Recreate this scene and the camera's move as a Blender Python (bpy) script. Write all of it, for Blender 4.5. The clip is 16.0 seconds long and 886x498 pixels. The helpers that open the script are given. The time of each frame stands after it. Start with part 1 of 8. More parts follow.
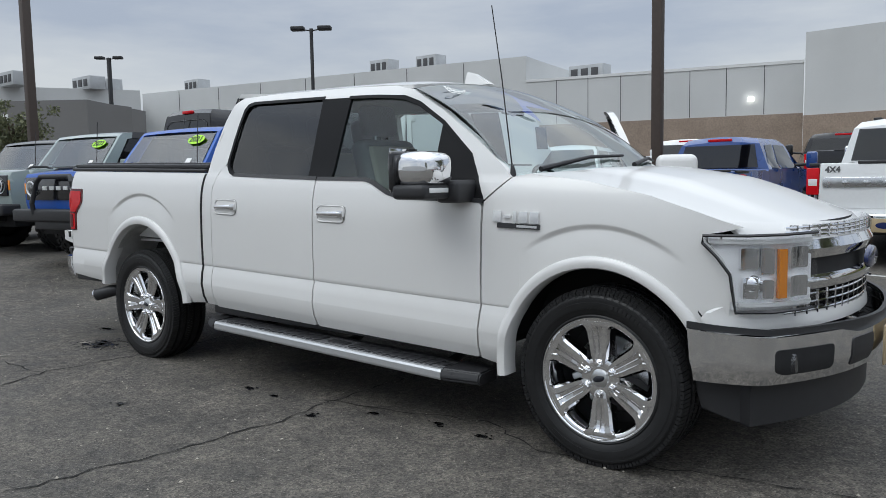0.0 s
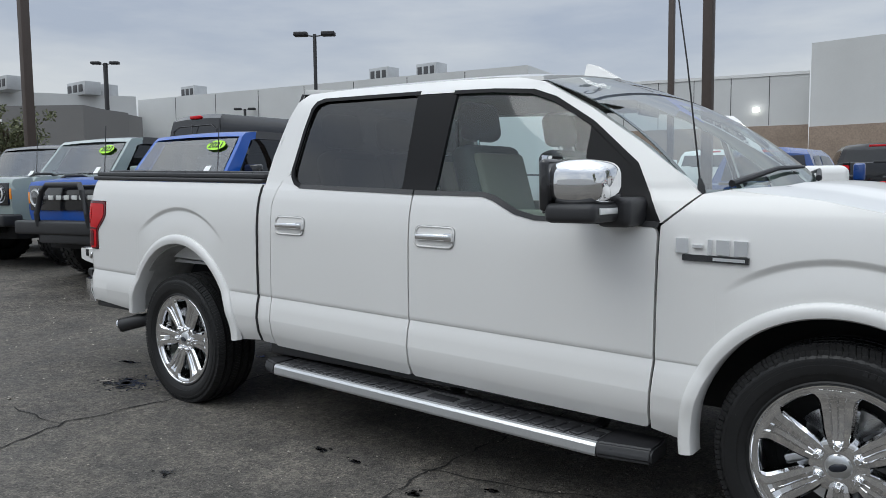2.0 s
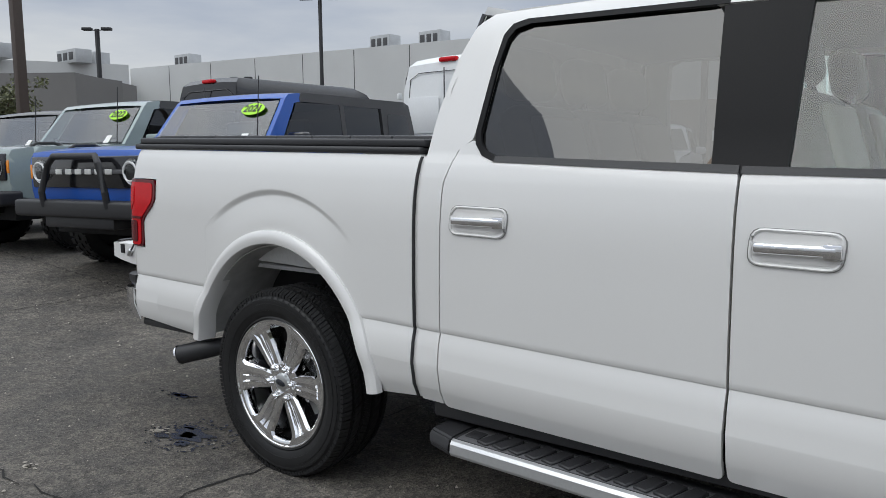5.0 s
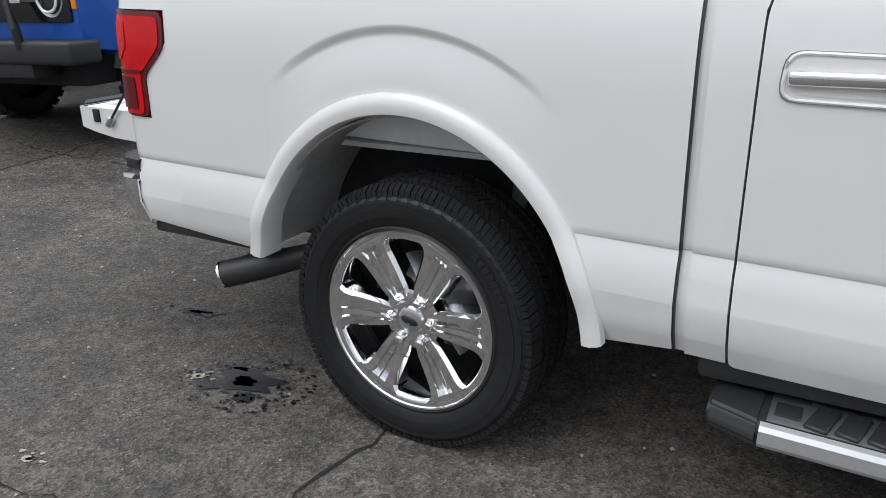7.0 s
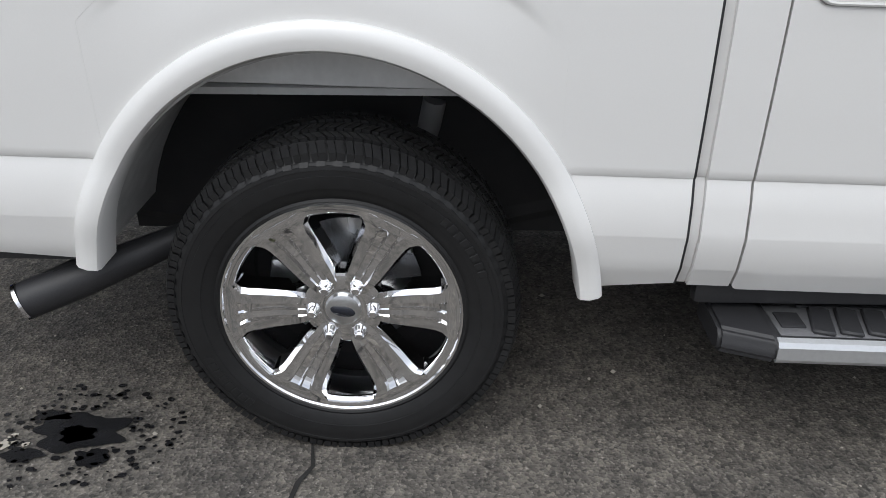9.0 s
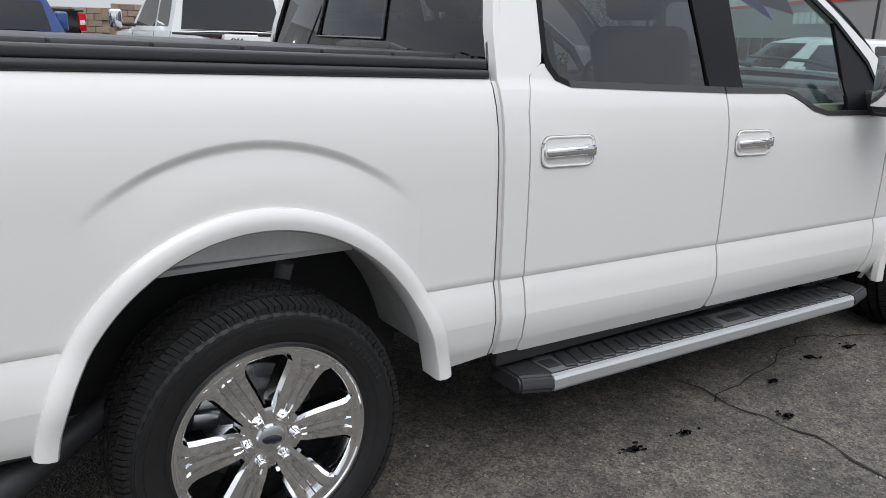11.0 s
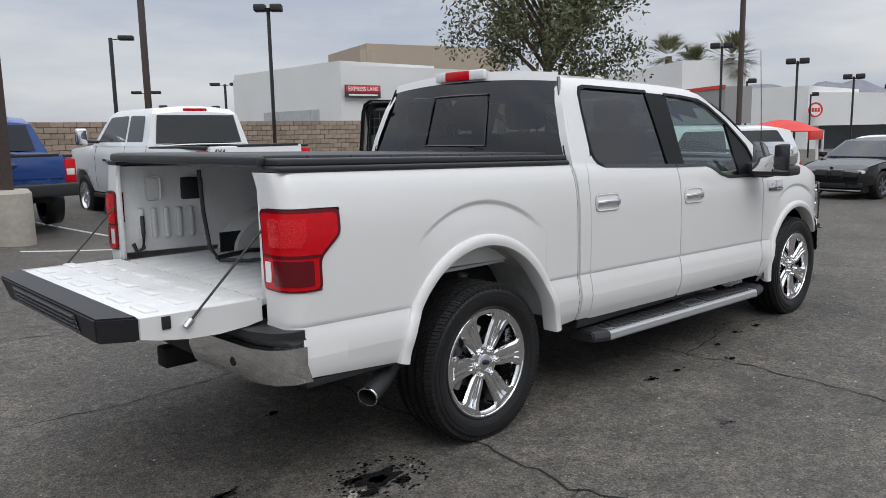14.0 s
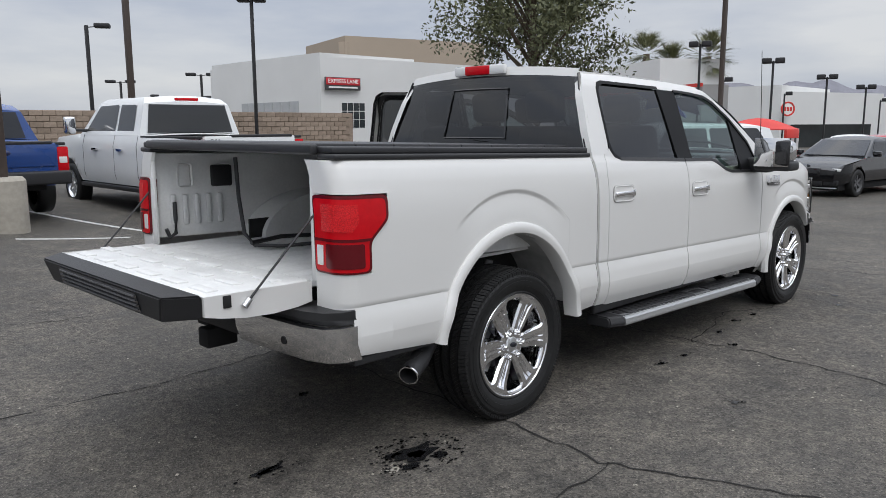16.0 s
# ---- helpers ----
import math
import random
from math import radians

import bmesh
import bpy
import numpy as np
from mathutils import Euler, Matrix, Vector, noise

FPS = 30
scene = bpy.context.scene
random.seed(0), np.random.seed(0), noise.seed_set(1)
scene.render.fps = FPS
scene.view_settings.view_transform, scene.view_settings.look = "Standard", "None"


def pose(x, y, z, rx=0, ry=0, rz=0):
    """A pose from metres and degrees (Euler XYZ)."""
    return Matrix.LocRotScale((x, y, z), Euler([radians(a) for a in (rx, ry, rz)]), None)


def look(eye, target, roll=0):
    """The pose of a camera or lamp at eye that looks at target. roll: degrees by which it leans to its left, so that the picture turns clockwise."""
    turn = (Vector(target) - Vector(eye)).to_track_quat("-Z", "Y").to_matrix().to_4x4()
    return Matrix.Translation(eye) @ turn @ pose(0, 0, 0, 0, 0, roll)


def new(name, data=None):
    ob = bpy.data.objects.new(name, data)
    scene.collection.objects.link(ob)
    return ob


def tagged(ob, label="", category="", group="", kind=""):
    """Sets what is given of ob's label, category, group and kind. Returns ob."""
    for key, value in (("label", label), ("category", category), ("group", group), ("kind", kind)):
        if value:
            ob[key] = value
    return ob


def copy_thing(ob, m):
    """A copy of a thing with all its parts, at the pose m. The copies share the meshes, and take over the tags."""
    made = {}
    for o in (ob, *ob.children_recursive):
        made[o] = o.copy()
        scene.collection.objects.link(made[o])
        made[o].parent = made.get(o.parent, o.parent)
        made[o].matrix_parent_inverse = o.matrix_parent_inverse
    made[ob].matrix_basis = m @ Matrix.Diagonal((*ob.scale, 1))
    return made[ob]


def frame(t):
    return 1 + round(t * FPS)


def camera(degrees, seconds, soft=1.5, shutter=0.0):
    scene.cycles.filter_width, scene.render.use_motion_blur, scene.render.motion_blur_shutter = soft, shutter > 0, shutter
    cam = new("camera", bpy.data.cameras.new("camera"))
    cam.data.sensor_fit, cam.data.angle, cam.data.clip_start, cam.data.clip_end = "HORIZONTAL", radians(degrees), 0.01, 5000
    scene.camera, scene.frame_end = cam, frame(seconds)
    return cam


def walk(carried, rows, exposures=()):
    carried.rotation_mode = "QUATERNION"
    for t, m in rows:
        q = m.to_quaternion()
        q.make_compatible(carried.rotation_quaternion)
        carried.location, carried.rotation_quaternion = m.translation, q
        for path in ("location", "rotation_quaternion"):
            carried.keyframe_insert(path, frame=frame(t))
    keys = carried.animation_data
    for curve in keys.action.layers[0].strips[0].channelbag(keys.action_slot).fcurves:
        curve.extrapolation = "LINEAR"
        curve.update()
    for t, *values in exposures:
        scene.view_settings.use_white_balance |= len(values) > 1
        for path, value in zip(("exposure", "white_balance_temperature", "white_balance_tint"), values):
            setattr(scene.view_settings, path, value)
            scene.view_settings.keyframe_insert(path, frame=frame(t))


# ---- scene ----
cam = camera(60.4, 16.0, soft=0.6)
PATH = [
    (0, (5.202, -3.972, 1.288), (3.963, -2.414, 1.101), -1.0),
    (0.5, (4.955, -3.904, 1.303), (3.713, -2.346, 1.126), -0.8),
    (1, (4.676, -3.844, 1.308), (3.432, -2.288, 1.136), -0.5),
    (1.5, (4.405, -3.786, 1.32), (3.169, -2.223, 1.154), -0.6),
    (2, (4.159, -3.673, 1.322), (2.934, -2.101, 1.158), -0.6),
    (2.5, (3.942, -3.585, 1.336), (2.719, -2.014, 1.156), -0.3),
    (3, (3.661, -3.506, 1.338), (2.437, -1.935, 1.15), -0.2),
    (3.5, (3.379, -3.42, 1.329), (2.158, -1.847, 1.137), -0.3),
    (3.7, (3.28, -3.344, 1.328), (2.04, -1.787, 1.135), -0.5),
    (5.8, (1.87, -2.947, 1.352), (0.721, -1.347, 1.004), -0.6),
    (6, (1.719, -2.908, 1.36), (0.589, -1.309, 0.951), -0.8),
    (6.5, (1.385, -2.785, 1.345), (0.32, -1.174, 0.827), -0.8),
    (7, (1.1, -2.653, 1.326), (0.148, -1.028, 0.651), -1.3),
    (7.5, (0.811, -2.554, 1.312), (0.149, -0.826, 0.553), -1.2),
    (8, (0.575, -2.477, 1.309), (0.182, -0.712, 0.456), -0.1),
    (8.2, (0.484, -2.436, 1.296), (0.163, -0.671, 0.411), -0.1),
    (10.3, (-0.179, -2.461, 1.431), (0.379, -0.799, 0.47), 2.2),
    (10.5, (-0.319, -2.541, 1.432), (0.369, -0.876, 0.565), 2.1),
    (11, (-0.678, -2.775, 1.476), (0.408, -1.187, 0.931), 1.5),
    (11.5, (-1.011, -3.056, 1.521), (0.189, -1.49, 1.196), 1.3),
    (12, (-1.39, -3.238, 1.527), (-0.087, -1.747, 1.248), 0.7),
    (12.5, (-1.788, -3.367, 1.522), (-0.39, -1.972, 1.209), 0.2),
    (13, (-2.128, -3.518, 1.531), (-0.777, -2.077, 1.219), -0.6),
    (13.5, (-2.4, -3.558, 1.552), (-1.056, -2.111, 1.24), -0.9),
    (14, (-2.676, -3.547, 1.54), (-1.328, -2.101, 1.237), -1.1),
    (14.5, (-2.779, -3.59, 1.549), (-1.418, -2.158, 1.24), -0.9),
    (15, (-2.804, -3.612, 1.546), (-1.423, -2.199, 1.234), -0.5),
    (15.5, (-2.83, -3.607, 1.532), (-1.441, -2.202, 1.218), -0.6),
    (16, (-3.006, -3.465, 1.531), (-1.611, -2.068, 1.212), -0.3),
]
walk(cam, [(t, look(eye, target, roll)) for t, eye, target, roll in PATH],
     exposures=[(0, 0.0, 6150, 6), (3.5, 0.0, 6200, 6), (5.5, 0.0, 6300, 8), (6.5, 0.17, 6260, 9), (7.5, 0.34, 6340, 9), (8, 0.38, 6370, 9), (10.5, 0.38, 6390, 9), (11.2, 0.25, 6420, 9), (12.5, 0.12, 6400, 9), (16, 0.1, 6350, 9)])

# world: overcast sky, brighter overhead
world = bpy.data.worlds.new("sky")
scene.world = world
world.use_nodes = True
wt = world.node_tree
wt.nodes.clear()
w_out = wt.nodes.new("ShaderNodeOutputWorld")
w_bg = wt.nodes.new("ShaderNodeBackground")
w_sky = wt.nodes.new("ShaderNodeTexSky")
w_sky.sky_type, w_sky.sun_disc = "NISHITA", False
w_sky.sun_elevation, w_sky.sun_rotation = radians(48), radians(200)
w_co = wt.nodes.new("ShaderNodeTexCoord")
w_sep = wt.nodes.new("ShaderNodeSeparateXYZ")
wt.links.new(w_co.outputs["Generated"], w_sep.inputs[0])
w_up = wt.nodes.new("ShaderNodeValToRGB")
w_up.color_ramp.elements[0].position, w_up.color_ramp.elements[0].color = 0.0, (0.56, 0.565, 0.58, 1)
w_up.color_ramp.elements[1].position, w_up.color_ramp.elements[1].color = 0.85, (1.62, 1.64, 1.68, 1)
w_mid = w_up.color_ramp.elements.new(0.3)
w_mid.color = (0.58, 0.595, 0.635, 1)
wt.links.new(w_sep.outputs["Z"], w_up.inputs[0])
w_map = wt.nodes.new("ShaderNodeMapping")
w_map.inputs["Scale"].default_value = (1.6, 1.6, 7.0)
w_map.inputs["Rotation"].default_value = (0.05, 0.08, 0.0)
wt.links.new(w_co.outputs["Generated"], w_map.inputs[0])
w_noise = wt.nodes.new("ShaderNodeTexNoise")
w_noise.inputs["Scale"].default_value, w_noise.inputs["Detail"].default_value = 1.3, 7.0
w_noise.inputs["Roughness"].default_value = 0.55
wt.links.new(w_map.outputs[0], w_noise.inputs["Vector"])
w_cl = wt.nodes.new("ShaderNodeValToRGB")
w_cl.color_ramp.elements[0].position, w_cl.color_ramp.elements[0].color = 0.36, (0.76, 0.80, 0.89, 1)
w_cl.color_ramp.elements[1].position, w_cl.color_ramp.elements[1].color = 0.64, (1.16, 1.14, 1.11, 1)
wt.links.new(w_noise.outputs["Fac"], w_cl.inputs[0])
w_mul = wt.nodes.new("ShaderNodeMix")
w_mul.data_type, w_mul.blend_type = "RGBA", "MULTIPLY"
w_mul.inputs["Factor"].default_value = 1.0
wt.links.new(w_up.outputs[0], w_mul.inputs["A"])
wt.links.new(w_cl.outputs[0], w_mul.inputs["B"])
w_dim = wt.nodes.new("ShaderNodeMix")
w_dim.data_type, w_dim.blend_type = "RGBA", "MULTIPLY"
w_dim.inputs["Factor"].default_value = 1.0
w_dim.inputs["B"].default_value = (0.1, 0.1, 0.1, 1)
wt.links.new(w_sky.outputs[0], w_dim.inputs["A"])
w_mix = wt.nodes.new("ShaderNodeMix")
w_mix.data_type = "RGBA"
w_mix.inputs["Factor"].default_value = 0.93
wt.links.new(w_dim.outputs["Result"], w_mix.inputs["A"])
wt.links.new(w_mul.outputs["Result"], w_mix.inputs["B"])
wt.links.new(w_mix.outputs["Result"], w_bg.inputs["Color"])
w_bg.inputs["Strength"].default_value = 1.0
wt.links.new(w_bg.outputs[0], w_out.inputs[0])
sun_data = bpy.data.lights.new("sun", "SUN")
sun_data.energy, sun_data.angle, sun_data.color = 0.7, radians(35), (1.0, 0.97, 0.92)
sun = new("sun", sun_data)
sun.matrix_world = look((-8, -18, 24), (0, 0, 0))

# ---- materials ----
def material(name, color, rough=0.5, metal=0.0, grain=0.06, scale=30.0, bump=0.0, big=0.0, big_scale=1.5, coat=0.0, spec=0.5, flake=0.0, trans=0.0):
    """A surface with variation at two scales: fine grain and large soft patches."""
    m = bpy.data.materials.new(name)
    m.use_nodes = True
    nt = m.node_tree
    b = nt.nodes["Principled BSDF"]
    b.inputs["Roughness"].default_value, b.inputs["Metallic"].default_value = rough, metal
    b.inputs["Coat Weight"].default_value, b.inputs["Coat Roughness"].default_value = coat, 0.04
    b.inputs["Specular IOR Level"].default_value = spec
    b.inputs["Transmission Weight"].default_value = trans
    co = nt.nodes.new("ShaderNodeTexCoord")
    fine = nt.nodes.new("ShaderNodeTexNoise")
    fine.inputs["Scale"].default_value, fine.inputs["Detail"].default_value = scale, 6.0
    wide = nt.nodes.new("ShaderNodeTexNoise")
    wide.inputs["Scale"].default_value, wide.inputs["Detail"].default_value = big_scale, 4.0
    for n in (fine, wide):
        nt.links.new(co.outputs["Object"], n.inputs["Vector"])
    last = None
    for n, amount in ((fine, grain), (wide, big)):
        ramp = nt.nodes.new("ShaderNodeMapRange")
        ramp.inputs["From Min"].default_value, ramp.inputs["From Max"].default_value = 0.25, 0.75
        ramp.inputs["To Min"].default_value, ramp.inputs["To Max"].default_value = 1 - amount, 1 + amount
        nt.links.new(n.outputs["Fac"], ramp.inputs["Value"])
        if last is None:
            last = ramp.outputs[0]
        else:
            mul = nt.nodes.new("ShaderNodeMath")
            mul.operation = "MULTIPLY"
            nt.links.new(last, mul.inputs[0])
            nt.links.new(ramp.outputs[0], mul.inputs[1])
            last = mul.outputs[0]
    mixc = nt.nodes.new("ShaderNodeVectorMath")
    mixc.operation = "SCALE"
    mixc.inputs[0].default_value = color[:3]
    nt.links.new(last, mixc.inputs["Scale"])
    nt.links.new(mixc.outputs[0], b.inputs["Base Color"])
    rr = nt.nodes.new("ShaderNodeMapRange")
    rr.inputs["To Min"].default_value, rr.inputs["To Max"].default_value = max(0.0, rough - 0.05 - big * 0.2), min(1, rough + 0.05 + big * 0.2)
    nt.links.new(wide.outputs["Fac"], rr.inputs["Value"])
    nt.links.new(rr.outputs[0], b.inputs["Roughness"])
    if bump:
        bp = nt.nodes.new("ShaderNodeBump")
        bp.inputs["Strength"].default_value, bp.inputs["Distance"].default_value = bump, 0.01
        nt.links.new(fine.outputs["Fac"], bp.inputs["Height"])
        nt.links.new(bp.outputs[0], b.inputs["Normal"])
    return m


def glass_material(name, tint, rough=0.0, head_on=0.08):
    """A thin pane: see-through, tinted, with a clear reflection that grows towards a grazing view."""
    m = bpy.data.materials.new(name)
    m.use_nodes = True
    nt = m.node_tree
    nt.nodes.remove(nt.nodes["Principled BSDF"])
    out = nt.nodes["Material Output"]
    clear = nt.nodes.new("ShaderNodeBsdfTransparent")
    clear.inputs[0].default_value = (*tint, 1)
    gloss = nt.nodes.new("ShaderNodeBsdfGlossy")
    gloss.inputs["Roughness"].default_value = rough
    weight = nt.nodes.new("ShaderNodeLayerWeight")
    weight.inputs["Blend"].default_value = 0.5
    power = nt.nodes.new("ShaderNodeMath")
    power.operation = "POWER"
    power.inputs[1].default_value = 4.0
    nt.links.new(weight.outputs["Facing"], power.inputs[0])
    grow = nt.nodes.new("ShaderNodeMath")
    grow.operation = "MULTIPLY_ADD"
    grow.inputs[1].default_value, grow.inputs[2].default_value = 1.0 - head_on, head_on
    nt.links.new(power.outputs[0], grow.inputs[0])
    mx = nt.nodes.new("ShaderNodeMixShader")
    nt.links.new(grow.outputs[0], mx.inputs[0])
    nt.links.new(clear.outputs[0], mx.inputs[1])
    nt.links.new(gloss.outputs[0], mx.inputs[2])
    nt.links.new(mx.outputs[0], out.inputs[0])
    return m


def glow_material(name, color, strength):
    m = bpy.data.materials.new(name)
    m.use_nodes = True
    b = m.node_tree.nodes["Principled BSDF"]
    b.inputs["Base Color"].default_value = (*color, 1)
    b.inputs["Emission Color"].default_value = (*color, 1)
    b.inputs["Emission Strength"].default_value = strength
    return m


def asphalt_material():
    m = bpy.data.materials.new("asphalt")
    m.use_nodes = True
    nt = m.node_tree
    b = nt.nodes["Principled BSDF"]
    co = nt.nodes.new("ShaderNodeTexCoord")

    def noise_node(scale, detail, rough=0.6):
        n = nt.nodes.new("ShaderNodeTexNoise")
        n.inputs["Scale"].default_value, n.inputs["Detail"].default_value, n.inputs["Roughness"].default_value = scale, detail, rough
        nt.links.new(co.outputs["Object"], n.inputs["Vector"])
        return n

    def ramp(src, p0, c0, p1, c1):
        r = nt.nodes.new("ShaderNodeValToRGB")
        r.color_ramp.elements[0].position, r.color_ramp.elements[0].color = p0, (*c0, 1)
        r.color_ramp.elements[1].position, r.color_ramp.elements[1].color = p1, (*c1, 1)
        nt.links.new(src, r.inputs[0])
        return r.outputs[0]

    def mix(kind, fac, a, c):
        x = nt.nodes.new("ShaderNodeMix")
        x.data_type, x.blend_type = "RGBA", kind
        if isinstance(fac, float):
            x.inputs["Factor"].default_value = fac
        else:
            nt.links.new(fac, x.inputs["Factor"])
        nt.links.new(a, x.inputs["A"])
        nt.links.new(c, x.inputs["B"])
        return x.outputs["Result"]

    broad = noise_node(0.45, 5)
    mid = noise_node(2.6, 8, 0.7)
    fine = noise_node(70, 3, 0.7)
    stone = nt.nodes.new("ShaderNodeTexVoronoi")
    stone.inputs["Scale"].default_value = 110
    nt.links.new(co.outputs["Object"], stone.inputs["Vector"])
    base = ramp(broad.outputs["Fac"], 0.3, (0.060, 0.0575, 0.054), 0.72, (0.112, 0.107, 0.100))
    patch = ramp(mid.outputs["Fac"], 0.34, (0.60, 0.60, 0.61), 0.68, (1.32, 1.29, 1.25))
    c = mix("MULTIPLY", 1.0, base, patch)
    specks = ramp(stone.outputs["Color"], 0.1, (0.45, 0.45, 0.45), 0.95, (1.85, 1.80, 1.72))
    c = mix("MULTIPLY", 0.9, c, specks)
    grit = noise_node(16, 7, 0.75)
    c = mix("MULTIPLY", 1.0, c, ramp(grit.outputs["Fac"], 0.34, (0.58, 0.58, 0.58), 0.68, (1.50, 1.47, 1.42)))
    dots = ramp(fine.outputs["Fac"], 0.58, (0.0, 0.0, 0.0), 0.70, (0.26, 0.24, 0.215))
    c = mix("ADD", 0.6, c, dots)
    nt.links.new(c, b.inputs["Base Color"])
    nt.links.new(ramp(mid.outputs["Fac"], 0.3, (0.62, 0.62, 0.62), 0.7, (0.9, 0.9, 0.9)), b.inputs["Roughness"])
    b.inputs["Specular IOR Level"].default_value = 0.35
    bp = nt.nodes.new("ShaderNodeBump")
    bp.inputs["Strength"].default_value, bp.inputs["Distance"].default_value = 0.55, 0.006
    nt.links.new(stone.outputs["Distance"], bp.inputs["Height"])
    bp2 = nt.nodes.new("ShaderNodeBump")
    bp2.inputs["Strength"].default_value, bp2.inputs["Distance"].default_value = 0.4, 0.02
    nt.links.new(mid.outputs["Fac"], bp2.inputs["Height"])
    nt.links.new(bp.outputs[0], bp2.inputs["Normal"])
    nt.links.new(bp2.outputs[0], b.inputs["Normal"])
    return m


ASPHALT = asphalt_material()
PEARL = material("pearl_white_paint", (0.735, 0.728, 0.712), 0.36, grain=0.012, scale=400, big=0.015, big_scale=0.8, coat=0.7)
WHITE = material("white_paint", (0.78, 0.79, 0.79), 0.35, grain=0.02, big=0.03, coat=0.7)
BEDWHITE = material("bed_paint", (0.74, 0.74, 0.73), 0.45, grain=0.05, scale=60, big=0.10, big_scale=5, bump=0.05)
CHROME = material("chrome", (0.86, 0.86, 0.87), 0.06, 1.0, grain=0.01, big=0.01)
SATIN = material("brushed_aluminium", (0.70, 0.71, 0.72), 0.28, 1.0, grain=0.05, scale=120, big=0.05)
BLACKP = material("black_plastic", (0.022, 0.022, 0.024), 0.5, grain=0.15, scale=300, bump=0.1, big=0.1)
GLOSSBLACK = material("gloss_black", (0.012, 0.012, 0.014), 0.15, grain=0.05, coat=0.6)
PILLAR = material("pillar_black", (0.010, 0.010, 0.011), 0.4, spec=0.12, grain=0.1, scale=200)
RUBBER = material("tyre_rubber", (0.014, 0.014, 0.0145), 0.48, spec=0.34, grain=0.18, scale=40, bump=0.08, big=0.2, big_scale=4)
DARK = material("underbody_black", (0.012, 0.012, 0.013), 0.8, grain=0.3, scale=12, big=0.3)
LINER = material("wheel_well_liner", (0.46, 0.46, 0.45), 0.75, grain=0.1, scale=20, big=0.25, big_scale=6)
VINYL = material("black_vinyl_cover", (0.03, 0.03, 0.033), 0.42, grain=0.15, scale=200, bump=0.08, big=0.1)
LEATHER = material("tan_leather", (0.34, 0.30, 0.245), 0.5, grain=0.06, scale=80, bump=0.06, big=0.06, big_scale=3)
GREYTRIM = material("grey_interior_trim", (0.10, 0.10, 0.105), 0.6, grain=0.08, scale=90)
SEATGREY = material("grey_seat_leather", (0.105, 0.108, 0.105), 0.55, grain=0.08, scale=80, bump=0.05, big=0.06, big_scale=3)
LIGHTTRIM = material("light_grey_headliner", (0.22, 0.22, 0.215), 0.85, grain=0.05, scale=90)
GLASS = glass_material("window_glass", (0.66, 0.79, 0.76), 0.0, 0.07)
SCREEN = glass_material("windscreen_glass", (0.66, 0.78, 0.76), 0.0, 0.16)
PRIVACY = glass_material("privacy_glass", (0.10, 0.105, 0.11), 0.0, 0.085)
SUVSCREEN = glass_material("raked_screen_glass", (0.62, 0.75, 0.72), 0.0, 0.22)
LENSGLASS = glass_material("clear_lens", (0.94, 0.95, 0.96), 0.0, 0.05)
REDLENS = material("red_lens", (0.56, 0.004, 0.010), 0.2, grain=0.07, scale=45, big=0.10, big_scale=9, coat=0.08, spec=0.25)
DARKRED = material("dark_red_lens", (0.11, 0.004, 0.008), 0.2, grain=0.05, coat=0.3, spec=0.3)
AMBER = material("amber_lens", (0.85, 0.28, 0.02), 0.15, grain=0.03, coat=0.8)
REFLECT = material("bright_red_reflector", (0.60, 0.012, 0.016), 0.2, grain=0.35, scale=160, bump=0.4, spec=0.3)
WHITELENS = material("white_lens", (0.75, 0.75, 0.74), 0.15, grain=0.04, coat=1.0)
BLUEPAINT = material("blue_paint", (0.008, 0.085, 0.42), 0.3, grain=0.03, scale=200, coat=0.5)
BLUEPAINT2 = material("deep_blue_paint", (0.010, 0.055, 0.24), 0.28, grain=0.03, scale=200, coat=1.0)
GREYGREEN = material("grey_green_paint", (0.30, 0.36, 0.35), 0.3, grain=0.03, coat=1.0)
BLACKPAINT = material("black_paint", (0.008, 0.008, 0.010), 0.18, grain=0.03, coat=0.6, spec=0.4)
GREYROOF = material("grey_moulded_roof", (0.06, 0.06, 0.063), 0.6, grain=0.08, scale=150)
RED = material("red_fabric", (0.62, 0.045, 0.035), 0.7, grain=0.06, big=0.1)
GREENTAG = material("lime_decal", (0.42, 0.85, 0.02), 0.4, grain=0.03)
TAGWHITE = material("white_print", (0.85, 0.85, 0.82), 0.5, grain=0.02)
DECALBLUE = material("blue_decal", (0.05, 0.10, 0.60), 0.4, grain=0.04)
CAPOVAL = material("cap_enamel", (0.02, 0.022, 0.03), 0.25, grain=0.03)
DECALNAVY = material("navy_decal", (0.05, 0.045, 0.11), 0.4, grain=0.04)
NAVY = material("navy_enamel", (0.01, 0.02, 0.10), 0.2, grain=0.03, coat=1.0)
GOLD = material("tan_plate", (0.42, 0.33, 0.20), 0.5, grain=0.05)
STUCCO = material("white_stucco", (0.70, 0.70, 0.69), 0.9, grain=0.04, scale=60, bump=0.15, big=0.05, big_scale=0.3)
TILTUP = material("tilt_up_concrete", (0.57, 0.575, 0.57), 0.9, grain=0.05, scale=20, bump=0.1, big=0.06, big_scale=0.25)
TANWALL = material("tan_stucco", (0.40, 0.33, 0.26), 0.9, grain=0.05, scale=20, bump=0.1, big=0.06, big_scale=0.2)
SHOPGREY = material("grey_cladding", (0.17, 0.165, 0.16), 0.7, grain=0.04, scale=15, big=0.06, big_scale=0.4)
POLEBROWN = material("brown_steel", (0.065, 0.048, 0.040), 0.6, grain=0.1, scale=20)
POLEBLACK = material("black_steel", (0.018, 0.018, 0.02), 0.55, grain=0.1, scale=20)
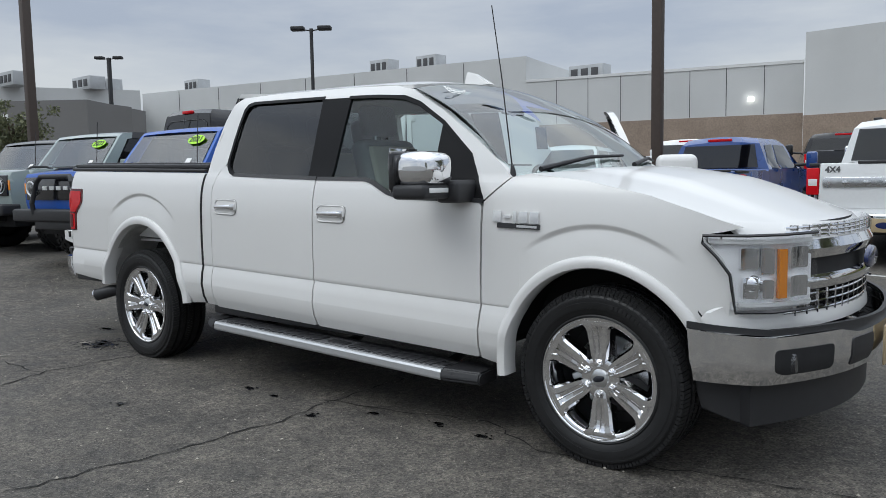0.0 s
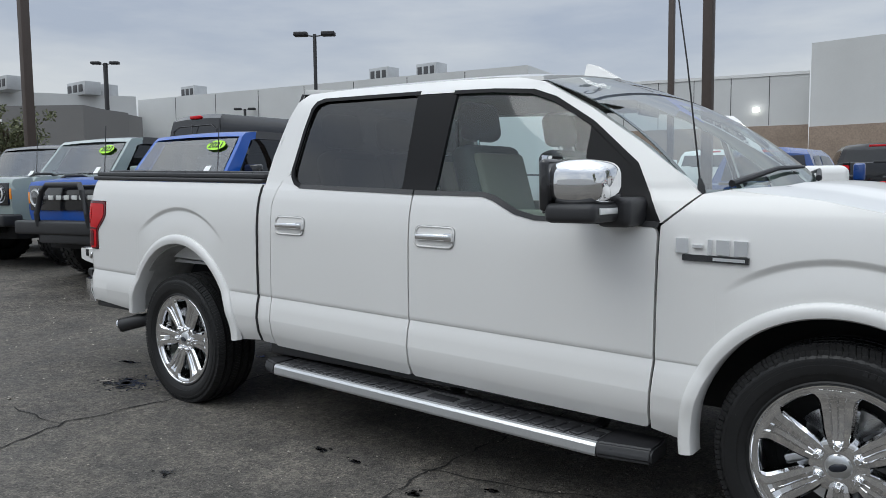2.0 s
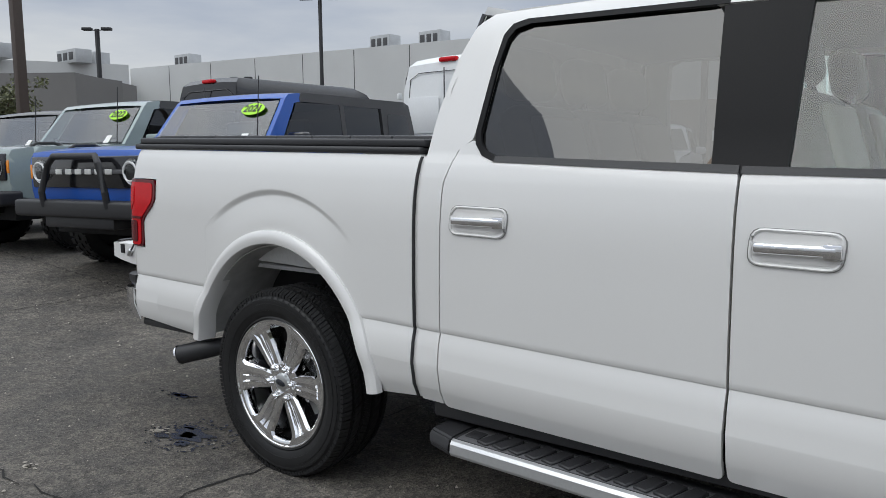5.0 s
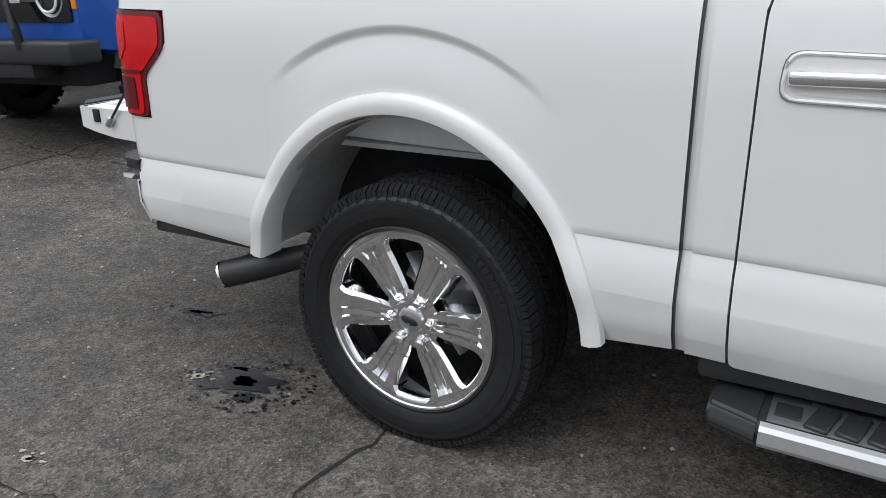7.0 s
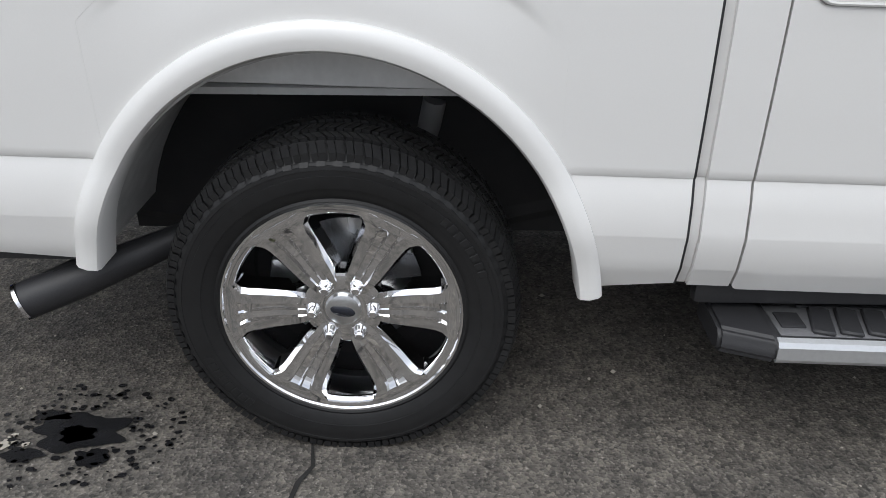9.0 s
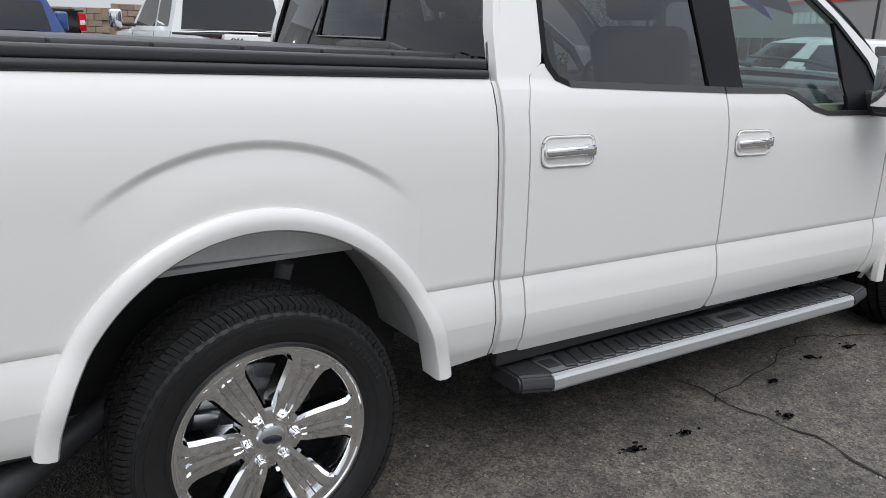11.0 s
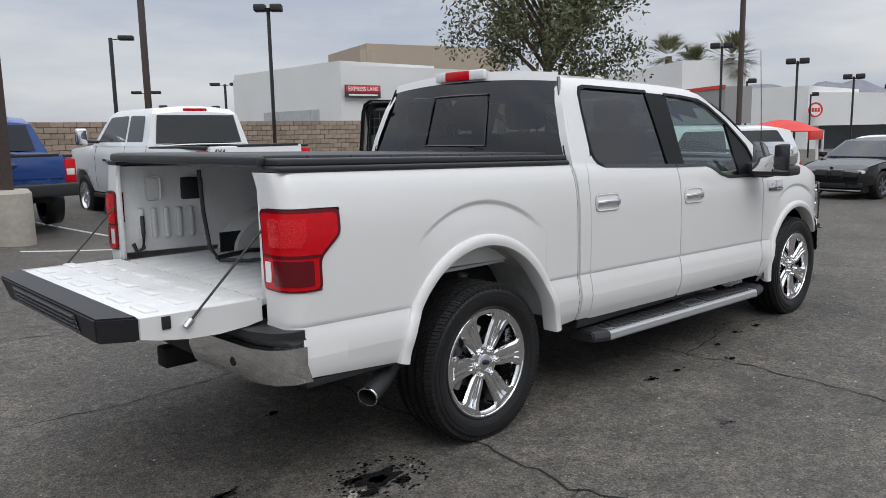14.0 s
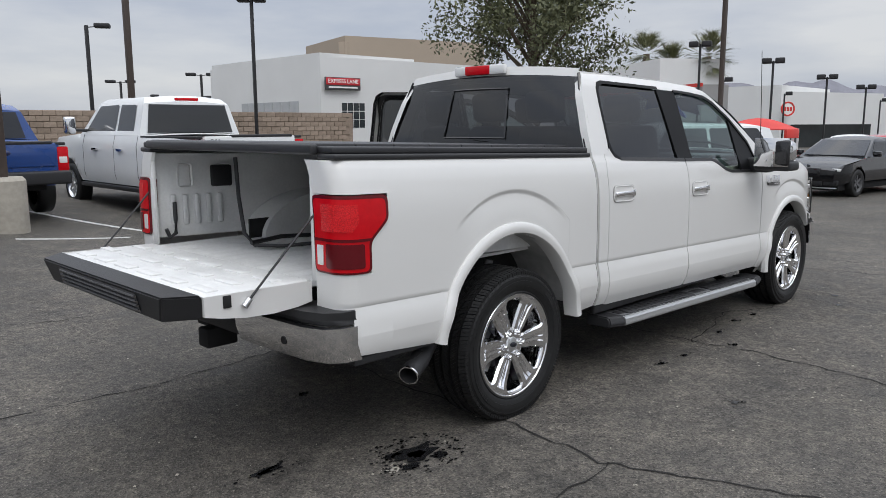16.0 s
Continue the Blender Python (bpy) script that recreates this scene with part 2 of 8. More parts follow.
CONCRETE = material("concrete", (0.38, 0.35, 0.30), 0.9, grain=0.12, scale=14, bump=0.2, big=0.15, big_scale=1.5)
LINEPAINT = material("white_line_paint", (0.55, 0.55, 0.53), 0.8, grain=0.25, scale=25, big=0.2)
CRACK = material("crack_dirt", (0.016, 0.015, 0.014), 0.95, grain=0.3, scale=60)
OIL = material("oil_stain", (0.012, 0.012, 0.013), 0.25, grain=0.3, scale=25, big=0.3, big_scale=9)
BARK = material("bark", (0.10, 0.075, 0.055), 0.9, grain=0.25, scale=18, bump=0.5)
HVAC = material("galvanised_unit", (0.42, 0.43, 0.44), 0.6, grain=0.06, scale=10, big=0.1)
MOUNTAIN = material("far_mountain", (0.20, 0.20, 0.23), 1.0, grain=0.12, scale=0.05, big=0.15, big_scale=0.01)


def leaf_material(name, dark, light):
    m = bpy.data.materials.new(name)
    m.use_nodes = True
    nt = m.node_tree
    b = nt.nodes["Principled BSDF"]
    g = nt.nodes.new("ShaderNodeNewGeometry")
    r = nt.nodes.new("ShaderNodeValToRGB")
    r.color_ramp.elements[0].color, r.color_ramp.elements[1].color = (*dark, 1), (*light, 1)
    nt.links.new(g.outputs["Random Per Island"], r.inputs[0])
    nt.links.new(r.outputs[0], b.inputs["Base Color"])
    b.inputs["Roughness"].default_value = 0.6
    return m


LEAF = leaf_material("leaves", (0.05, 0.058, 0.026), (0.19, 0.20, 0.10))
HEDGE = leaf_material("hedge_leaves", (0.06, 0.09, 0.01), (0.24, 0.27, 0.04))
PALMLEAF = leaf_material("palm_leaves", (0.05, 0.06, 0.025), (0.17, 0.17, 0.08))


BLOCKWALL = material("split_face_block", (0.30, 0.235, 0.185), 0.95, grain=0.18, scale=9, bump=0.6, big=0.15, big_scale=0.8)
SHOPLIGHT = material("light_grey_cladding", (0.30, 0.295, 0.29), 0.6, grain=0.03, scale=10, big=0.05, big_scale=0.3)
PRIVACYWALL = material("dark_shop_glass", (0.035, 0.042, 0.045), 0.12, grain=0.1, scale=1.0, big=0.3, big_scale=0.3)


# grey for the shade line drawn round the door handle recesses
RIMSHADE = material("recess_edge_shade", (0.22, 0.215, 0.21), 0.6, grain=0.05)


def piece_material(name, dark, light):
    """Each piece takes its own tone."""
    m = material(name, light, 0.95, grain=0.16, scale=14, bump=0.6, big=0.12, big_scale=2.0)
    nt = m.node_tree
    info = nt.nodes.new("ShaderNodeObjectInfo")
    ramp = nt.nodes.new("ShaderNodeValToRGB")
    ramp.color_ramp.elements[0].color, ramp.color_ramp.elements[1].color = (*dark, 1), (*light, 1)
    nt.links.new(info.outputs["Random"], ramp.inputs[0])
    scale = [n for n in nt.nodes if n.bl_idname == "ShaderNodeVectorMath"][0]
    nt.links.new(ramp.outputs[0], scale.inputs[0])
    return m


BLOCKPIECE = piece_material("block_face", (0.25, 0.195, 0.15), (0.36, 0.285, 0.225))


LAMPBOWL = material("lamp_reflector", (0.92, 0.92, 0.93), 0.25, 0.0, grain=0.06, scale=9, bump=0.6)
SATINDARK = material("dull_aluminium", (0.30, 0.30, 0.31), 0.4, 0.8, grain=0.08, scale=120)
STRIP = material("bright_strip", (0.62, 0.63, 0.64), 0.28, 0.7, grain=0.04, scale=120)


def gz(x, y):
    """Height of the lot: level round the white truck, rising to the parked rows, falling gently the other way."""
    p = -0.80 * x + 0.45 * y

    def ease(a, b, v):
        t = max(0.0, min(1.0, (v - a) / (b - a)))
        return t * t * (3 - 2 * t)
    far = max(0.0, min(60.0, -p - 8.0))
    return 0.30 * ease(1.6, 6.2, p) - 0.25 * ease(3.0, 10.0, -p) - 0.012 * far

# ---- geometry helpers ----
def part(name, bm, mat, parent=None, label="", smooth=True, angle=38.0, face=None):
    """Links a bmesh as one mesh object under its thing."""
    me = bpy.data.meshes.new(name)
    bmesh.ops.recalc_face_normals(bm, faces=bm.faces)
    if face is not None:
        total = Vector((0, 0, 0))
        for f in bm.faces:
            total += f.normal * f.calc_area()
        if total.dot(Vector(face)) < 0:
            bmesh.ops.reverse_faces(bm, faces=bm.faces)
    if smooth:
        for f in bm.faces:
            f.smooth = True
        lim = radians(angle)
        for e in bm.edges:
            if len(e.link_faces) == 2 and e.calc_face_angle(0) > lim:
                e.smooth = False
    bm.to_mesh(me)
    bm.free()
    me.materials.append(mat)
    ob = new(name, me)
    if parent is not None:
        ob.parent = parent
    if label:
        ob["label"] = label
    return ob


def share(name, ob, parent, m):
    """Another object on the same mesh."""
    o = new(name, ob.data)
    o.parent = parent
    o.matrix_basis = m
    return o


def thing(name, label, category, group="", kind="", m=None):
    e = new(name)
    e.empty_display_size = 0.2
    if m is not None:
        e.matrix_basis = m
    return tagged(e, label, category, group, kind)


def quadmesh(verts, faces):
    bm = bmesh.new()
    vs = [bm.verts.new(v) for v in verts]
    for f in faces:
        try:
            bm.faces.new([vs[i] for i in f])
        except ValueError:
            pass
    return bm


def add_box(bm, x0, x1, y0, y1, z0, z1, bevel=0.0, seg=2):
    r = bmesh.ops.create_cube(bm, size=1.0)
    vs = r["verts"]
    bmesh.ops.scale(bm, vec=(abs(x1 - x0), abs(y1 - y0), abs(z1 - z0)), verts=vs)
    bmesh.ops.translate(bm, vec=((x0 + x1) / 2, (y0 + y1) / 2, (z0 + z1) / 2), verts=vs)
    if bevel:
        es = list({e for v in vs for e in v.link_edges})
        bmesh.ops.bevel(bm, geom=es, offset=bevel, segments=seg, profile=0.5, affect="EDGES")
    return bm


def box(x0, x1, y0, y1, z0, z1, bevel=0.0, seg=2):
    return add_box(bmesh.new(), x0, x1, y0, y1, z0, z1, bevel, seg)


def add_tube(bm, pts, radius, sides=10, caps=True):
    """A round tube along points; radius may be a list."""
    pts = [Vector(p) for p in pts]
    rad = radius if isinstance(radius, (list, tuple)) else [radius] * len(pts)
    rings = []
    up = Vector((0, 0, 1))
    for i, p in enumerate(pts):
        d = (pts[min(i + 1, len(pts) - 1)] - pts[max(i - 1, 0)]).normalized()
        ref = up if abs(d.dot(up)) < 0.95 else Vector((1, 0, 0))
        a = d.cross(ref).normalized()
        b = d.cross(a).normalized()
        rings.append([bm.verts.new(p + rad[i] * (math.cos(t) * a + math.sin(t) * b)) for t in [2 * math.pi * k / sides for k in range(sides)]])
    for r0, r1 in zip(rings, rings[1:]):
        for k in range(sides):
            bm.faces.new((r0[k], r0[(k + 1) % sides], r1[(k + 1) % sides], r1[k]))
    if caps:
        bm.faces.new(rings[0])
        bm.faces.new(rings[-1][::-1])
    return bm


def tube(pts, radius, sides=10, caps=True):
    return add_tube(bmesh.new(), pts, radius, sides, caps)


def lathe(profile, steps=48, closed=False, a0=0.0, a1=360.0):
    """Turns (radius, y) points round the y axis."""
    bm = bmesh.new()
    full = abs(a1 - a0) >= 359.9
    n = steps if full else steps + 1
    rings = []
    for i in range(n):
        a = radians(a0 + (a1 - a0) * i / steps)
        rings.append([bm.verts.new((r * math.cos(a), y, r * math.sin(a))) for r, y in profile])
    for i in range(steps):
        A, B = rings[i], rings[(i + 1) % n]
        for j in range(len(profile) - (0 if closed else 1)):
            k = (j + 1) % len(profile)
            try:
                bm.faces.new((A[j], A[k], B[k], B[j]))
            except ValueError:
                pass
    bmesh.ops.remove_doubles(bm, verts=bm.verts, dist=1e-5)
    return bm


def clip_half(poly, axis, value, keep_less):
    out = []
    for i in range(len(poly)):
        a, b = poly[i], poly[(i + 1) % len(poly)]
        ia = a[axis] <= value if keep_less else a[axis] >= value
        ib = b[axis] <= value if keep_less else b[axis] >= value
        if ia:
            out.append(a)
        if ia != ib:
            t = (value - a[axis]) / (b[axis] - a[axis])
            p = [a[0] + t * (b[0] - a[0]), a[1] + t * (b[1] - a[1])]
            p[axis] = value
            out.append(tuple(p))
    return out


def panel(outline, place, cu=0.05, cv=0.05, rows=(), thick=0.02, seam=None):
    """A curved sheet: an outline in (u, v), cut into cells, laid into space by place(u, v, depth); its rim is turned inwards, but not along the line u = seam."""
    us = [p[0] for p in outline]
    vs = [p[1] for p in outline]
    ul = list(np.arange(min(us), max(us) + cu, cu))
    vl = sorted(set(list(np.arange(min(vs), max(vs) + cv, cv)) + [r for r in rows if min(vs) < r < max(vs)]))
    bm = bmesh.new()
    index = {}

    def vert(p):
        k = (round(p[0], 4), round(p[1], 4))
        if k not in index:
            index[k] = bm.verts.new(place(p[0], p[1], 0.0))
        return index[k]

    for u0, u1 in zip(ul, ul[1:]):
        strip = clip_half(clip_half(outline, 0, u0, False), 0, u1, True)
        if len(strip) < 3:
            continue
        for v0, v1 in zip(vl, vl[1:]):
            cell = clip_half(clip_half(strip, 1, v0, False), 1, v1, True)
            ids = []
            for p in cell:
                w = vert(p)
                if w not in ids:
                    ids.append(w)
            if len(ids) >= 3:
                try:
                    bm.faces.new(ids)
                except ValueError:
                    pass
    if thick:
        back = {v: k for k, v in index.items()}
        ring = list(zip(outline, outline[1:] + outline[:1]))

        def on_outline(e):
            (ax, ay), (bx, by) = back[e.verts[0]], back[e.verts[1]]
            mx, my = (ax + bx) / 2, (ay + by) / 2
            if seam is not None and abs(mx - seam) < 1e-3:
                return False
            for (px, py), (qx, qy) in ring:
                dx, dy = qx - px, qy - py
                t = max(0.0, min(1.0, ((mx - px) * dx + (my - py) * dy) / max(dx * dx + dy * dy, 1e-12)))
                if math.hypot(px + t * dx - mx, py + t * dy - my) < 3e-4:
                    return True
            return False

        rim = [e for e in bm.edges if len(e.link_faces) == 1 and on_outline(e)]
        inner = {}
        for e in rim:
            for v in e.verts:
                if v not in inner:
                    u, w = back[v]
                    inner[v] = bm.verts.new(place(u, w, thick))
        for e in rim:
            a, b = e.verts
            try:
                bm.faces.new((a, b, inner[b], inner[a]))
            except ValueError:
                pass
    loose = [v for v in bm.verts if not v.link_faces]
    bmesh.ops.delete(bm, geom=loose, context="VERTS")
    return bm


def surface(nu, nv, place):
    """A grid of nu x nv cells laid by place(u, v) for u, v in 0..1."""
    bm = bmesh.new()
    g = [[bm.verts.new(place(i / nu, j / nv)) for j in range(nv + 1)] for i in range(nu + 1)]
    for i in range(nu):
        for j in range(nv):
            bm.faces.new((g[i][j], g[i + 1][j], g[i + 1][j + 1], g[i][j + 1]))
    return bm


def thicken(bm, depth):
    bmesh.ops.recalc_face_normals(bm, faces=bm.faces)
    bmesh.ops.solidify(bm, geom=list(bm.faces), thickness=depth)
    return bm


def arc_points(cx, cz, r, a0, a1, n, squash=1.0):
    return [(cx + r * squash * math.cos(radians(a0 + (a1 - a0) * i / n)), cz + r * math.sin(radians(a0 + (a1 - a0) * i / n))) for i in range(n + 1)]


def rounded(points, r, n=4):
    """A polygon with its corners rounded by quadratic curves."""
    out = []
    k = len(points)
    for i in range(k):
        p0, p, p1 = Vector(points[i - 1]), Vector(points[i]), Vector(points[(i + 1) % k])
        ra = min(r, (p0 - p).length * 0.45)
        rb = min(r, (p1 - p).length * 0.45)
        a, b = p + (p0 - p).normalized() * ra, p + (p1 - p).normalized() * rb
        for j in range(n + 1):
            t = j / n
            q = a * (1 - t) ** 2 + p * 2 * t * (1 - t) + b * t ** 2
            out.append((q.x, q.y))
    return out


def writing(text, size, mat, m, parent=None, name="lettering", depth=0.003, bold=0.0):
    cu = bpy.data.curves.new(name, "FONT")
    cu.body, cu.size, cu.extrude, cu.align_x, cu.align_y = text, size, depth, "CENTER", "CENTER"
    cu.offset = bold
    tmp = bpy.data.objects.new(name, cu)
    me = bpy.data.meshes.new_from_object(tmp)
    bpy.data.objects.remove(tmp)
    me.materials.clear()
    me.materials.append(mat)
    ob = new(name, me)
    ob.matrix_basis = m
    if parent is not None:
        ob.parent = parent
    return ob


def smooth01(a, b, x):
    t = max(0.0, min(1.0, (x - a) / (b - a)))
    return t * t * (3 - 2 * t)

# ---- ground ----
def ground_sheet():
    """One sheet to the horizon; the lot rises very gently far off."""
    bm = bmesh.new()
    line = [-3000, -600, -200, -120, -80, -60, -45, -35] + [float(v) for v in np.arange(-28, 29, 1.0)] + [35, 45, 60, 80, 120, 200, 600, 3000]
    g = [[bm.verts.new((x, y, gz(x, y))) for y in line] for x in line]
    for i in range(len(line) - 1):
        for j in range(len(line) - 1):
            bm.faces.new((g[i][j], g[i + 1][j], g[i + 1][j + 1], g[i][j + 1]))
    return tagged(part("ground", bm, ASPHALT, angle=180), "weathered grey asphalt of a large car lot", "ground", kind="structure")


ground_sheet()

# ---- the white crew-cab pickup ----
WB = 3.683          # wheelbase
HUB = 0.39          # hub height
RAKE = 0.025        # the body sits nose-down


def rk(x, z):
    return z - RAKE * (x - 0.8)


FZ = HUB + RAKE * (WB - 0.8)      # front wheel centre in the level body
RZ = HUB - RAKE * 0.8             # rear wheel centre
PZ = [0.30, 0.40, 0.45, 0.52, 0.60, 0.675, 0.725, 0.7305, 0.748, 0.90, 1.10, 1.20, 1.27, 1.32, 1.345, 1.37, 1.40, 1.60, 1.78, 1.82, 1.86]
PY = [0.86, 0.925, 0.958, 0.990, 1.003, 0.994, 0.9805, 0.9845, 0.985, 0.986, 0.982, 0.973, 0.957, 0.938, 0.922, 0.914, 0.905, 0.835, 0.768, 0.745, 0.700]
ROWS_Z = (0.45, 0.52, 0.60, 0.675, 0.725, 0.7305, 0.748, 1.27, 1.32, 1.345)


def half_width(x, z):
    y = float(np.interp(z, PZ, PY))
    if x > 3.85:
        y -= 0.30 * ((x - 3.85) / 0.75) ** 2.2
    return y


SHOULDER = {0.0: (RZ, 0.645, 0.822, 36, 144), WB: (FZ, 0.530, 0.685, 38, 142)}
SQUASH = {0.0: 0.895, WB: 0.965}   # the arches are taller than wide


def shoulder_depth(cx, x, z):
    """How far the sheet below an arched shoulder lies in from the flank."""
    cz, r0, r1, a0, a1 = SHOULDER[cx]
    u = (x - cx) / SQUASH[cx]
    r = math.hypot(u, z - cz)
    e0, e1 = r0 * math.cos(radians(a0)), r0 * math.cos(radians(a1))
    fade = smooth01(e0, e0 * 0.5, u) * smooth01(e1, e1 * 0.5, u)
    fold = 0.026
    return 0.014 * fade * max(0.0, min(1.0, (r - r0 - 0.03) / (r1 - fold - r0 - 0.03))) ** 1.4 * smooth01(r1 + 0.002, r1 - fold, r)


def shoulder_cut(cx, first, last, n=40):
    """The wheel opening with the shouldered sheet taken out, as a run of points."""
    cz, r0, r1, a0, a1 = SHOULDER[cx]
    q = SQUASH[cx]
    b0, b1 = (math.degrees(math.acos(r0 * math.cos(radians(a)) / r1)) for a in (a0, a1))
    return arc_points(cx, cz, r0, first, a0, 8, q) + arc_points(cx, cz, r1, b0, b1, n, q) + arc_points(cx, cz, r0, a1, last, 8, q)


def shoulder_sheet(cx, s):
    cz, r0, r1, a0, a1 = SHOULDER[cx]
    n = 60
    radii = [r0 - 0.01 + (r1 - 0.03 - r0 + 0.01) * j / 6 for j in range(7)] + [r1 - 0.026 + 0.0047 * j for j in range(7)] + [r1 + 0.03]
    k = len(radii) - 1
    bm = bmesh.new()
    g = []
    for i in range(n + 1):
        a = radians(a0 - 3 + (a1 - a0 + 6) * i / n)
        row = []
        for r in radii:
            x, z = cx + r * SQUASH[cx] * math.cos(a), cz + r * math.sin(a)
            row.append(bm.verts.new((x, s * (half_width(x, z) - max(shoulder_depth(cx, x, z), 0.0005)), rk(x, z))))
        g.append(row)
    for i in range(n):
        for j in range(k):
            bm.faces.new((g[i][j], g[i + 1][j], g[i + 1][j + 1], g[i][j + 1]))
    return bm


def side_place(s, extra=0.0):
    """Lays (x, z) on the flank; s is -1 for the right side, 1 for the left."""
    def place(x, z, d):
        y = half_width(x, z) + extra - d
        return Vector((x, s * y, rk(x, z)))
    return place


CORNER, CR = -1.03, 0.085


def bed_place(s, extra=0.0):
    """The bed side goes round the rear corner onto the rear post."""
    def place(u, z, d):
        if u >= CORNER:
            y = half_width(u, z) + extra - d
            return Vector((u, s * y, rk(u, z)))
        t = CORNER - u
        y0 = half_width(CORNER, z)
        a = min(t / CR, math.pi / 2)
        rest = max(0.0, t - CR * math.pi / 2)
        rr = CR + extra - d
        x = CORNER - rr * math.sin(a)
        y = y0 - CR + rr * math.cos(a) - rest
        return Vector((x, s * y, rk(x, z)))
    return place


truck = thing("pickup_truck", "pearl white crew-cab pickup with chrome trim and open tailgate", "truck")
# opening for the tail lamp
BED_CUT = -0.858
BED_MAIN = ([(BED_CUT, 0.503), (BED_CUT, 1.345), (0.742, 1.345), (0.742, 0.47), (0.58, 0.45)]
            + shoulder_cut(0.0, 7, 169) + [(-0.57, 0.485)])
BED_REAR_TOP = [(-1.265, 1.205), (BED_CUT, 1.205), (BED_CUT, 1.345), (-1.265, 1.345)]
BED_REAR_LOW = [(-1.065, 0.515), (BED_CUT, 0.503), (BED_CUT, 1.11), (-0.875, 1.085), (-0.945, 1.03), (-0.962, 1.00), (-0.962, 0.868), (-1.265, 0.868), (-1.265, 0.70), (-1.065, 0.70)]


def joined(sheets):
    """Several sheets in one mesh, their common edges welded."""
    bm = bmesh.new()
    for sheet in sheets:
        me = bpy.data.meshes.new("tmp")
        sheet.to_mesh(me)
        sheet.free()
        bm.from_mesh(me)
        bpy.data.meshes.remove(me)
    bmesh.ops.remove_doubles(bm, verts=bm.verts, dist=0.0003)
    return bm


LAMP = rounded([(-1.262, 0.871), (-0.964, 0.871), (-0.964, 1.003), (-0.862, 1.095), (-0.862, 1.201), (-1.262, 1.201)], 0.03)
LENS = rounded([(-1.250, 0.879), (-0.979, 0.879), (-0.979, 1.007), (-0.878, 1.100), (-0.878, 1.186), (-1.250, 1.186)], 0.024)
REAR_DOOR = rounded([(0.872, 0.455), (1.846, 0.455), (1.852, 0.70), (1.852, 1.318), (1.10, 1.334), (1.03, 1.350), (0.985, 1.385), (0.962, 1.40), (0.905, 1.368), (0.872, 1.25), (0.868, 0.70)], 0.02)
FRONT_DOOR = rounded([(1.860, 0.455), (3.030, 0.455), (3.050, 0.70), (3.058, 1.20), (3.04, 1.222), (2.52, 1.226), (2.42, 1.245), (2.30, 1.298), (2.24, 1.312), (1.860, 1.318), (1.860, 0.70)], 0.02)
CAB_FRAME = [(0.772, 0.465), (0.770, 1.345), (0.785, 1.50), (0.83, 1.70), (0.875, 1.80), (0.93, 1.845), (1.3, 1.857), (1.9, 1.858), (2.30, 1.845), (2.45, 1.815),
             (2.70, 1.690), (2.95, 1.535), (3.14, 1.400), (3.20, 1.345), (3.068, 1.235), (3.055, 1.24), (2.93, 1.455), (2.72, 1.62), (2.52, 1.735), (2.40, 1.775), (2.2, 1.79), (1.5, 1.797), (1.07, 1.806), (1.015, 1.785), (0.985, 1.65),
             (0.966, 1.44), (0.955, 1.40), (0.900, 1.36), (0.867, 1.25), (0.8625, 0.70), (0.8655, 0.465)]
FENDER = ([(3.040, 0.455), (3.060, 0.70), (3.070, 1.225), (3.21, 1.345), (3.30, 1.362), (3.6, 1.333), (3.9, 1.278), (4.10, 1.216), (4.20, 1.180), (4.27, 1.158), (4.20, 1.138), (4.155, 1.130), (4.13, 1.110), (4.20, 1.030), (4.235, 0.955), (4.225, 0.79), (4.24, 0.78)]
          + [(4.20, 0.77)] + shoulder_cut(WB, 32, 188) + [(3.16, 0.43)])
GLASS_R = rounded([(0.975, 1.335), (1.775, 1.322), (1.745, 1.80), (1.06, 1.80), (1.012, 1.76)], 0.06)
GLASS_F = [(1.975, 1.318), (2.24, 1.318), (2.31, 1.30), (2.43, 1.245), (2.53, 1.23), (2.72, 1.23), (2.72, 1.615), (2.52, 1.727), (2.40, 1.767), (2.2, 1.782), (1.985, 1.787)]
SAIL = [(2.715, 1.228), (3.055, 1.228), (2.93, 1.44), (2.715, 1.61)]
BPILLAR = [(1.775, 1.325), (1.975, 1.318), (1.985, 1.79), (1.745, 1.79)]

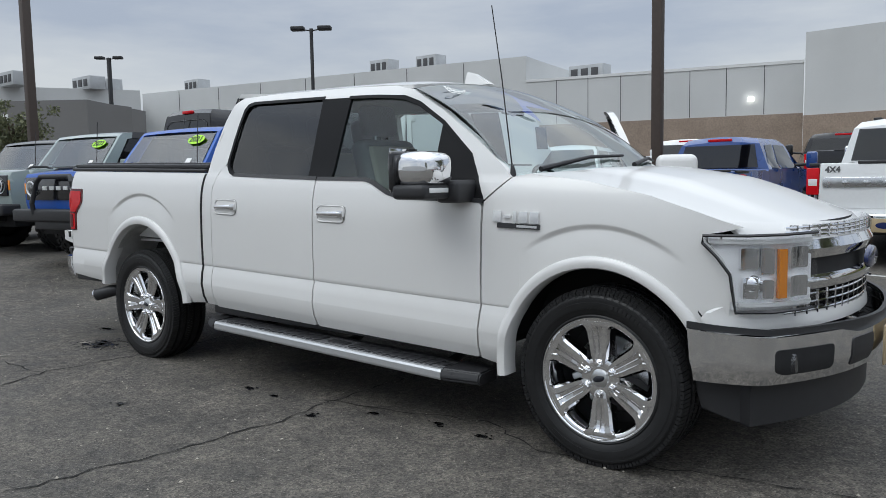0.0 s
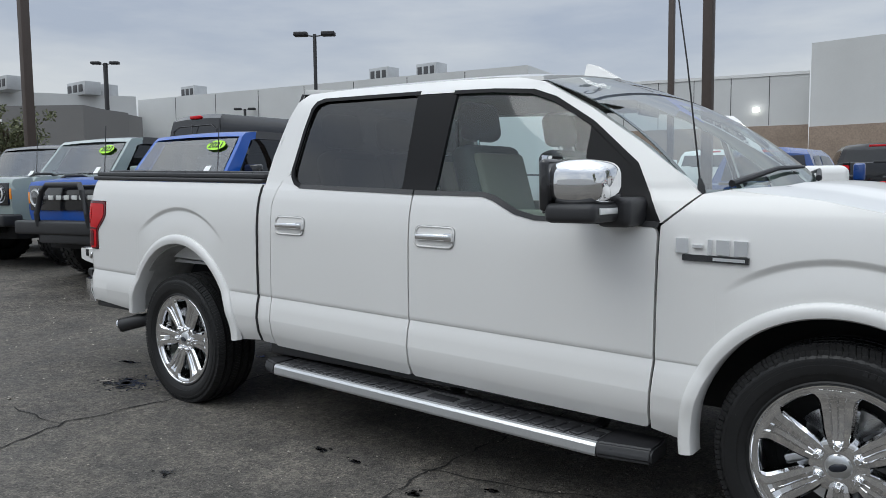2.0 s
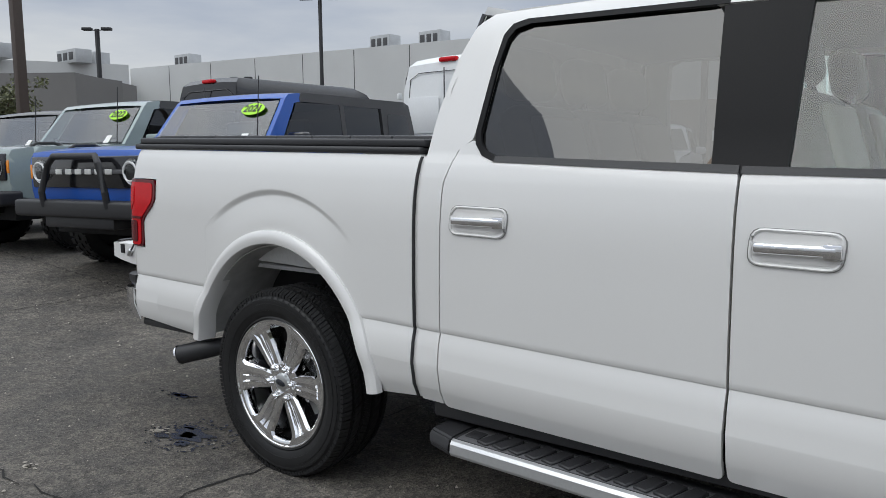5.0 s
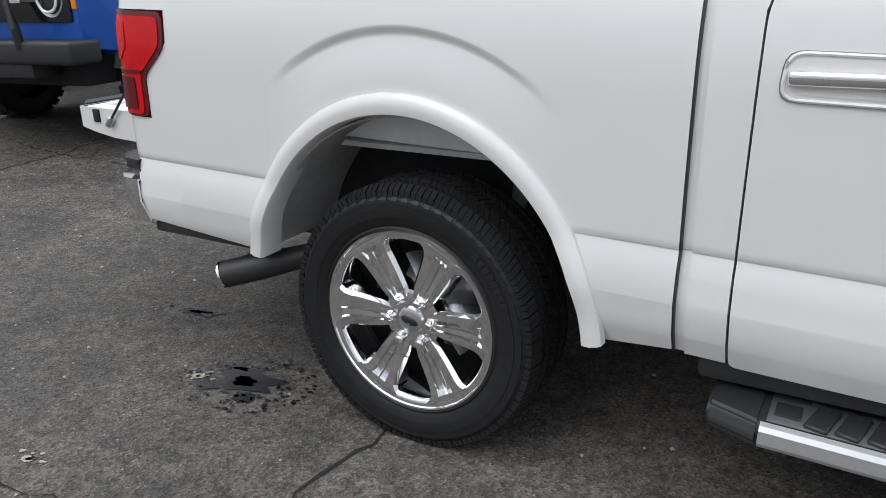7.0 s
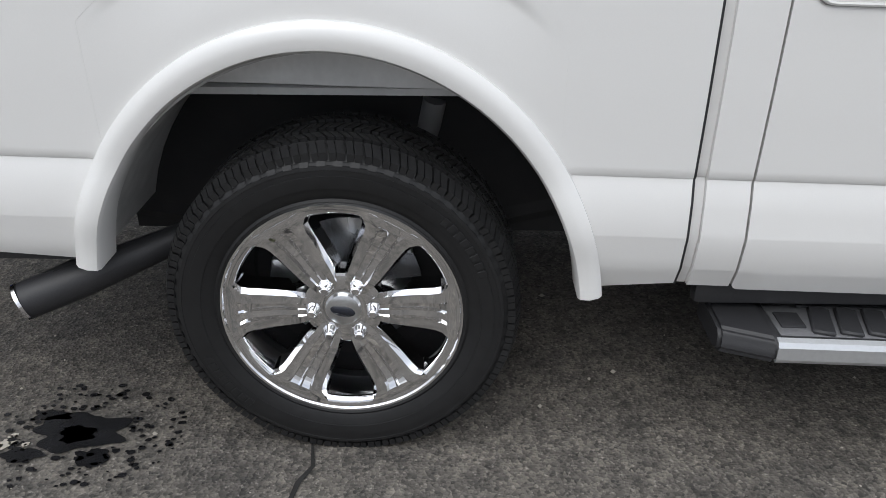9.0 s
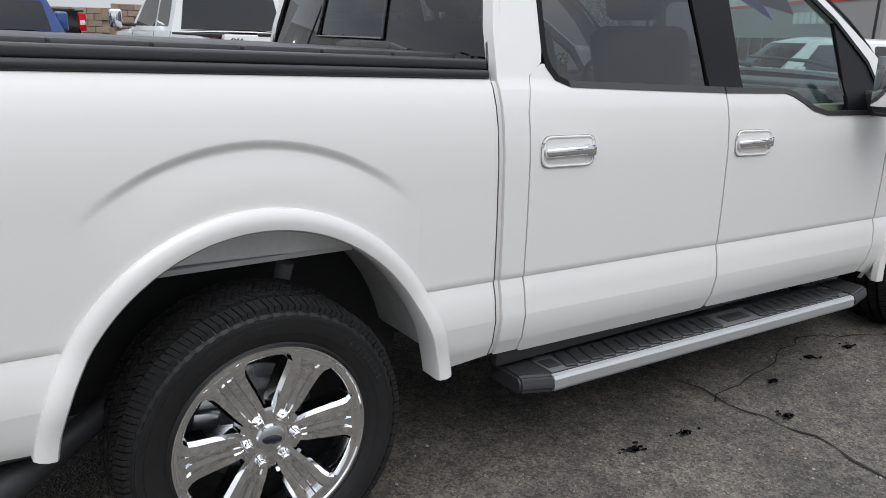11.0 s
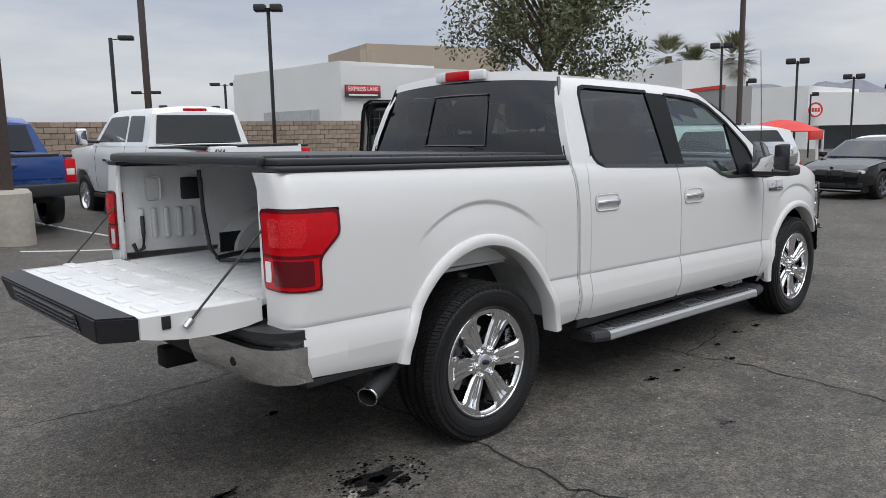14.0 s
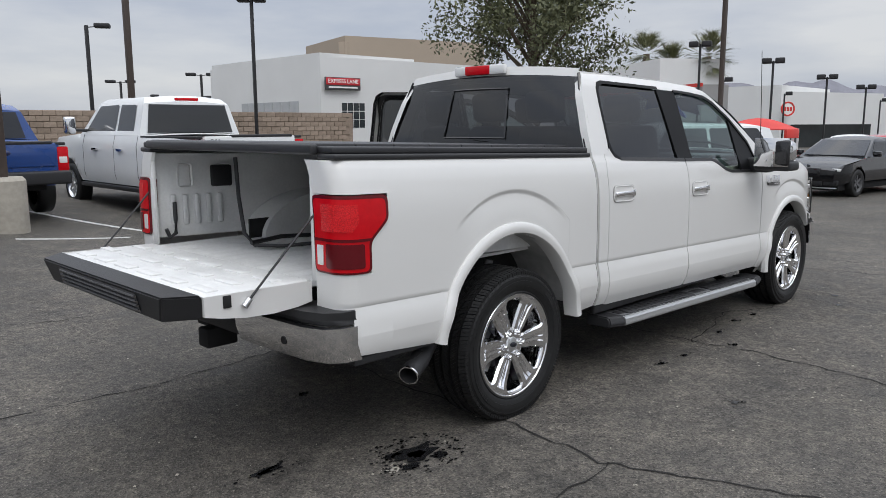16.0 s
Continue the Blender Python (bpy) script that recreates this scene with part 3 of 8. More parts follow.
for s in (-1, 1):
    part("bed_side", joined([panel(o, bed_place(s), 0.04 if o is BED_MAIN else 0.02, 0.05, ROWS_Z, seam=BED_CUT) for o in (BED_MAIN, BED_REAR_TOP, BED_REAR_LOW)]), PEARL, truck, "pearl white bed side with a raised wheel bulge")
    part("cab_corner", panel([(0.745, 0.465), (0.771, 0.465), (0.771, 1.34), (0.745, 1.34)], side_place(s, -0.013), 0.05, 0.05, ROWS_Z, thick=0.02), PEARL, truck)
    part("gap_strip", panel([(0.7430, 0.465), (0.7475, 0.465), (0.7475, 1.338), (0.7430, 1.338)], side_place(s, -0.001), 0.05, 0.05, ROWS_Z, thick=0.028), BLACKP, truck, "black strip in the gap between cab and bed")
    lamp = part("tail_lamp", panel(LAMP, bed_place(s, 0.007), 0.03, 0.04, thick=0.05), DARKRED, truck, "red wrap-around tail lamp with a dark rim")
    part("red_lens", panel(LENS, bed_place(s, 0.010), 0.03, 0.04, thick=0.006), REDLENS, lamp, "glossy red lens")
    part("lower_lens", panel(rounded([(-1.175, 0.895), (-1.005, 0.895), (-1.005, 0.998), (-1.175, 0.998)], 0.012), bed_place(s, 0.0135), 0.02, 0.03, thick=0.006), DARKRED, lamp, "dark red lower lens")
    part("reversing_lens", panel(rounded([(-1.235, 0.905), (-1.195, 0.905), (-1.195, 0.99), (-1.235, 0.99)], 0.006), bed_place(s, 0.0135), 0.02, 0.03, thick=0.006), WHITELENS, lamp, "clear reversing lens")
    part("reflector_grid", panel([(-1.20, 1.05), (-1.06, 1.05), (-1.03, 1.09), (-1.03, 1.165), (-1.20, 1.165)], bed_place(s, 0.0125), 0.012, 0.012, thick=0.004), REFLECT, lamp, "ribbed bright red reflector")
    part("lens_bezel", panel(rounded([(-1.25, 1.008), (-0.975, 1.008), (-0.968, 1.02), (-1.25, 1.02)], 0.003), bed_place(s, 0.0135), 0.03, 0.02, thick=0.006), DARKRED, lamp)
    d1 = part("rear_door", panel(REAR_DOOR, side_place(s), 0.06, 0.05, ROWS_Z), PEARL, truck) if s < 0 else None
    d2 = part("front_door", panel(FRONT_DOOR, side_place(s), 0.06, 0.05, ROWS_Z), PEARL, truck) if s < 0 else None
    part("cab_frame", panel(CAB_FRAME, side_place(s), 0.05, 0.05, ROWS_Z, thick=0.05), PEARL, truck, "white roof rail and pillars")
    part("front_fender", panel(FENDER, side_place(s), 0.05, 0.05, ROWS_Z), PEARL, truck)
    if s < 0:
        part("rear_side_window", panel(GLASS_R, side_place(s, -0.012), 0.08, 0.08, thick=0), PRIVACY, truck, "dark privacy glass", face=(0, s, 0.2))
    if s < 0:
        part("front_side_window", panel(GLASS_F, side_place(s, -0.012), 0.08, 0.08, thick=0), GLASS, truck, "lightly tinted glass", face=(0, s, 0.2))
        part("mirror_sail", panel(SAIL, side_place(s, -0.004), 0.06, 0.06, thick=0.02), PILLAR, truck)
    part("b_pillar", panel(BPILLAR, side_place(s, -0.003), 0.06, 0.06, thick=0.02), PILLAR, truck, "black pillar cover")
    # black weather strips under the windows
    if s < 0:
        part("belt_moulding", panel([(1.86, 1.312), (2.25, 1.312), (2.31, 1.296), (2.43, 1.242), (2.53, 1.222), (3.06, 1.219), (3.062, 1.240), (2.53, 1.242), (2.44, 1.262), (2.32, 1.316), (2.25, 1.332), (1.86, 1.332)], side_place(s, 0.004), 0.06, 0.03, thick=0.012), BLACKP, truck)
    if s < 0:
        part("belt_moulding", panel([(1.06, 1.326), (1.852, 1.312), (1.852, 1.334), (1.06, 1.346)], side_place(s, 0.004), 0.06, 0.03, thick=0.012), BLACKP, truck)
    if s < 0:
        part("window_frame", panel([(1.06, 1.327), (1.06, 1.346), (1.02, 1.362), (0.995, 1.39), (0.985, 1.43), (1.002, 1.65), (1.02, 1.745), (1.045, 1.778), (1.10, 1.793), (1.76, 1.793), (1.76, 1.812), (1.08, 1.812), (1.028, 1.798), (1.0, 1.76), (0.983, 1.65), (0.964, 1.43), (0.972, 1.385), (1.005, 1.346)], side_place(s, 0.003), 0.05, 0.04, thick=0.012), PILLAR, truck)
    if s < 0:
        part("window_frame", panel([(1.97, 1.785), (2.2, 1.78), (2.4, 1.762), (2.52, 1.722), (2.72, 1.612), (2.93, 1.442), (3.05, 1.235), (3.066, 1.24), (2.945, 1.46), (2.73, 1.63), (2.53, 1.744), (2.41, 1.783), (2.2, 1.798), (1.97, 1.803)], side_place(s, 0.003), 0.05, 0.04, thick=0.012), PILLAR, truck)
    for cx in (0.0, WB):
        part("arch_panel", shoulder_sheet(cx, s), PEARL, truck, face=(0, s, 0))
    # wheel arch lips
    def lip(cx, cz, r0, r1, a0, a1, n, s=s):
        bm = bmesh.new()
        prof = [(0.0, -0.075), (0.0, 0.006), (0.10, 0.016), (0.45, 0.022), (0.80, 0.017), (0.97, 0.008), (1.0, -0.02)]
        rings = []
        for i in range(n + 1):
            a = radians(a0 + (a1 - a0) * i / n)
            ring = []
            for t, h in prof:
                r = r0 + (r1 - r0) * t
                x, z = cx + r * SQUASH[cx] * math.cos(a), cz + r * math.sin(a)
                lo = smooth01(0.80, 0.66, z)
                y = 0.986 * (1 - lo) + lo * max(half_width(min(x, 3.85), max(z, 0.52)) + 0.004, 0.975)
                if x > 3.85:
                    y -= 0.30 * ((x - 3.85) / 0.75) ** 2.2
                ring.append(bm.verts.new((x, s * (y + h), rk(x, z))))
            rings.append(ring)
        for p, q in zip(rings, rings[1:]):
            for k in range(len(prof) - 1):
                bm.faces.new((p[k], p[k + 1], q[k + 1], q[k]))
        bm.faces.new(rings[0])
        bm.faces.new(rings[-1])
        return bm
    part("wheel_arch_lip", lip(0.0, RZ, 0.592, 0.654, 7, 170, 60), PEARL, truck)
    part("wheel_arch_lip", lip(WB, FZ, 0.490, 0.546, 31, 187, 56), PEARL, truck)
    # handles
    for door, hx, hz in ((d1, 1.027, 1.126), (d2, 2.012, 1.122)):
        if door is None:
            continue
        cup = panel(rounded([(hx - 0.120, hz - 0.048), (hx + 0.112, hz - 0.048), (hx + 0.120, hz + 0.052), (hx - 0.112, hz + 0.052)], 0.035), side_place(s, 0.002), 0.05, 0.05, thick=0.004)
        part("handle_recess", cup, PEARL, door)
        rimp = rounded([(hx - 0.120, hz - 0.048), (hx + 0.112, hz - 0.048), (hx + 0.120, hz + 0.052), (hx - 0.112, hz + 0.052)], 0.035)
        pl0 = side_place(s, 0.003)
        # a thin grey ring draws the shade along the recess edge
        part("recess_outline", tube([pl0(a, b, 0) for a, b in rimp + rimp[:1]], 0.0013, 5), RIMSHADE, door)
        part("recess_rim", tube([side_place(s, 0.0035)(hx + (a - hx) * 0.95, hz + (b - hz) * 0.92, 0) for a, b in rimp + rimp[:1]], 0.0045, 6), PEARL, door)
        sh = panel(rounded([(hx - 0.100, hz - 0.034), (hx + 0.094, hz - 0.034), (hx + 0.102, hz + 0.040), (hx - 0.094, hz + 0.040)], 0.03), side_place(s, 0.0035), 0.05, 0.05, thick=0.002)
        # darker body paint puts a hollow's shade on this shallow sheet
        part("recess_bowl", sh, material("recess_shade_paint", (0.70, 0.69, 0.67), 0.3, grain=0.01, coat=0.8), door)
        hb = box(-0.104, 0.104, -0.013, 0.013, -0.015, 0.015, 0.010, 3)
        for v in hb.verts:
            v.co.y -= s * (abs(v.co.x) / 0.104) ** 2 * 0.012
        h = part("door_handle", hb, CHROME, door, "chrome door handle")
        h.matrix_basis = Matrix.Translation((hx, s * (half_width(hx, hz) + 0.020), rk(hx, hz) + 0.002))
        k = part("handle_lock", box(-0.022, 0.022, -0.012, 0.012, -0.02, 0.02, 0.006), CHROME, door)
        k.matrix_basis = Matrix.Translation((hx + 0.088, s * (half_width(hx, hz) + 0.010), rk(hx, hz) + 0.002))


# roof skin between the rails
def roof(u, v):
    x = 0.90 + 1.52 * u + 0.10 * math.sin(math.pi * v) * u - 0.05 * math.sin(math.pi * v) * (1 - u)
    c = math.sin(math.pi * v)
    y = 0.705 * (2 * v - 1)
    end = 0.05 * (1 - smooth01(0.0, 0.10, u)) + 0.03 * smooth01(0.8, 1.0, u)
    z = 1.857 + 0.072 * (1 - abs(2 * v - 1) ** 2.2) * (0.75 + 0.25 * math.sin(math.pi * u)) - end * (0.4 + 0.6 * c)
    return Vector((x, y, rk(x, z)))


part("roof", thicken(surface(24, 24, roof), 0.02), PEARL, truck)
fin = quadmesh([(2.26, -0.035, 1.86), (2.46, -0.03, 1.86), (2.46, 0.03, 1.86), (2.26, 0.035, 1.86), (2.27, -0.012, 1.955), (2.34, -0.014, 1.935), (2.34, 0.014, 1.935), (2.27, 0.012, 1.955)],
               [(0, 1, 5, 4), (1, 2, 6, 5), (2, 3, 7, 6), (3, 0, 4, 7), (4, 5, 6, 7)])
bmesh.ops.bevel(fin, geom=list(fin.edges), offset=0.006, segments=2, affect="EDGES")
part("roof_antenna", fin, PEARL, truck, "white shark-fin antenna")


# windscreen
def screen(u, v, off=0.0):
    yy = (2 * v - 1)
    top = Vector((2.455 + 0.05 * (1 - yy * yy), 0.735 * yy, 1.822 + 0.062 * (1 - yy * yy)))
    bot = Vector((3.185 + 0.21 * (1 - yy * yy), 0.905 * yy, 1.345 + 0.035 * (1 - yy * yy)))
    p = top.lerp(bot, u) + Vector((0.035, 0, 0.05)) * math.sin(math.pi * u)
    n = Vector((0.56, 0, 0.83))
    p = p + n * off
    return Vector((p.x, p.y, rk(p.x, p.z)))


part("windscreen", surface(10, 16, screen), SCREEN, truck, "windscreen with a sales decal in its upper corner", face=(1, 0, 1))
part("windscreen_band", surface(3, 16, lambda u, v: screen(0.075 * u, v, -0.004)), BLACKP, truck)
for v0 in (0.0, 0.986):
    part("windscreen_band", surface(12, 2, lambda u, v: screen(u, v0 + 0.014 * v, -0.004)), BLACKP, truck)


def decal(poly, off):
    return panel(poly, lambda u, v, d: screen(u, v, off + d), 0.06, 0.06, thick=0)


part("decal_panel", decal([(0.03, 0.02), (0.30, 0.015), (0.32, 0.16), (0.50, 0.20), (0.42, 0.30), (0.20, 0.40), (0.03, 0.40)], -0.006), DECALNAVY, truck, "navy sales decal")
part("decal_star", decal([(0.10, 0.25), (0.56, 0.30), (0.36, 0.36), (0.42, 0.50), (0.24, 0.42), (0.10, 0.44)], -0.009), DECALBLUE, truck, "blue star decal")

screen_up = Vector((-0.80, 0, 0.60))
text_turn = Matrix(((0, screen_up.x, 0.60), (1, 0, 0), (0, screen_up.z, 0.80))).to_4x4()
for word, u, v in (("Blue", 0.10, 0.135), ("Certified", 0.155, 0.150)):
    writing(word, 0.075, TAGWHITE, Matrix.Translation(screen(u, v, 0.003)) @ text_turn, truck, "decal_words", 0.0005, 0.001)

# hood
def hood_edge(x):
    return float(np.interp(x, [3.2, 3.3, 3.6, 3.9, 4.1, 4.2, 4.3, 4.42, 4.55], [1.360, 1.362, 1.333, 1.278, 1.216, 1.180, 1.148, 1.116, 1.082]))


def hood(u, v):
    yy = 2 * v - 1
    back = 3.30 + 0.225 * (1 - yy * yy)
    front = 4.275 + 0.245 * (1 - abs(yy) ** 2.6)
    x = back + (front - back) * u
    edge = hood_edge(x)
    xe = 3.30 + (4.275 - 3.30) * u
    w = half_width(xe, hood_edge(xe)) - 0.008
    y = w * yy
    ridge = 0.030 * smooth01(0.86, 0.62, abs(yy)) * math.sin(math.pi * min(1, 0.15 + 0.8 * u)) if abs(yy) < 0.9 else 0
    crown = 0.05 * (1 - yy * yy)
    z = edge + crown + 0.022 * (1 - smooth01(0.55, 0.70, abs(yy))) * math.sin(math.pi * (0.12 + 0.86 * u)) - 0.05 * smooth01(0.93, 1.0, u)
    return Vector((x, y, rk(x, z)))


part("hood", thicken(surface(28, 36, hood), 0.018), PEARL, truck, "white hood with raised centre")
part("cowl", surface(4, 14, lambda u, v: (lambda p: Vector((p.x, p.y, p.z - 0.02)))(Vector((3.16 + 0.215 * (1 - (2 * v - 1) ** 2) + 0.17 * u, 0.91 * (2 * v - 1), rk(3.3, 1.362 + 0.035 * (1 - (2 * v - 1) ** 2) + 0.012 * u))))), BLACKP, truck, "black plastic cowl below the windscreen")
for y0, y1 in ((-0.72, 0.0), (0.02, 0.70)):
    w = tube([screen(0.985, 0.5 + y0 / 1.75, 0.02), screen(0.93, 0.5 + (y0 * 0.5 + y1 * 0.5) / 1.75, 0.03), screen(0.91, 0.5 + y1 / 1.75, 0.02)], [0.014, 0.010, 0.007], 8)
    part("wiper", w, BLACKP, truck)
mast = tube([(3.195, -0.895, 1.25), (3.192, -0.895, 1.31), (3.186, -0.895, 1.34)], [0.016, 0.014, 0.007], 10)
add_tube(mast, [(3.186, -0.895, 1.34), (3.135, -0.90, 1.76), (3.085, -0.905, 2.10)], [0.0035, 0.003, 0.0025], 6)
part("mast_antenna", mast, BLACKP, truck, "thin black whip antenna")

# badge on the fender: plain chrome blocks
badge = new("fender_badge")
badge.parent = truck
badge["label"] = "chrome model badge of plain blocks"
for i, (x0, x1, z0, z1) in enumerate(((3.135, 3.180, 1.134, 1.186), (3.196, 3.232, 1.155, 1.166), (3.250, 3.264, 1.134, 1.186), (3.280, 3.325, 1.134, 1.186), (3.341, 3.386, 1.134, 1.186))):
    part("badge_block", panel([(x0, z0), (x1, z0), (x1, z1), (x0, z1)], side_place(-1, 0.012), 0.05, 0.05, thick=0.012), CHROME, badge)
part("badge_strip", panel([(3.16, 1.107), (3.392, 1.107), (3.392, 1.130), (3.16, 1.130)], side_place(-1, 0.010), 0.05, 0.05, thick=0.012), GLOSSBLACK, badge)
part("badge_bar", panel([(3.27, 1.113), (3.38, 1.113), (3.38, 1.124), (3.27, 1.124)], side_place(-1, 0.012), 0.05, 0.05, thick=0.004), CHROME, badge)


# door mirror (right): chrome cap facing forwards
def mirror_on(s):
    m = new("door_mirror")
    m.parent = truck
    m["label"] = "door mirror with a chrome cap"
    cap = bmesh.new()
    bmesh.ops.create_uvsphere(cap, u_segments=28, v_segments=18, radius=1.0)
    for v in cap.verts:
        x, y, z = v.co
        sx = math.copysign(abs(x) ** 0.75, x)
        sy = math.copysign(abs(y) ** 0.55, y)
        sz = math.copysign(abs(z) ** 0.55, z)
        v.co = (sx * 0.118, sy * 0.122, sz * 0.088)
        if v.co.x < -0.098:
            v.co.x = -0.098
    c = part("mirror_cap", cap, CHROME, m, "chrome mirror cap")
    c.matrix_basis = Matrix.Translation((2.862, s * 1.165, 1.328))
    hs = box(-0.02, 0.02, -0.128, 0.128, -0.10, 0.092, 0.018, 3)
    o = part("mirror_housing", hs, GLOSSBLACK, m)
    o.matrix_basis = Matrix.Translation((2.758, s * 1.165, 1.326))
    g = part("mirror_glass", box(-0.002, 0.002, -0.12, 0.12, -0.105, 0.105, 0.001), CHROME, m, "mirror glass")
    g.matrix_basis = Matrix.Translation((2.736, s * 1.165, 1.325)) @ pose(0, 0, 0, 0, 0, s * -8)
    lo = part("mirror_foot", box(-0.10, 0.10, -0.14, 0.13, -0.035, 0.035, 0.022, 3), BLACKP, m)
    lo.matrix_basis = Matrix.Translation((2.862, s * 1.155, 1.222))
    si = part("mirror_signal", box(-0.012, 0.012, -0.07, 0.07, -0.012, 0.012, 0.005), WHITELENS, m, "clear signal lens")
    si.matrix_basis = Matrix.Translation((2.956, s * 1.18, 1.228))
    arm = part("mirror_arm", box(-0.06, 0.075, -0.11, 0.11, -0.06, 0.05, 0.025, 3), BLACKP, m)
    arm.matrix_basis = Matrix.Translation((2.93, s * 0.99, 1.225))
    return m


mirror_on(-1)


# wheels
def tyre_mesh():
    w = 0.1375
    prof = [(0.268, -0.112), (0.275, -0.125), (0.283, -0.1290), (0.289, -0.1255), (0.300, -0.1320), (0.316, -0.1365), (0.3165, -0.1385), (0.331, -w - 0.0035), (0.345, -w - 0.0035),
            (0.3455, -w - 0.001), (0.358, -w - 0.001), (0.3585, -0.1395), (0.366, -0.1385), (0.3665, -0.133), (0.374, -0.129), (0.3745, -0.1315), (0.385, -0.122), (0.394, -0.110)]
    for g in (-0.085, -0.030, 0.030, 0.085):
        prof += [(0.398, g - 0.009), (0.384, g - 0.007), (0.384, g + 0.007), (0.398, g + 0.009)]
    prof += [(0.394, 0.108), (0.385, 0.119), (0.372, 0.129), (0.352, w + 0.001), (0.330, w), (0.300, 0.131), (0.270, 0.116), (0.262, 0.100)]
    return lathe(prof, 72)


def tread_mesh():
    """Rows of siped blocks: five ribs round the tyre and short bars on its shoulder."""
    bm = bmesh.new()
    n = 66
    step = 2 * math.pi / n
    for i in range(n):
        for row, (y0, y1, sk) in enumerate(((-0.132, -0.094, 0.25), (-0.074, -0.040, 0.55), (-0.019, 0.019, -0.45), (0.040, 0.074, 0.55), (0.094, 0.132, 0.25))):
            for half in (0.0, 0.5):
                a0 = step * (i + half + (0.25 if row % 2 else 0.0))
                a1 = a0 + step * (0.36 if half else 0.43)
                vs = []
                for y, da in ((y0, 0.0), (y1, sk * step)):
                    edge = 0.014 if abs(y) > 0.12 else 0.0
                    for r in (0.390 - edge, 0.4065 - edge):
                        for a in (a0 + da, a1 + da):
                            vs.append(bm.verts.new((r * math.cos(a), y, r * math.sin(a))))
                for f in ((0, 1, 3, 2), (4, 6, 7, 5), (2, 3, 7, 6), (0, 2, 6, 4), (1, 5, 7, 3)):
                    bm.faces.new([vs[k] for k in f])
        for side in (-1, 1):
            a0 = step * (i + 0.1)
            vs = [bm.verts.new((r * math.cos(a), side * y, r * math.sin(a))) for a in (a0, a0 + step * 0.55) for r, y in ((0.366, 0.1375), (0.390, 0.1215))]
            bm.faces.new((vs[0], vs[1], vs[3], vs[2]))
    return bm


def rim_spoke():
    """A wide spoke with a deep groove along its middle, pointing along +z."""
    rows = [(0.050, 0.028, -0.020), (0.080, 0.036, -0.026), (0.105, 0.043, -0.029), (0.14, 0.048, -0.031), (0.18, 0.053, -0.034), (0.21, 0.057, -0.038), (0.226, 0.062, -0.041), (0.238, 0.074, -0.043), (0.248, 0.096, -0.044), (0.258, 0.112, -0.044)]
    bm = bmesh.new()
    rings = []
    for r, w, y in rows:
        g = 0.011 * smooth01(0.09, 0.12, r) * smooth01(0.245, 0.215, r)
        e = min(w * 0.16, 0.009)
        pts = [(-w - 0.005, y + 0.060), (-w - 0.001, y + 0.012), (-w + e, y), (-w * 0.42, y - 0.001), (-w * 0.34, y + g * 0.8), (-w * 0.07, y + g), (0.0, y + g * 0.35), (w * 0.07, y + g), (w * 0.34, y + g * 0.8), (w * 0.42, y - 0.001), (w - e, y), (w + 0.001, y + 0.012), (w + 0.005, y + 0.060)]
        rings.append([bm.verts.new((px, py, r)) for px, py in pts])
    for a, b in zip(rings, rings[1:]):
        for k in range(len(a) - 1):
            bm.faces.new((a[k], a[k + 1], b[k + 1], b[k]))
    bm.faces.new(rings[0])
    bm.faces.new(rings[-1][::-1])
    return bm


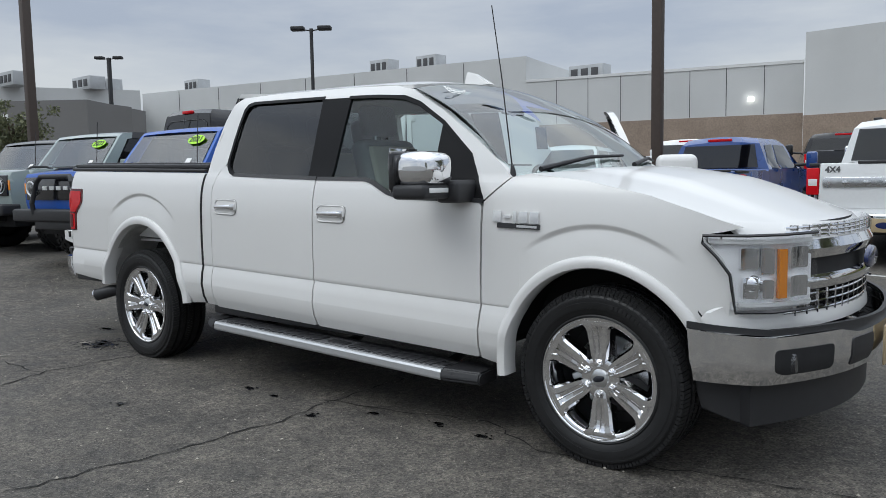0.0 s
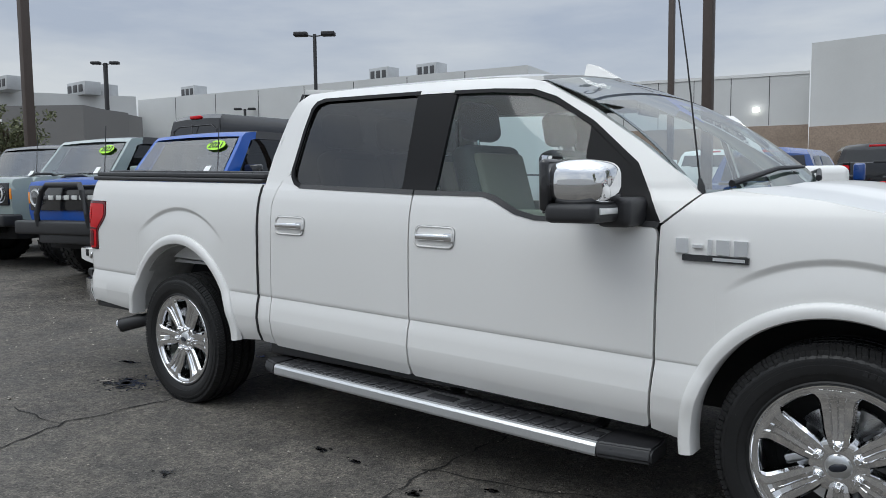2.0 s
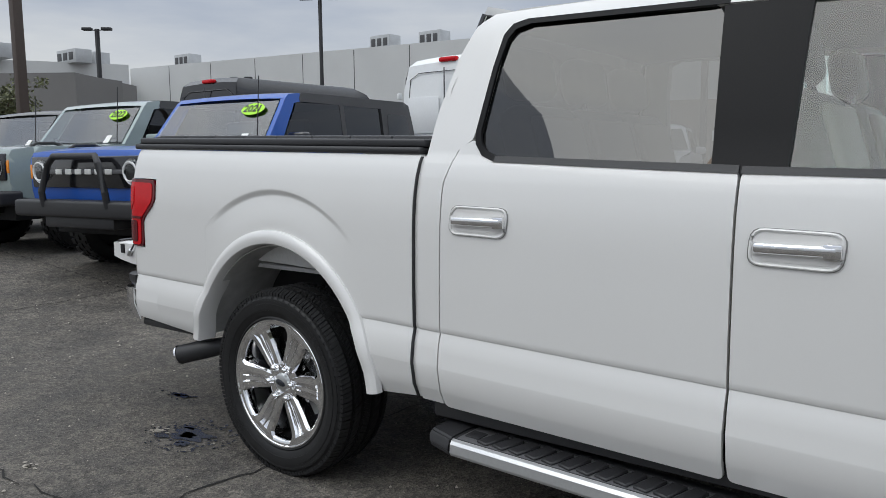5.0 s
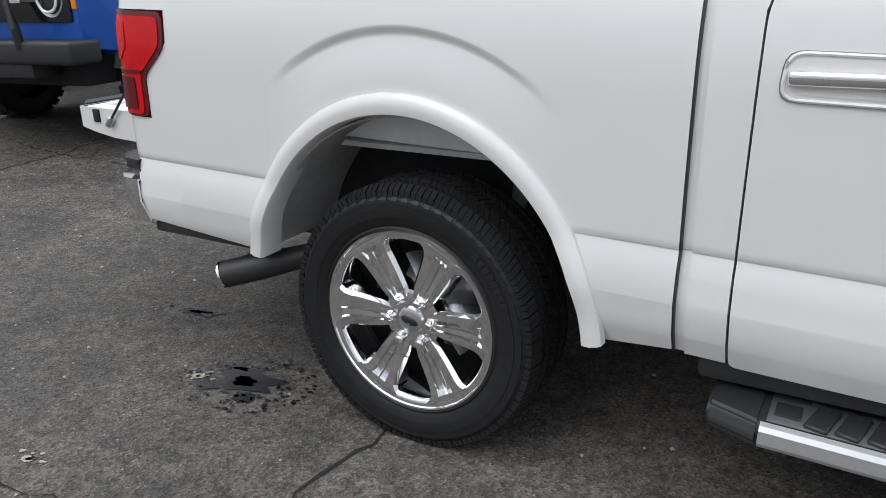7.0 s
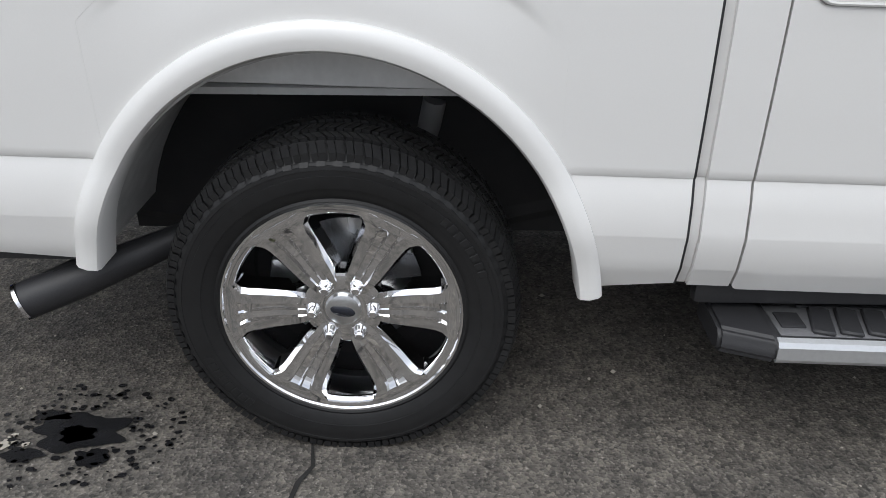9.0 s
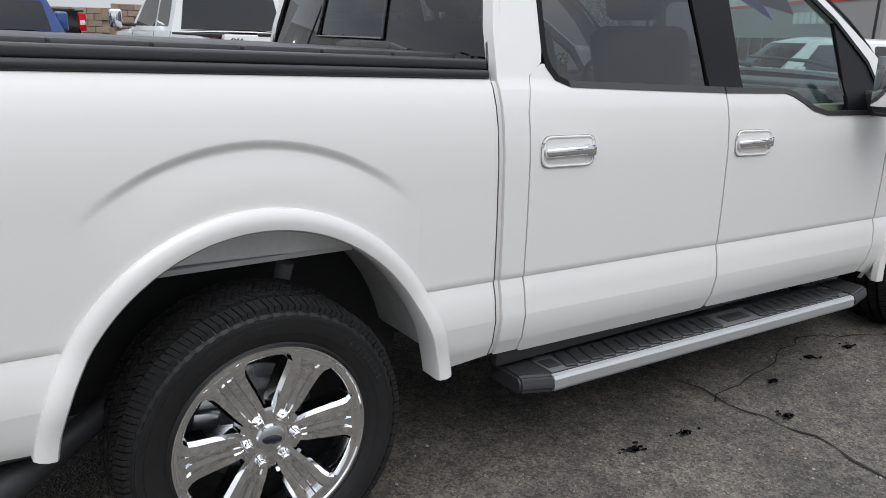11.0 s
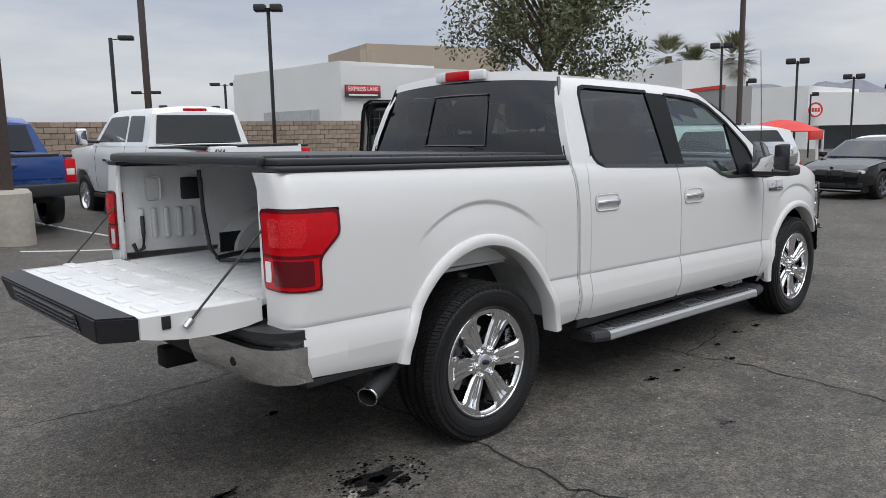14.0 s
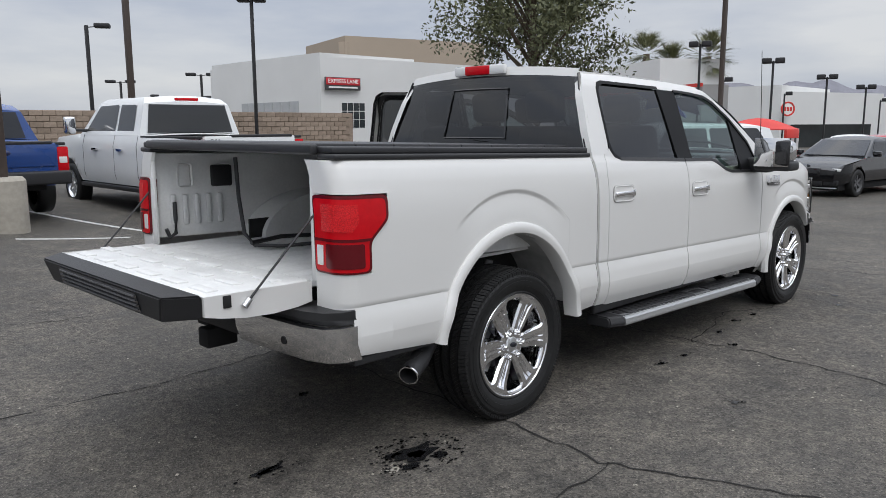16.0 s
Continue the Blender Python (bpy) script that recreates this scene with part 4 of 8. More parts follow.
def make_wheel():
    w = thing("wheel", "chrome six-spoke wheel with a black all-season tyre", "wheel")
    ty = part("tyre", tyre_mesh(), RUBBER, w, "black rubber tyre", angle=50)
    tagged(part("tread", tread_mesh(), RUBBER, ty, smooth=False), "siped black tread blocks", kind="stuff")
    for a in (15, 195):
        for k in range(8):
            o = part("sidewall_bar", box(-0.008, 0.008, -0.002, 0.002, -0.010, 0.010, 0.0015), RUBBER, ty, smooth=False)
            o.matrix_basis = pose(0, 0, 0, 0, a + k * 3.6, 0) @ Matrix.Translation((0, -0.1415, 0.338))
    rim = part("rim", lathe([(0.268, -0.105), (0.276, -0.118), (0.2785, -0.124), (0.2755, -0.1285), (0.271, -0.1275), (0.268, -0.123), (0.256, -0.1215), (0.250, -0.117), (0.246, -0.106), (0.243, -0.08), (0.238, -0.02), (0.232, 0.06), (0.250, 0.10)], 72), CHROME, w, "polished chrome rim")
    sp = rim_spoke()
    first = part("spoke", sp, CHROME, rim, angle=16)
    first.matrix_basis = pose(0, -0.078, 0, 0, 0, 0)
    for k in range(1, 6):
        share("spoke", first, rim, pose(0, -0.078, 0, 0, 60 * k, 0))
    part("hub", lathe([(0.0, -0.098), (0.04, -0.098), (0.074, -0.101), (0.092, -0.095), (0.096, -0.05)], 36), CHROME, rim)
    part("hub_cap", lathe([(0.0, -0.112), (0.030, -0.111), (0.039, -0.107), (0.042, -0.098)], 28), SATIN, rim, "grey centre cap")
    part("cap_oval", lathe([(0.0, -0.1135), (0.026, -0.1130), (0.029, -0.111)], 24), CAPOVAL, rim, "dark oval emblem").matrix_basis = pose(0, 0, 0, 0, -17, 0) @ Matrix.Diagonal((1, 1, 0.5, 1))
    nut = lathe([(0.0, -0.128), (0.008, -0.128), (0.0125, -0.123), (0.0145, -0.112), (0.018, -0.104), (0.019, -0.095)], 12)
    n0 = part("lug_nut", nut, CHROME, rim)
    for k in range(6):
        a = radians(60 * k)
        m = Matrix.Translation((0.070 * math.sin(a), 0, 0.070 * math.cos(a)))
        if k == 0:
            n0.matrix_basis = m
        else:
            share("lug_nut", n0, rim, m)
    part("brake_disc", lathe([(0.05, 0.02), (0.175, 0.02), (0.175, 0.045), (0.05, 0.045)], 40), SATIN, w, "bare steel brake disc")
    part("wheel_back", lathe([(0.0, 0.05), (0.235, 0.05)], 40), DARK, w)
    part("caliper", box(-0.05, 0.05, -0.01, 0.07, 0.11, 0.19, 0.01), SATIN, w).matrix_basis = pose(0, 0, 0, 0, 250, 0)
    return w


wheel0 = make_wheel()
wheel0.parent = truck
wheel0.matrix_basis = Matrix.Translation((0, -0.866, HUB)) @ pose(0, 0, 0, 0, 29, 0)
for x, y, rz, sp in ((WB, -0.862, 0, -2), (0, 0.866, 180, 10), (WB, 0.862, 180, 31)):
    copy_thing(wheel0, Matrix.Translation((x, y, HUB)) @ pose(0, 0, 0, 0, 0, rz) @ pose(0, 0, 0, 0, sp, 0))

# wheel wells and underbody
for cx, cz, r in ((0, HUB, 0.60), (WB, HUB, 0.565)):
    for s in (-1, 1):
        n = 24
        lin = bmesh.new()
        rows = []
        for i in range(n + 1):
            a = radians((14 if cx == 0 else 8) + (152 if cx == 0 else 160) * i / n)
            rows.append([lin.verts.new((cx + r * math.cos(a) * (0.93 if cx == 0 else 0.985), s * y, cz - 0.01 + r * math.sin(a))) for y in (0.955, 0.80, 0.62)])
        for p, q in zip(rows, rows[1:]):
            for k in range(2):
                lin.faces.new((p[k], p[k + 1], q[k + 1], q[k]))
        part("wheel_well", thicken(lin, 0.006), LINER if cx == 0 else DARK, truck, "grey wheel well liner" if cx == 0 else "")
        part("well_wall", box(cx - 0.6, cx + 0.6, s * 0.60, s * 0.615, 0.42, 0.98), DARK, truck, smooth=False)
part("chassis_rail", box(-1.0, 4.2, -0.55, -0.42, 0.42, 0.58, 0.01), DARK, truck)
part("chassis_rail", box(-1.0, 4.2, 0.42, 0.55, 0.42, 0.58, 0.01), DARK, truck)
part("floor_pan", box(0.80, 3.10, -0.93, 0.93, 0.44, 0.50, 0.01), DARK, truck)
part("engine_bay", box(3.2, 4.25, -0.58, 0.58, 0.36, 1.12, 0.02), DARK, truck)
part("rear_axle", tube([(0, -0.75, HUB), (0, -0.15, HUB), (0, 0.0, HUB), (0, 0.15, HUB), (0, 0.75, HUB)], [0.05, 0.055, 0.14, 0.055, 0.05], 14), DARK, truck)
part("fuel_tank", box(0.75, 2.4, 0.1, 0.7, 0.30, 0.46, 0.04), DARK, truck)
for s in (-1, 1):
    part("leaf_spring", tube([(-0.70, s * 0.60, 0.50), (-0.3, s * 0.60, 0.43), (0, s * 0.60, 0.41), (0.3, s * 0.60, 0.44), (0.75, s * 0.60, 0.55)], 0.03, 6), DARK, truck)
    part("shock_absorber", tube([(0.12, s * 0.55, 0.40), (0.20, s * 0.62, 0.78)], 0.03, 10), material("grey_shock", (0.2, 0.2, 0.2), 0.5), truck)
part("exhaust_pipe", tube([(0.1, -0.50, 0.50), (-0.25, -0.66, 0.51), (-0.45, -0.82, 0.475), (-0.62, -0.915, 0.432), (-0.735, -0.965, 0.400)], [0.035, 0.035, 0.036, 0.046, 0.046], 20, caps=False), BLACKP, truck, "dark exhaust pipe with a polished tip")
tipd = Vector((-0.14, -0.07, -0.05)).normalized()
tip0 = Vector((-0.730, -0.963, 0.402))
part("exhaust_tip", tube([tip0 + tipd * 0.008, tip0 + tipd * 0.016, tip0 + tipd * 0.0165], [0.0478, 0.0478, 0.043], 24, caps=False), CHROME, truck, "chrome exhaust tip")
part("exhaust_bore", tube([tip0 - tipd * 0.14, tip0 - tipd * 0.139, tip0 + tipd * 0.0155], [0.002, 0.040, 0.0428], 24, caps=False), DARK, truck)
# rocker
for s in (-1, 1):
    part("rocker_cover", box(0.80, 3.10, s * 0.90, s * 0.945, 0.40, 0.47, 0.015), BLACKP, truck)

# running board
def board(s):
    b = new("running_board")
    b.parent = truck
    b["label"] = "black running board with a bright edge strip"
    b.matrix_basis = Matrix.Translation((0.8, 0, 0.016)) @ pose(0, 0, 0, 0, 1.43, 0) @ Matrix.Translation((-0.8, 0, 0))
    part("board_body", box(0.93, 2.92, s * 0.85, s * 1.050, 0.310, 0.366, 0.018, 3), BLACKP, b)
    strip = quadmesh([(x, s * y, z) for x in (0.955, 2.848) for y, z in ((1.046, 0.316), (1.058, 0.312), (1.063, 0.322), (1.061, 0.352), (1.054, 0.363), (1.040, 0.367))],
                     [(k, k + 1, k + 7, k + 6) for k in range(5)] + [(0, 6, 11, 5), (0, 1, 2, 3, 4, 5), (6, 7, 8, 9, 10, 11)])
    part("edge_strip", strip, STRIP, b, "bright aluminium edge strip", angle=24)
    for x0, x1, tip in ((0.955, 0.835, 0.04), (2.848, 3.055, 0.05)):
        cap = quadmesh([(x, s * (y - (tip if x == x1 and y > 1 else 0)), z) for x in (x0, x1) for y, z in ((0.86, 0.305), (1.050, 0.305), (1.068, 0.320), (1.066, 0.352), (1.050, 0.370), (0.86, 0.374))],
                       [(k, (k + 1) % 6, (k + 1) % 6 + 6, k + 6) for k in range(6)] + [(0, 1, 2, 3, 4, 5), (6, 7, 8, 9, 10, 11)])
        bmesh.ops.bevel(cap, geom=list(cap.edges), offset=0.008, segments=2, affect="EDGES")
        part("end_cap", cap, BLACKP, b)
    part("tread_plate", box(0.965, 2.84, s * 0.900, s * 1.034, 0.366, 0.3695, 0.001), SATINDARK, b, "grey metal plate under the rubber treads")
    rib = part("tread_rib", box(-0.0245, 0.0245, -0.054, 0.054, 0, 0.012, 0.004, 1), BLACKP, b)
    xs = [x for x in np.arange(1.075, 2.76, 0.062) if not (1.93 < x < 2.15)]
    for i, x in enumerate(xs):
        m = pose(x, s * 0.978, 0.367, 0, 0, s * 14)
        if i == 0:
            rib.matrix_basis = m
        else:
            share("tread_rib", rib, b, m)
    part("rubber_pad", box(1.045, 2.785, s * 0.872, s * 0.916, 0.364, 0.374, 0.003), BLACKP, b)
    for x in (1.005, 2.04, 2.81):
        part("dark_inlay", box(x - 0.075 if x == 2.04 else x - 0.028, x + 0.075 if x == 2.04 else x + 0.028, s * 0.945, s * 1.005, 0.369, 0.374, 0.002), BLACKP, b)
    for x in (1.25, 2.0, 2.75):
        part("bracket", tube([(x, s * 0.55, 0.46), (x, s * 0.80, 0.36), (x, s * 0.95, 0.33)], 0.025, 8), DARK, b)
    return b


board(-1)
board(1)

# rear glass, cab back
def backlight(u, v, off=0.0):
    yy = 2 * u - 1
    x = 0.775 - 0.05 * (1 - yy * yy) + 0.115 * v ** 1.3
    y = (0.885 - 0.155 * v) * yy
    z = 1.33 + (1.845 + 0.035 * (1 - yy * yy) - 1.33) * v
    return Vector((x - off, y, rk(x, z)))


part("rear_window", surface(16, 8, backlight), PRIVACY, truck, "dark rear glass with a sliding centre pane", face=(-1, 0, 0.2))
for pts in (((0.34, 0.22), (0.66, 0.22), (0.66, 0.80), (0.34, 0.80), (0.34, 0.22)),):
    part("slider_frame", tube([backlight(u, v, 0.006) for (a, b), (c, d) in zip(pts, pts[1:]) for t in (0, 0.25, 0.5, 0.75) for u, v in [(a + (c - a) * t, b + (d - b) * t)]] + [backlight(0.34, 0.22, 0.006)], 0.006, 6), GLOSSBLACK, truck)
part("cab_back", surface(14, 8, lambda u, v: Vector((0.785 - 0.05 * (1 - (2 * u - 1) ** 2), 0.90 * (2 * u - 1), rk(0.8, 0.46 + 0.89 * v)))), PEARL, truck)
part("cab_back_rail", surface(16, 3, lambda u, v: (lambda p: Vector((p.x - 0.004, p.y, p.z)))(backlight(u, 0.955 + 0.10 * v))), PEARL, truck)
for s in (-1, 1):
    part("rear_glass_trim", tube([(lambda p: p)(backlight(0.5 + s * 0.5, v, 0.004)) for v in (0, 0.25, 0.5, 0.75, 1.0)], 0.010, 6), GLOSSBLACK, truck)
    part("cab_back_pillar", quadmesh([backlight(0.5 + s * 0.5, 0), backlight(0.5 + s * 0.5, 0.5), backlight(0.5 + s * 0.5, 1.0),
                                       (0.80, s * 0.915, rk(0.8, 1.34)), (0.825, s * 0.845, rk(0.8, 1.58)), (0.90, s * 0.735, rk(0.9, 1.835))],
                                      [(0, 1, 4, 3), (1, 2, 5, 4)]), PEARL, truck)
br = part("stop_lamp", box(-0.02, 0.02, -0.22, 0.22, -0.032, 0.032, 0.012), WHITELENS, truck, "high stop lamp, red centre with clear ends")
br.matrix_basis = Matrix.Translation((0.822, 0.01, 1.892))
o = part("stop_lens", box(-0.02, 0.022, -0.10, 0.12, -0.030, 0.030, 0.010), REDLENS, br)
o.matrix_basis = Matrix.Translation((-0.006, 0, 0))

def raked(bm):
    for v in bm.verts:
        v.co.z = rk(v.co.x, v.co.z)
    return bm


# bed: floor, inner sides, bulkhead, rails and cover
def corrugated(x0, x1, y0, y1, z, n, h=0.012):
    bm = bmesh.new()
    rows = []
    ys = np.linspace(y0, y1, n * 8 + 1)
    for x in (x0, x1):
        rows.append([bm.verts.new((x, y, z + h * max(-0.6, min(0.6, math.sin(2 * math.pi * n * (y - y0) / (y1 - y0))))) ) for y in ys])
    for k in range(len(ys) - 1):
        bm.faces.new((rows[0][k], rows[0][k + 1], rows[1][k + 1], rows[1][k]))
    return bm


part("bed_floor", thicken(corrugated(-1.10, 0.70, -0.80, 0.80, 0.858, 13), 0.02), BEDWHITE, truck, "ribbed white bed floor")
for s in (-1, 1):
    part("bed_inner_side", raked(box(-1.10, 0.72, s * 0.80, s * 0.83, 0.85, 1.34, 0.006)), BEDWHITE, truck)
    well = bmesh.new()
    n = 18
    rows = []
    for i in range(n + 1):
        a = radians(180 * i / n)
        rows.append([well.verts.new((0.52 * math.cos(a), s * y, 0.86 + 0.27 * math.sin(a))) for y in (0.80, 0.60, 0.56)])
    for p, q in zip(rows, rows[1:]):
        for k in range(2):
            well.faces.new((p[k], p[k + 1], q[k + 1], q[k]))
    well.faces.new([r[2] for r in rows])
    part("bed_wheel_arch", well, BEDWHITE, truck)
    for i in range(5):
        x = -1.00 + 0.075 * i
        part("bed_rib", raked(box(x, x + 0.035, s * 0.786, s * 0.802, 0.92, 1.10, 0.012, 3)), BEDWHITE, truck)
    for x0 in (-0.95, -0.70, 0.30):
        part("bed_rib", raked(box(x0, x0 + 0.09, s * 0.788, s * 0.802, 1.14, 1.28, 0.02, 3)), BEDWHITE, truck)
    part("cargo_box_plate", raked(box(-0.74, -0.60, s * 0.775, s * 0.80, 1.14, 1.27, 0.012)), BLACKP, truck, "black tie-down plate")
    part("bed_post", raked(box(-1.112, -1.09, s * 0.76, s * 0.83, 0.82, 1.33, 0.006)), BEDWHITE, truck)
    part("bed_rail", raked(box(-1.10, 0.74, s * 0.80, s * 0.930, 1.346, 1.372, 0.010, 3)), BLACKP, truck, "black bed rail cap")
    part("cover_rail", raked(box(-1.09, 0.745, s * 0.78, s * 0.905, 1.372, 1.402, 0.008, 3)), VINYL, truck)
    part("rear_skirt", box(-1.05, -0.56, s * 0.90, s * 0.968, 0.508, 0.545, 0.010), BLACKP, truck)
part("bed_bulkhead", raked(box(0.70, 0.73, -0.82, 0.82, 0.85, 1.34, 0.006)), BEDWHITE, truck)
cover = new("bed_cover")
cover.parent = truck
cover["label"] = "folding black vinyl bed cover"
for i in range(8):
    x0 = -1.10 + 0.227 * i
    part("cover_panel", raked(box(x0, x0 + 0.222, -0.79, 0.79, 1.376, 1.416, 0.010, 2)), VINYL, cover)
part("cover_tail_bar", raked(box(-1.125, -1.085, -0.80, 0.80, 1.365, 1.412, 0.012, 3)), VINYL, truck)

# open tailgate
gate = new("tailgate")
gate.parent = truck
gate["label"] = "open white tailgate with a black plastic top step"
GZ = 0.818
part("gate_panel", box(-1.625, -1.13, -0.760, 0.760, GZ, GZ + 0.06, 0.012, 3), BEDWHITE, gate)
shell = bmesh.new()
side = [(-1.125, 0.055), (-1.125, -0.035), (-1.20, -0.048), (-1.32, -0.056), (-1.45, -0.050), (-1.56, -0.034), (-1.63, -0.018), (-1.63, 0.062)]
ends = [[shell.verts.new((x, y, GZ + z)) for x, z in side] for y in (-0.776, 0.776)]
for k in range(len(side) - 1):
    shell.faces.new((ends[0][k], ends[0][k + 1], ends[1][k + 1], ends[1][k]))
shell.faces.new(ends[0])
shell.faces.new(ends[1])
part("gate_skin", shell, PEARL, gate, angle=30)
for i in range(6):
    for j in range(3):
        x = -1.58 + 0.15 * j
        y = -0.62 + 0.25 * i + (0.06 if j % 2 else 0)
        part("gate_pressing", box(x, x + 0.055, y - 0.08, y + 0.08, GZ + 0.056, GZ + 0.068, 0.006, 2), BEDWHITE, gate)
cap = quadmesh([(-1.628, -0.768, GZ + 0.068), (-1.628, 0.768, GZ + 0.068), (-1.628, 0.768, GZ - 0.028), (-1.628, -0.768, GZ - 0.028),
                (-1.755, -0.665, GZ + 0.062), (-1.755, 0.665, GZ + 0.062), (-1.728, 0.60, GZ - 0.052), (-1.728, -0.60, GZ - 0.052)],
               [(0, 1, 5, 4), (4, 5, 6, 7), (7, 6, 2, 3), (0, 4, 7, 3), (1, 2, 6, 5), (0, 3, 2, 1)])
bmesh.ops.bevel(cap, geom=list(cap.edges), offset=0.008, segments=2, affect="EDGES")
part("gate_step_cap", cap, BLACKP, gate, "black moulded plastic cap")
part("step_insert", quadmesh([(-1.755, -0.44, GZ + 0.046), (-1.755, 0.44, GZ + 0.046), (-1.736, 0.44, GZ - 0.036), (-1.736, -0.44, GZ - 0.036)], [(0, 1, 2, 3)]), GLOSSBLACK, gate, smooth=False)
for i in range(4):
    z = GZ + 0.034 - 0.02 * i
    part("step_rib", box(-1.760 + 0.0045 * i, -1.742 + 0.0045 * i, -0.42, 0.42, z - 0.003, z + 0.003), GREYTRIM, gate, smooth=False)
part("gate_latch", box(-1.55, -1.515, -0.783, -0.774, GZ + 0.005, GZ + 0.055, 0.003), DARK, gate)
for s in (-1, 1):
    part("gate_cable", tube([(-1.115, s * 0.805, 1.17), (-1.28, s * 0.790, 1.00), (-1.455, s * 0.786, 0.826)], 0.005, 6), BLACKP, truck, "tailgate support cable")
    part("cable_end", tube([(-1.435, s * 0.786, 0.846), (-1.462, s * 0.786, 0.818)], 0.014, 10), SATIN, truck)
# straps hanging in the bed
part("strap", tube([(-0.86, 0.28, 1.37), (-0.85, 0.28, 1.15), (-0.83, 0.27, 0.95), (-0.80, 0.22, 0.885), (-0.70, 0.10, 0.882), (-0.55, 0.02, 0.89), (-0.45, 0.12, 0.90), (-0.40, 0.02, 0.89)], 0.011, 6), BLACKP, truck, "black cargo strap hanging from the cover")
part("strap", tube([(-0.82, 0.22, 0.90), (-0.60, 0.26, 0.91), (-0.30, 0.20, 0.90), (-0.10, 0.10, 0.895), (0.0, -0.1, 0.89)], 0.013, 6), BLACKP, truck)
part("strap", tube([(-0.98, 0.785, 1.10), (-0.985, 0.77, 1.0), (-0.99, 0.765, 0.92), (-1.03, 0.76, 0.90), (-1.05, 0.76, 0.95)], 0.012, 6), BLACKP, truck)

# rear bumper
bump = new("rear_bumper")
bump.parent = truck
bump["label"] = "chrome rear bumper with a black step pad"
RB = [(-1.06, 1.005), (-1.14, 0.995), (-1.20, 0.95), (-1.235, 0.85), (-1.255, 0.5), (-1.255, 0.34)]
for s in (-1, 1):
    for name, z0, z1, mat, grow in (("bumper_face", 0.545, 0.70, CHROME, 0.0), ("bumper_pad", 0.702, 0.765, BLACKP, -0.012)):
        bm = bmesh.new()
        prev = None
        for x, y in RB:
            ring = [bm.verts.new((x - grow * (1 if x < -1.1 else 0), s * (y + grow), z)) for z in (z0, (z0 + z1) / 2, z1)]
            ring.append(bm.verts.new((max(x, -1.10) + 0.04, s * (y - 0.12), z1)))
            ring[0].co += Vector((0.03, -s * 0.012, 0))
            if prev:
                for k in range(3):
                    bm.faces.new((prev[k], prev[k + 1], ring[k + 1], ring[k]))
            prev = ring
        part(name, thicken(bm, 0.006), mat, bump)
    sen = part("park_sensor", lathe([(0.0, 0.0), (0.018, 0.0), (0.020, 0.006)], 16), DARK, bump)
    sen.matrix_basis = pose(-1.245, s * 0.72, 0.62, 0, 0, -90)
part("bumper_centre", box(-1.235, -1.10, -0.35, 0.35, 0.56, 0.70, 0.02), BLACKP, bump)
part("hitch_receiver", box(-1.25, -1.08, -0.05, 0.05, 0.44, 0.54, 0.012), DARK, bump)
part("hitch_tube", tube([(-1.0, -0.55, 0.50), (-1.0, 0.55, 0.50)], 0.04, 10), DARK, bump)

# front end: headlamps, grille, bumper
def front_x(y, back=0.0):
    return 4.52 - 0.30 * (abs(y) / 0.95) ** 2.2 - back


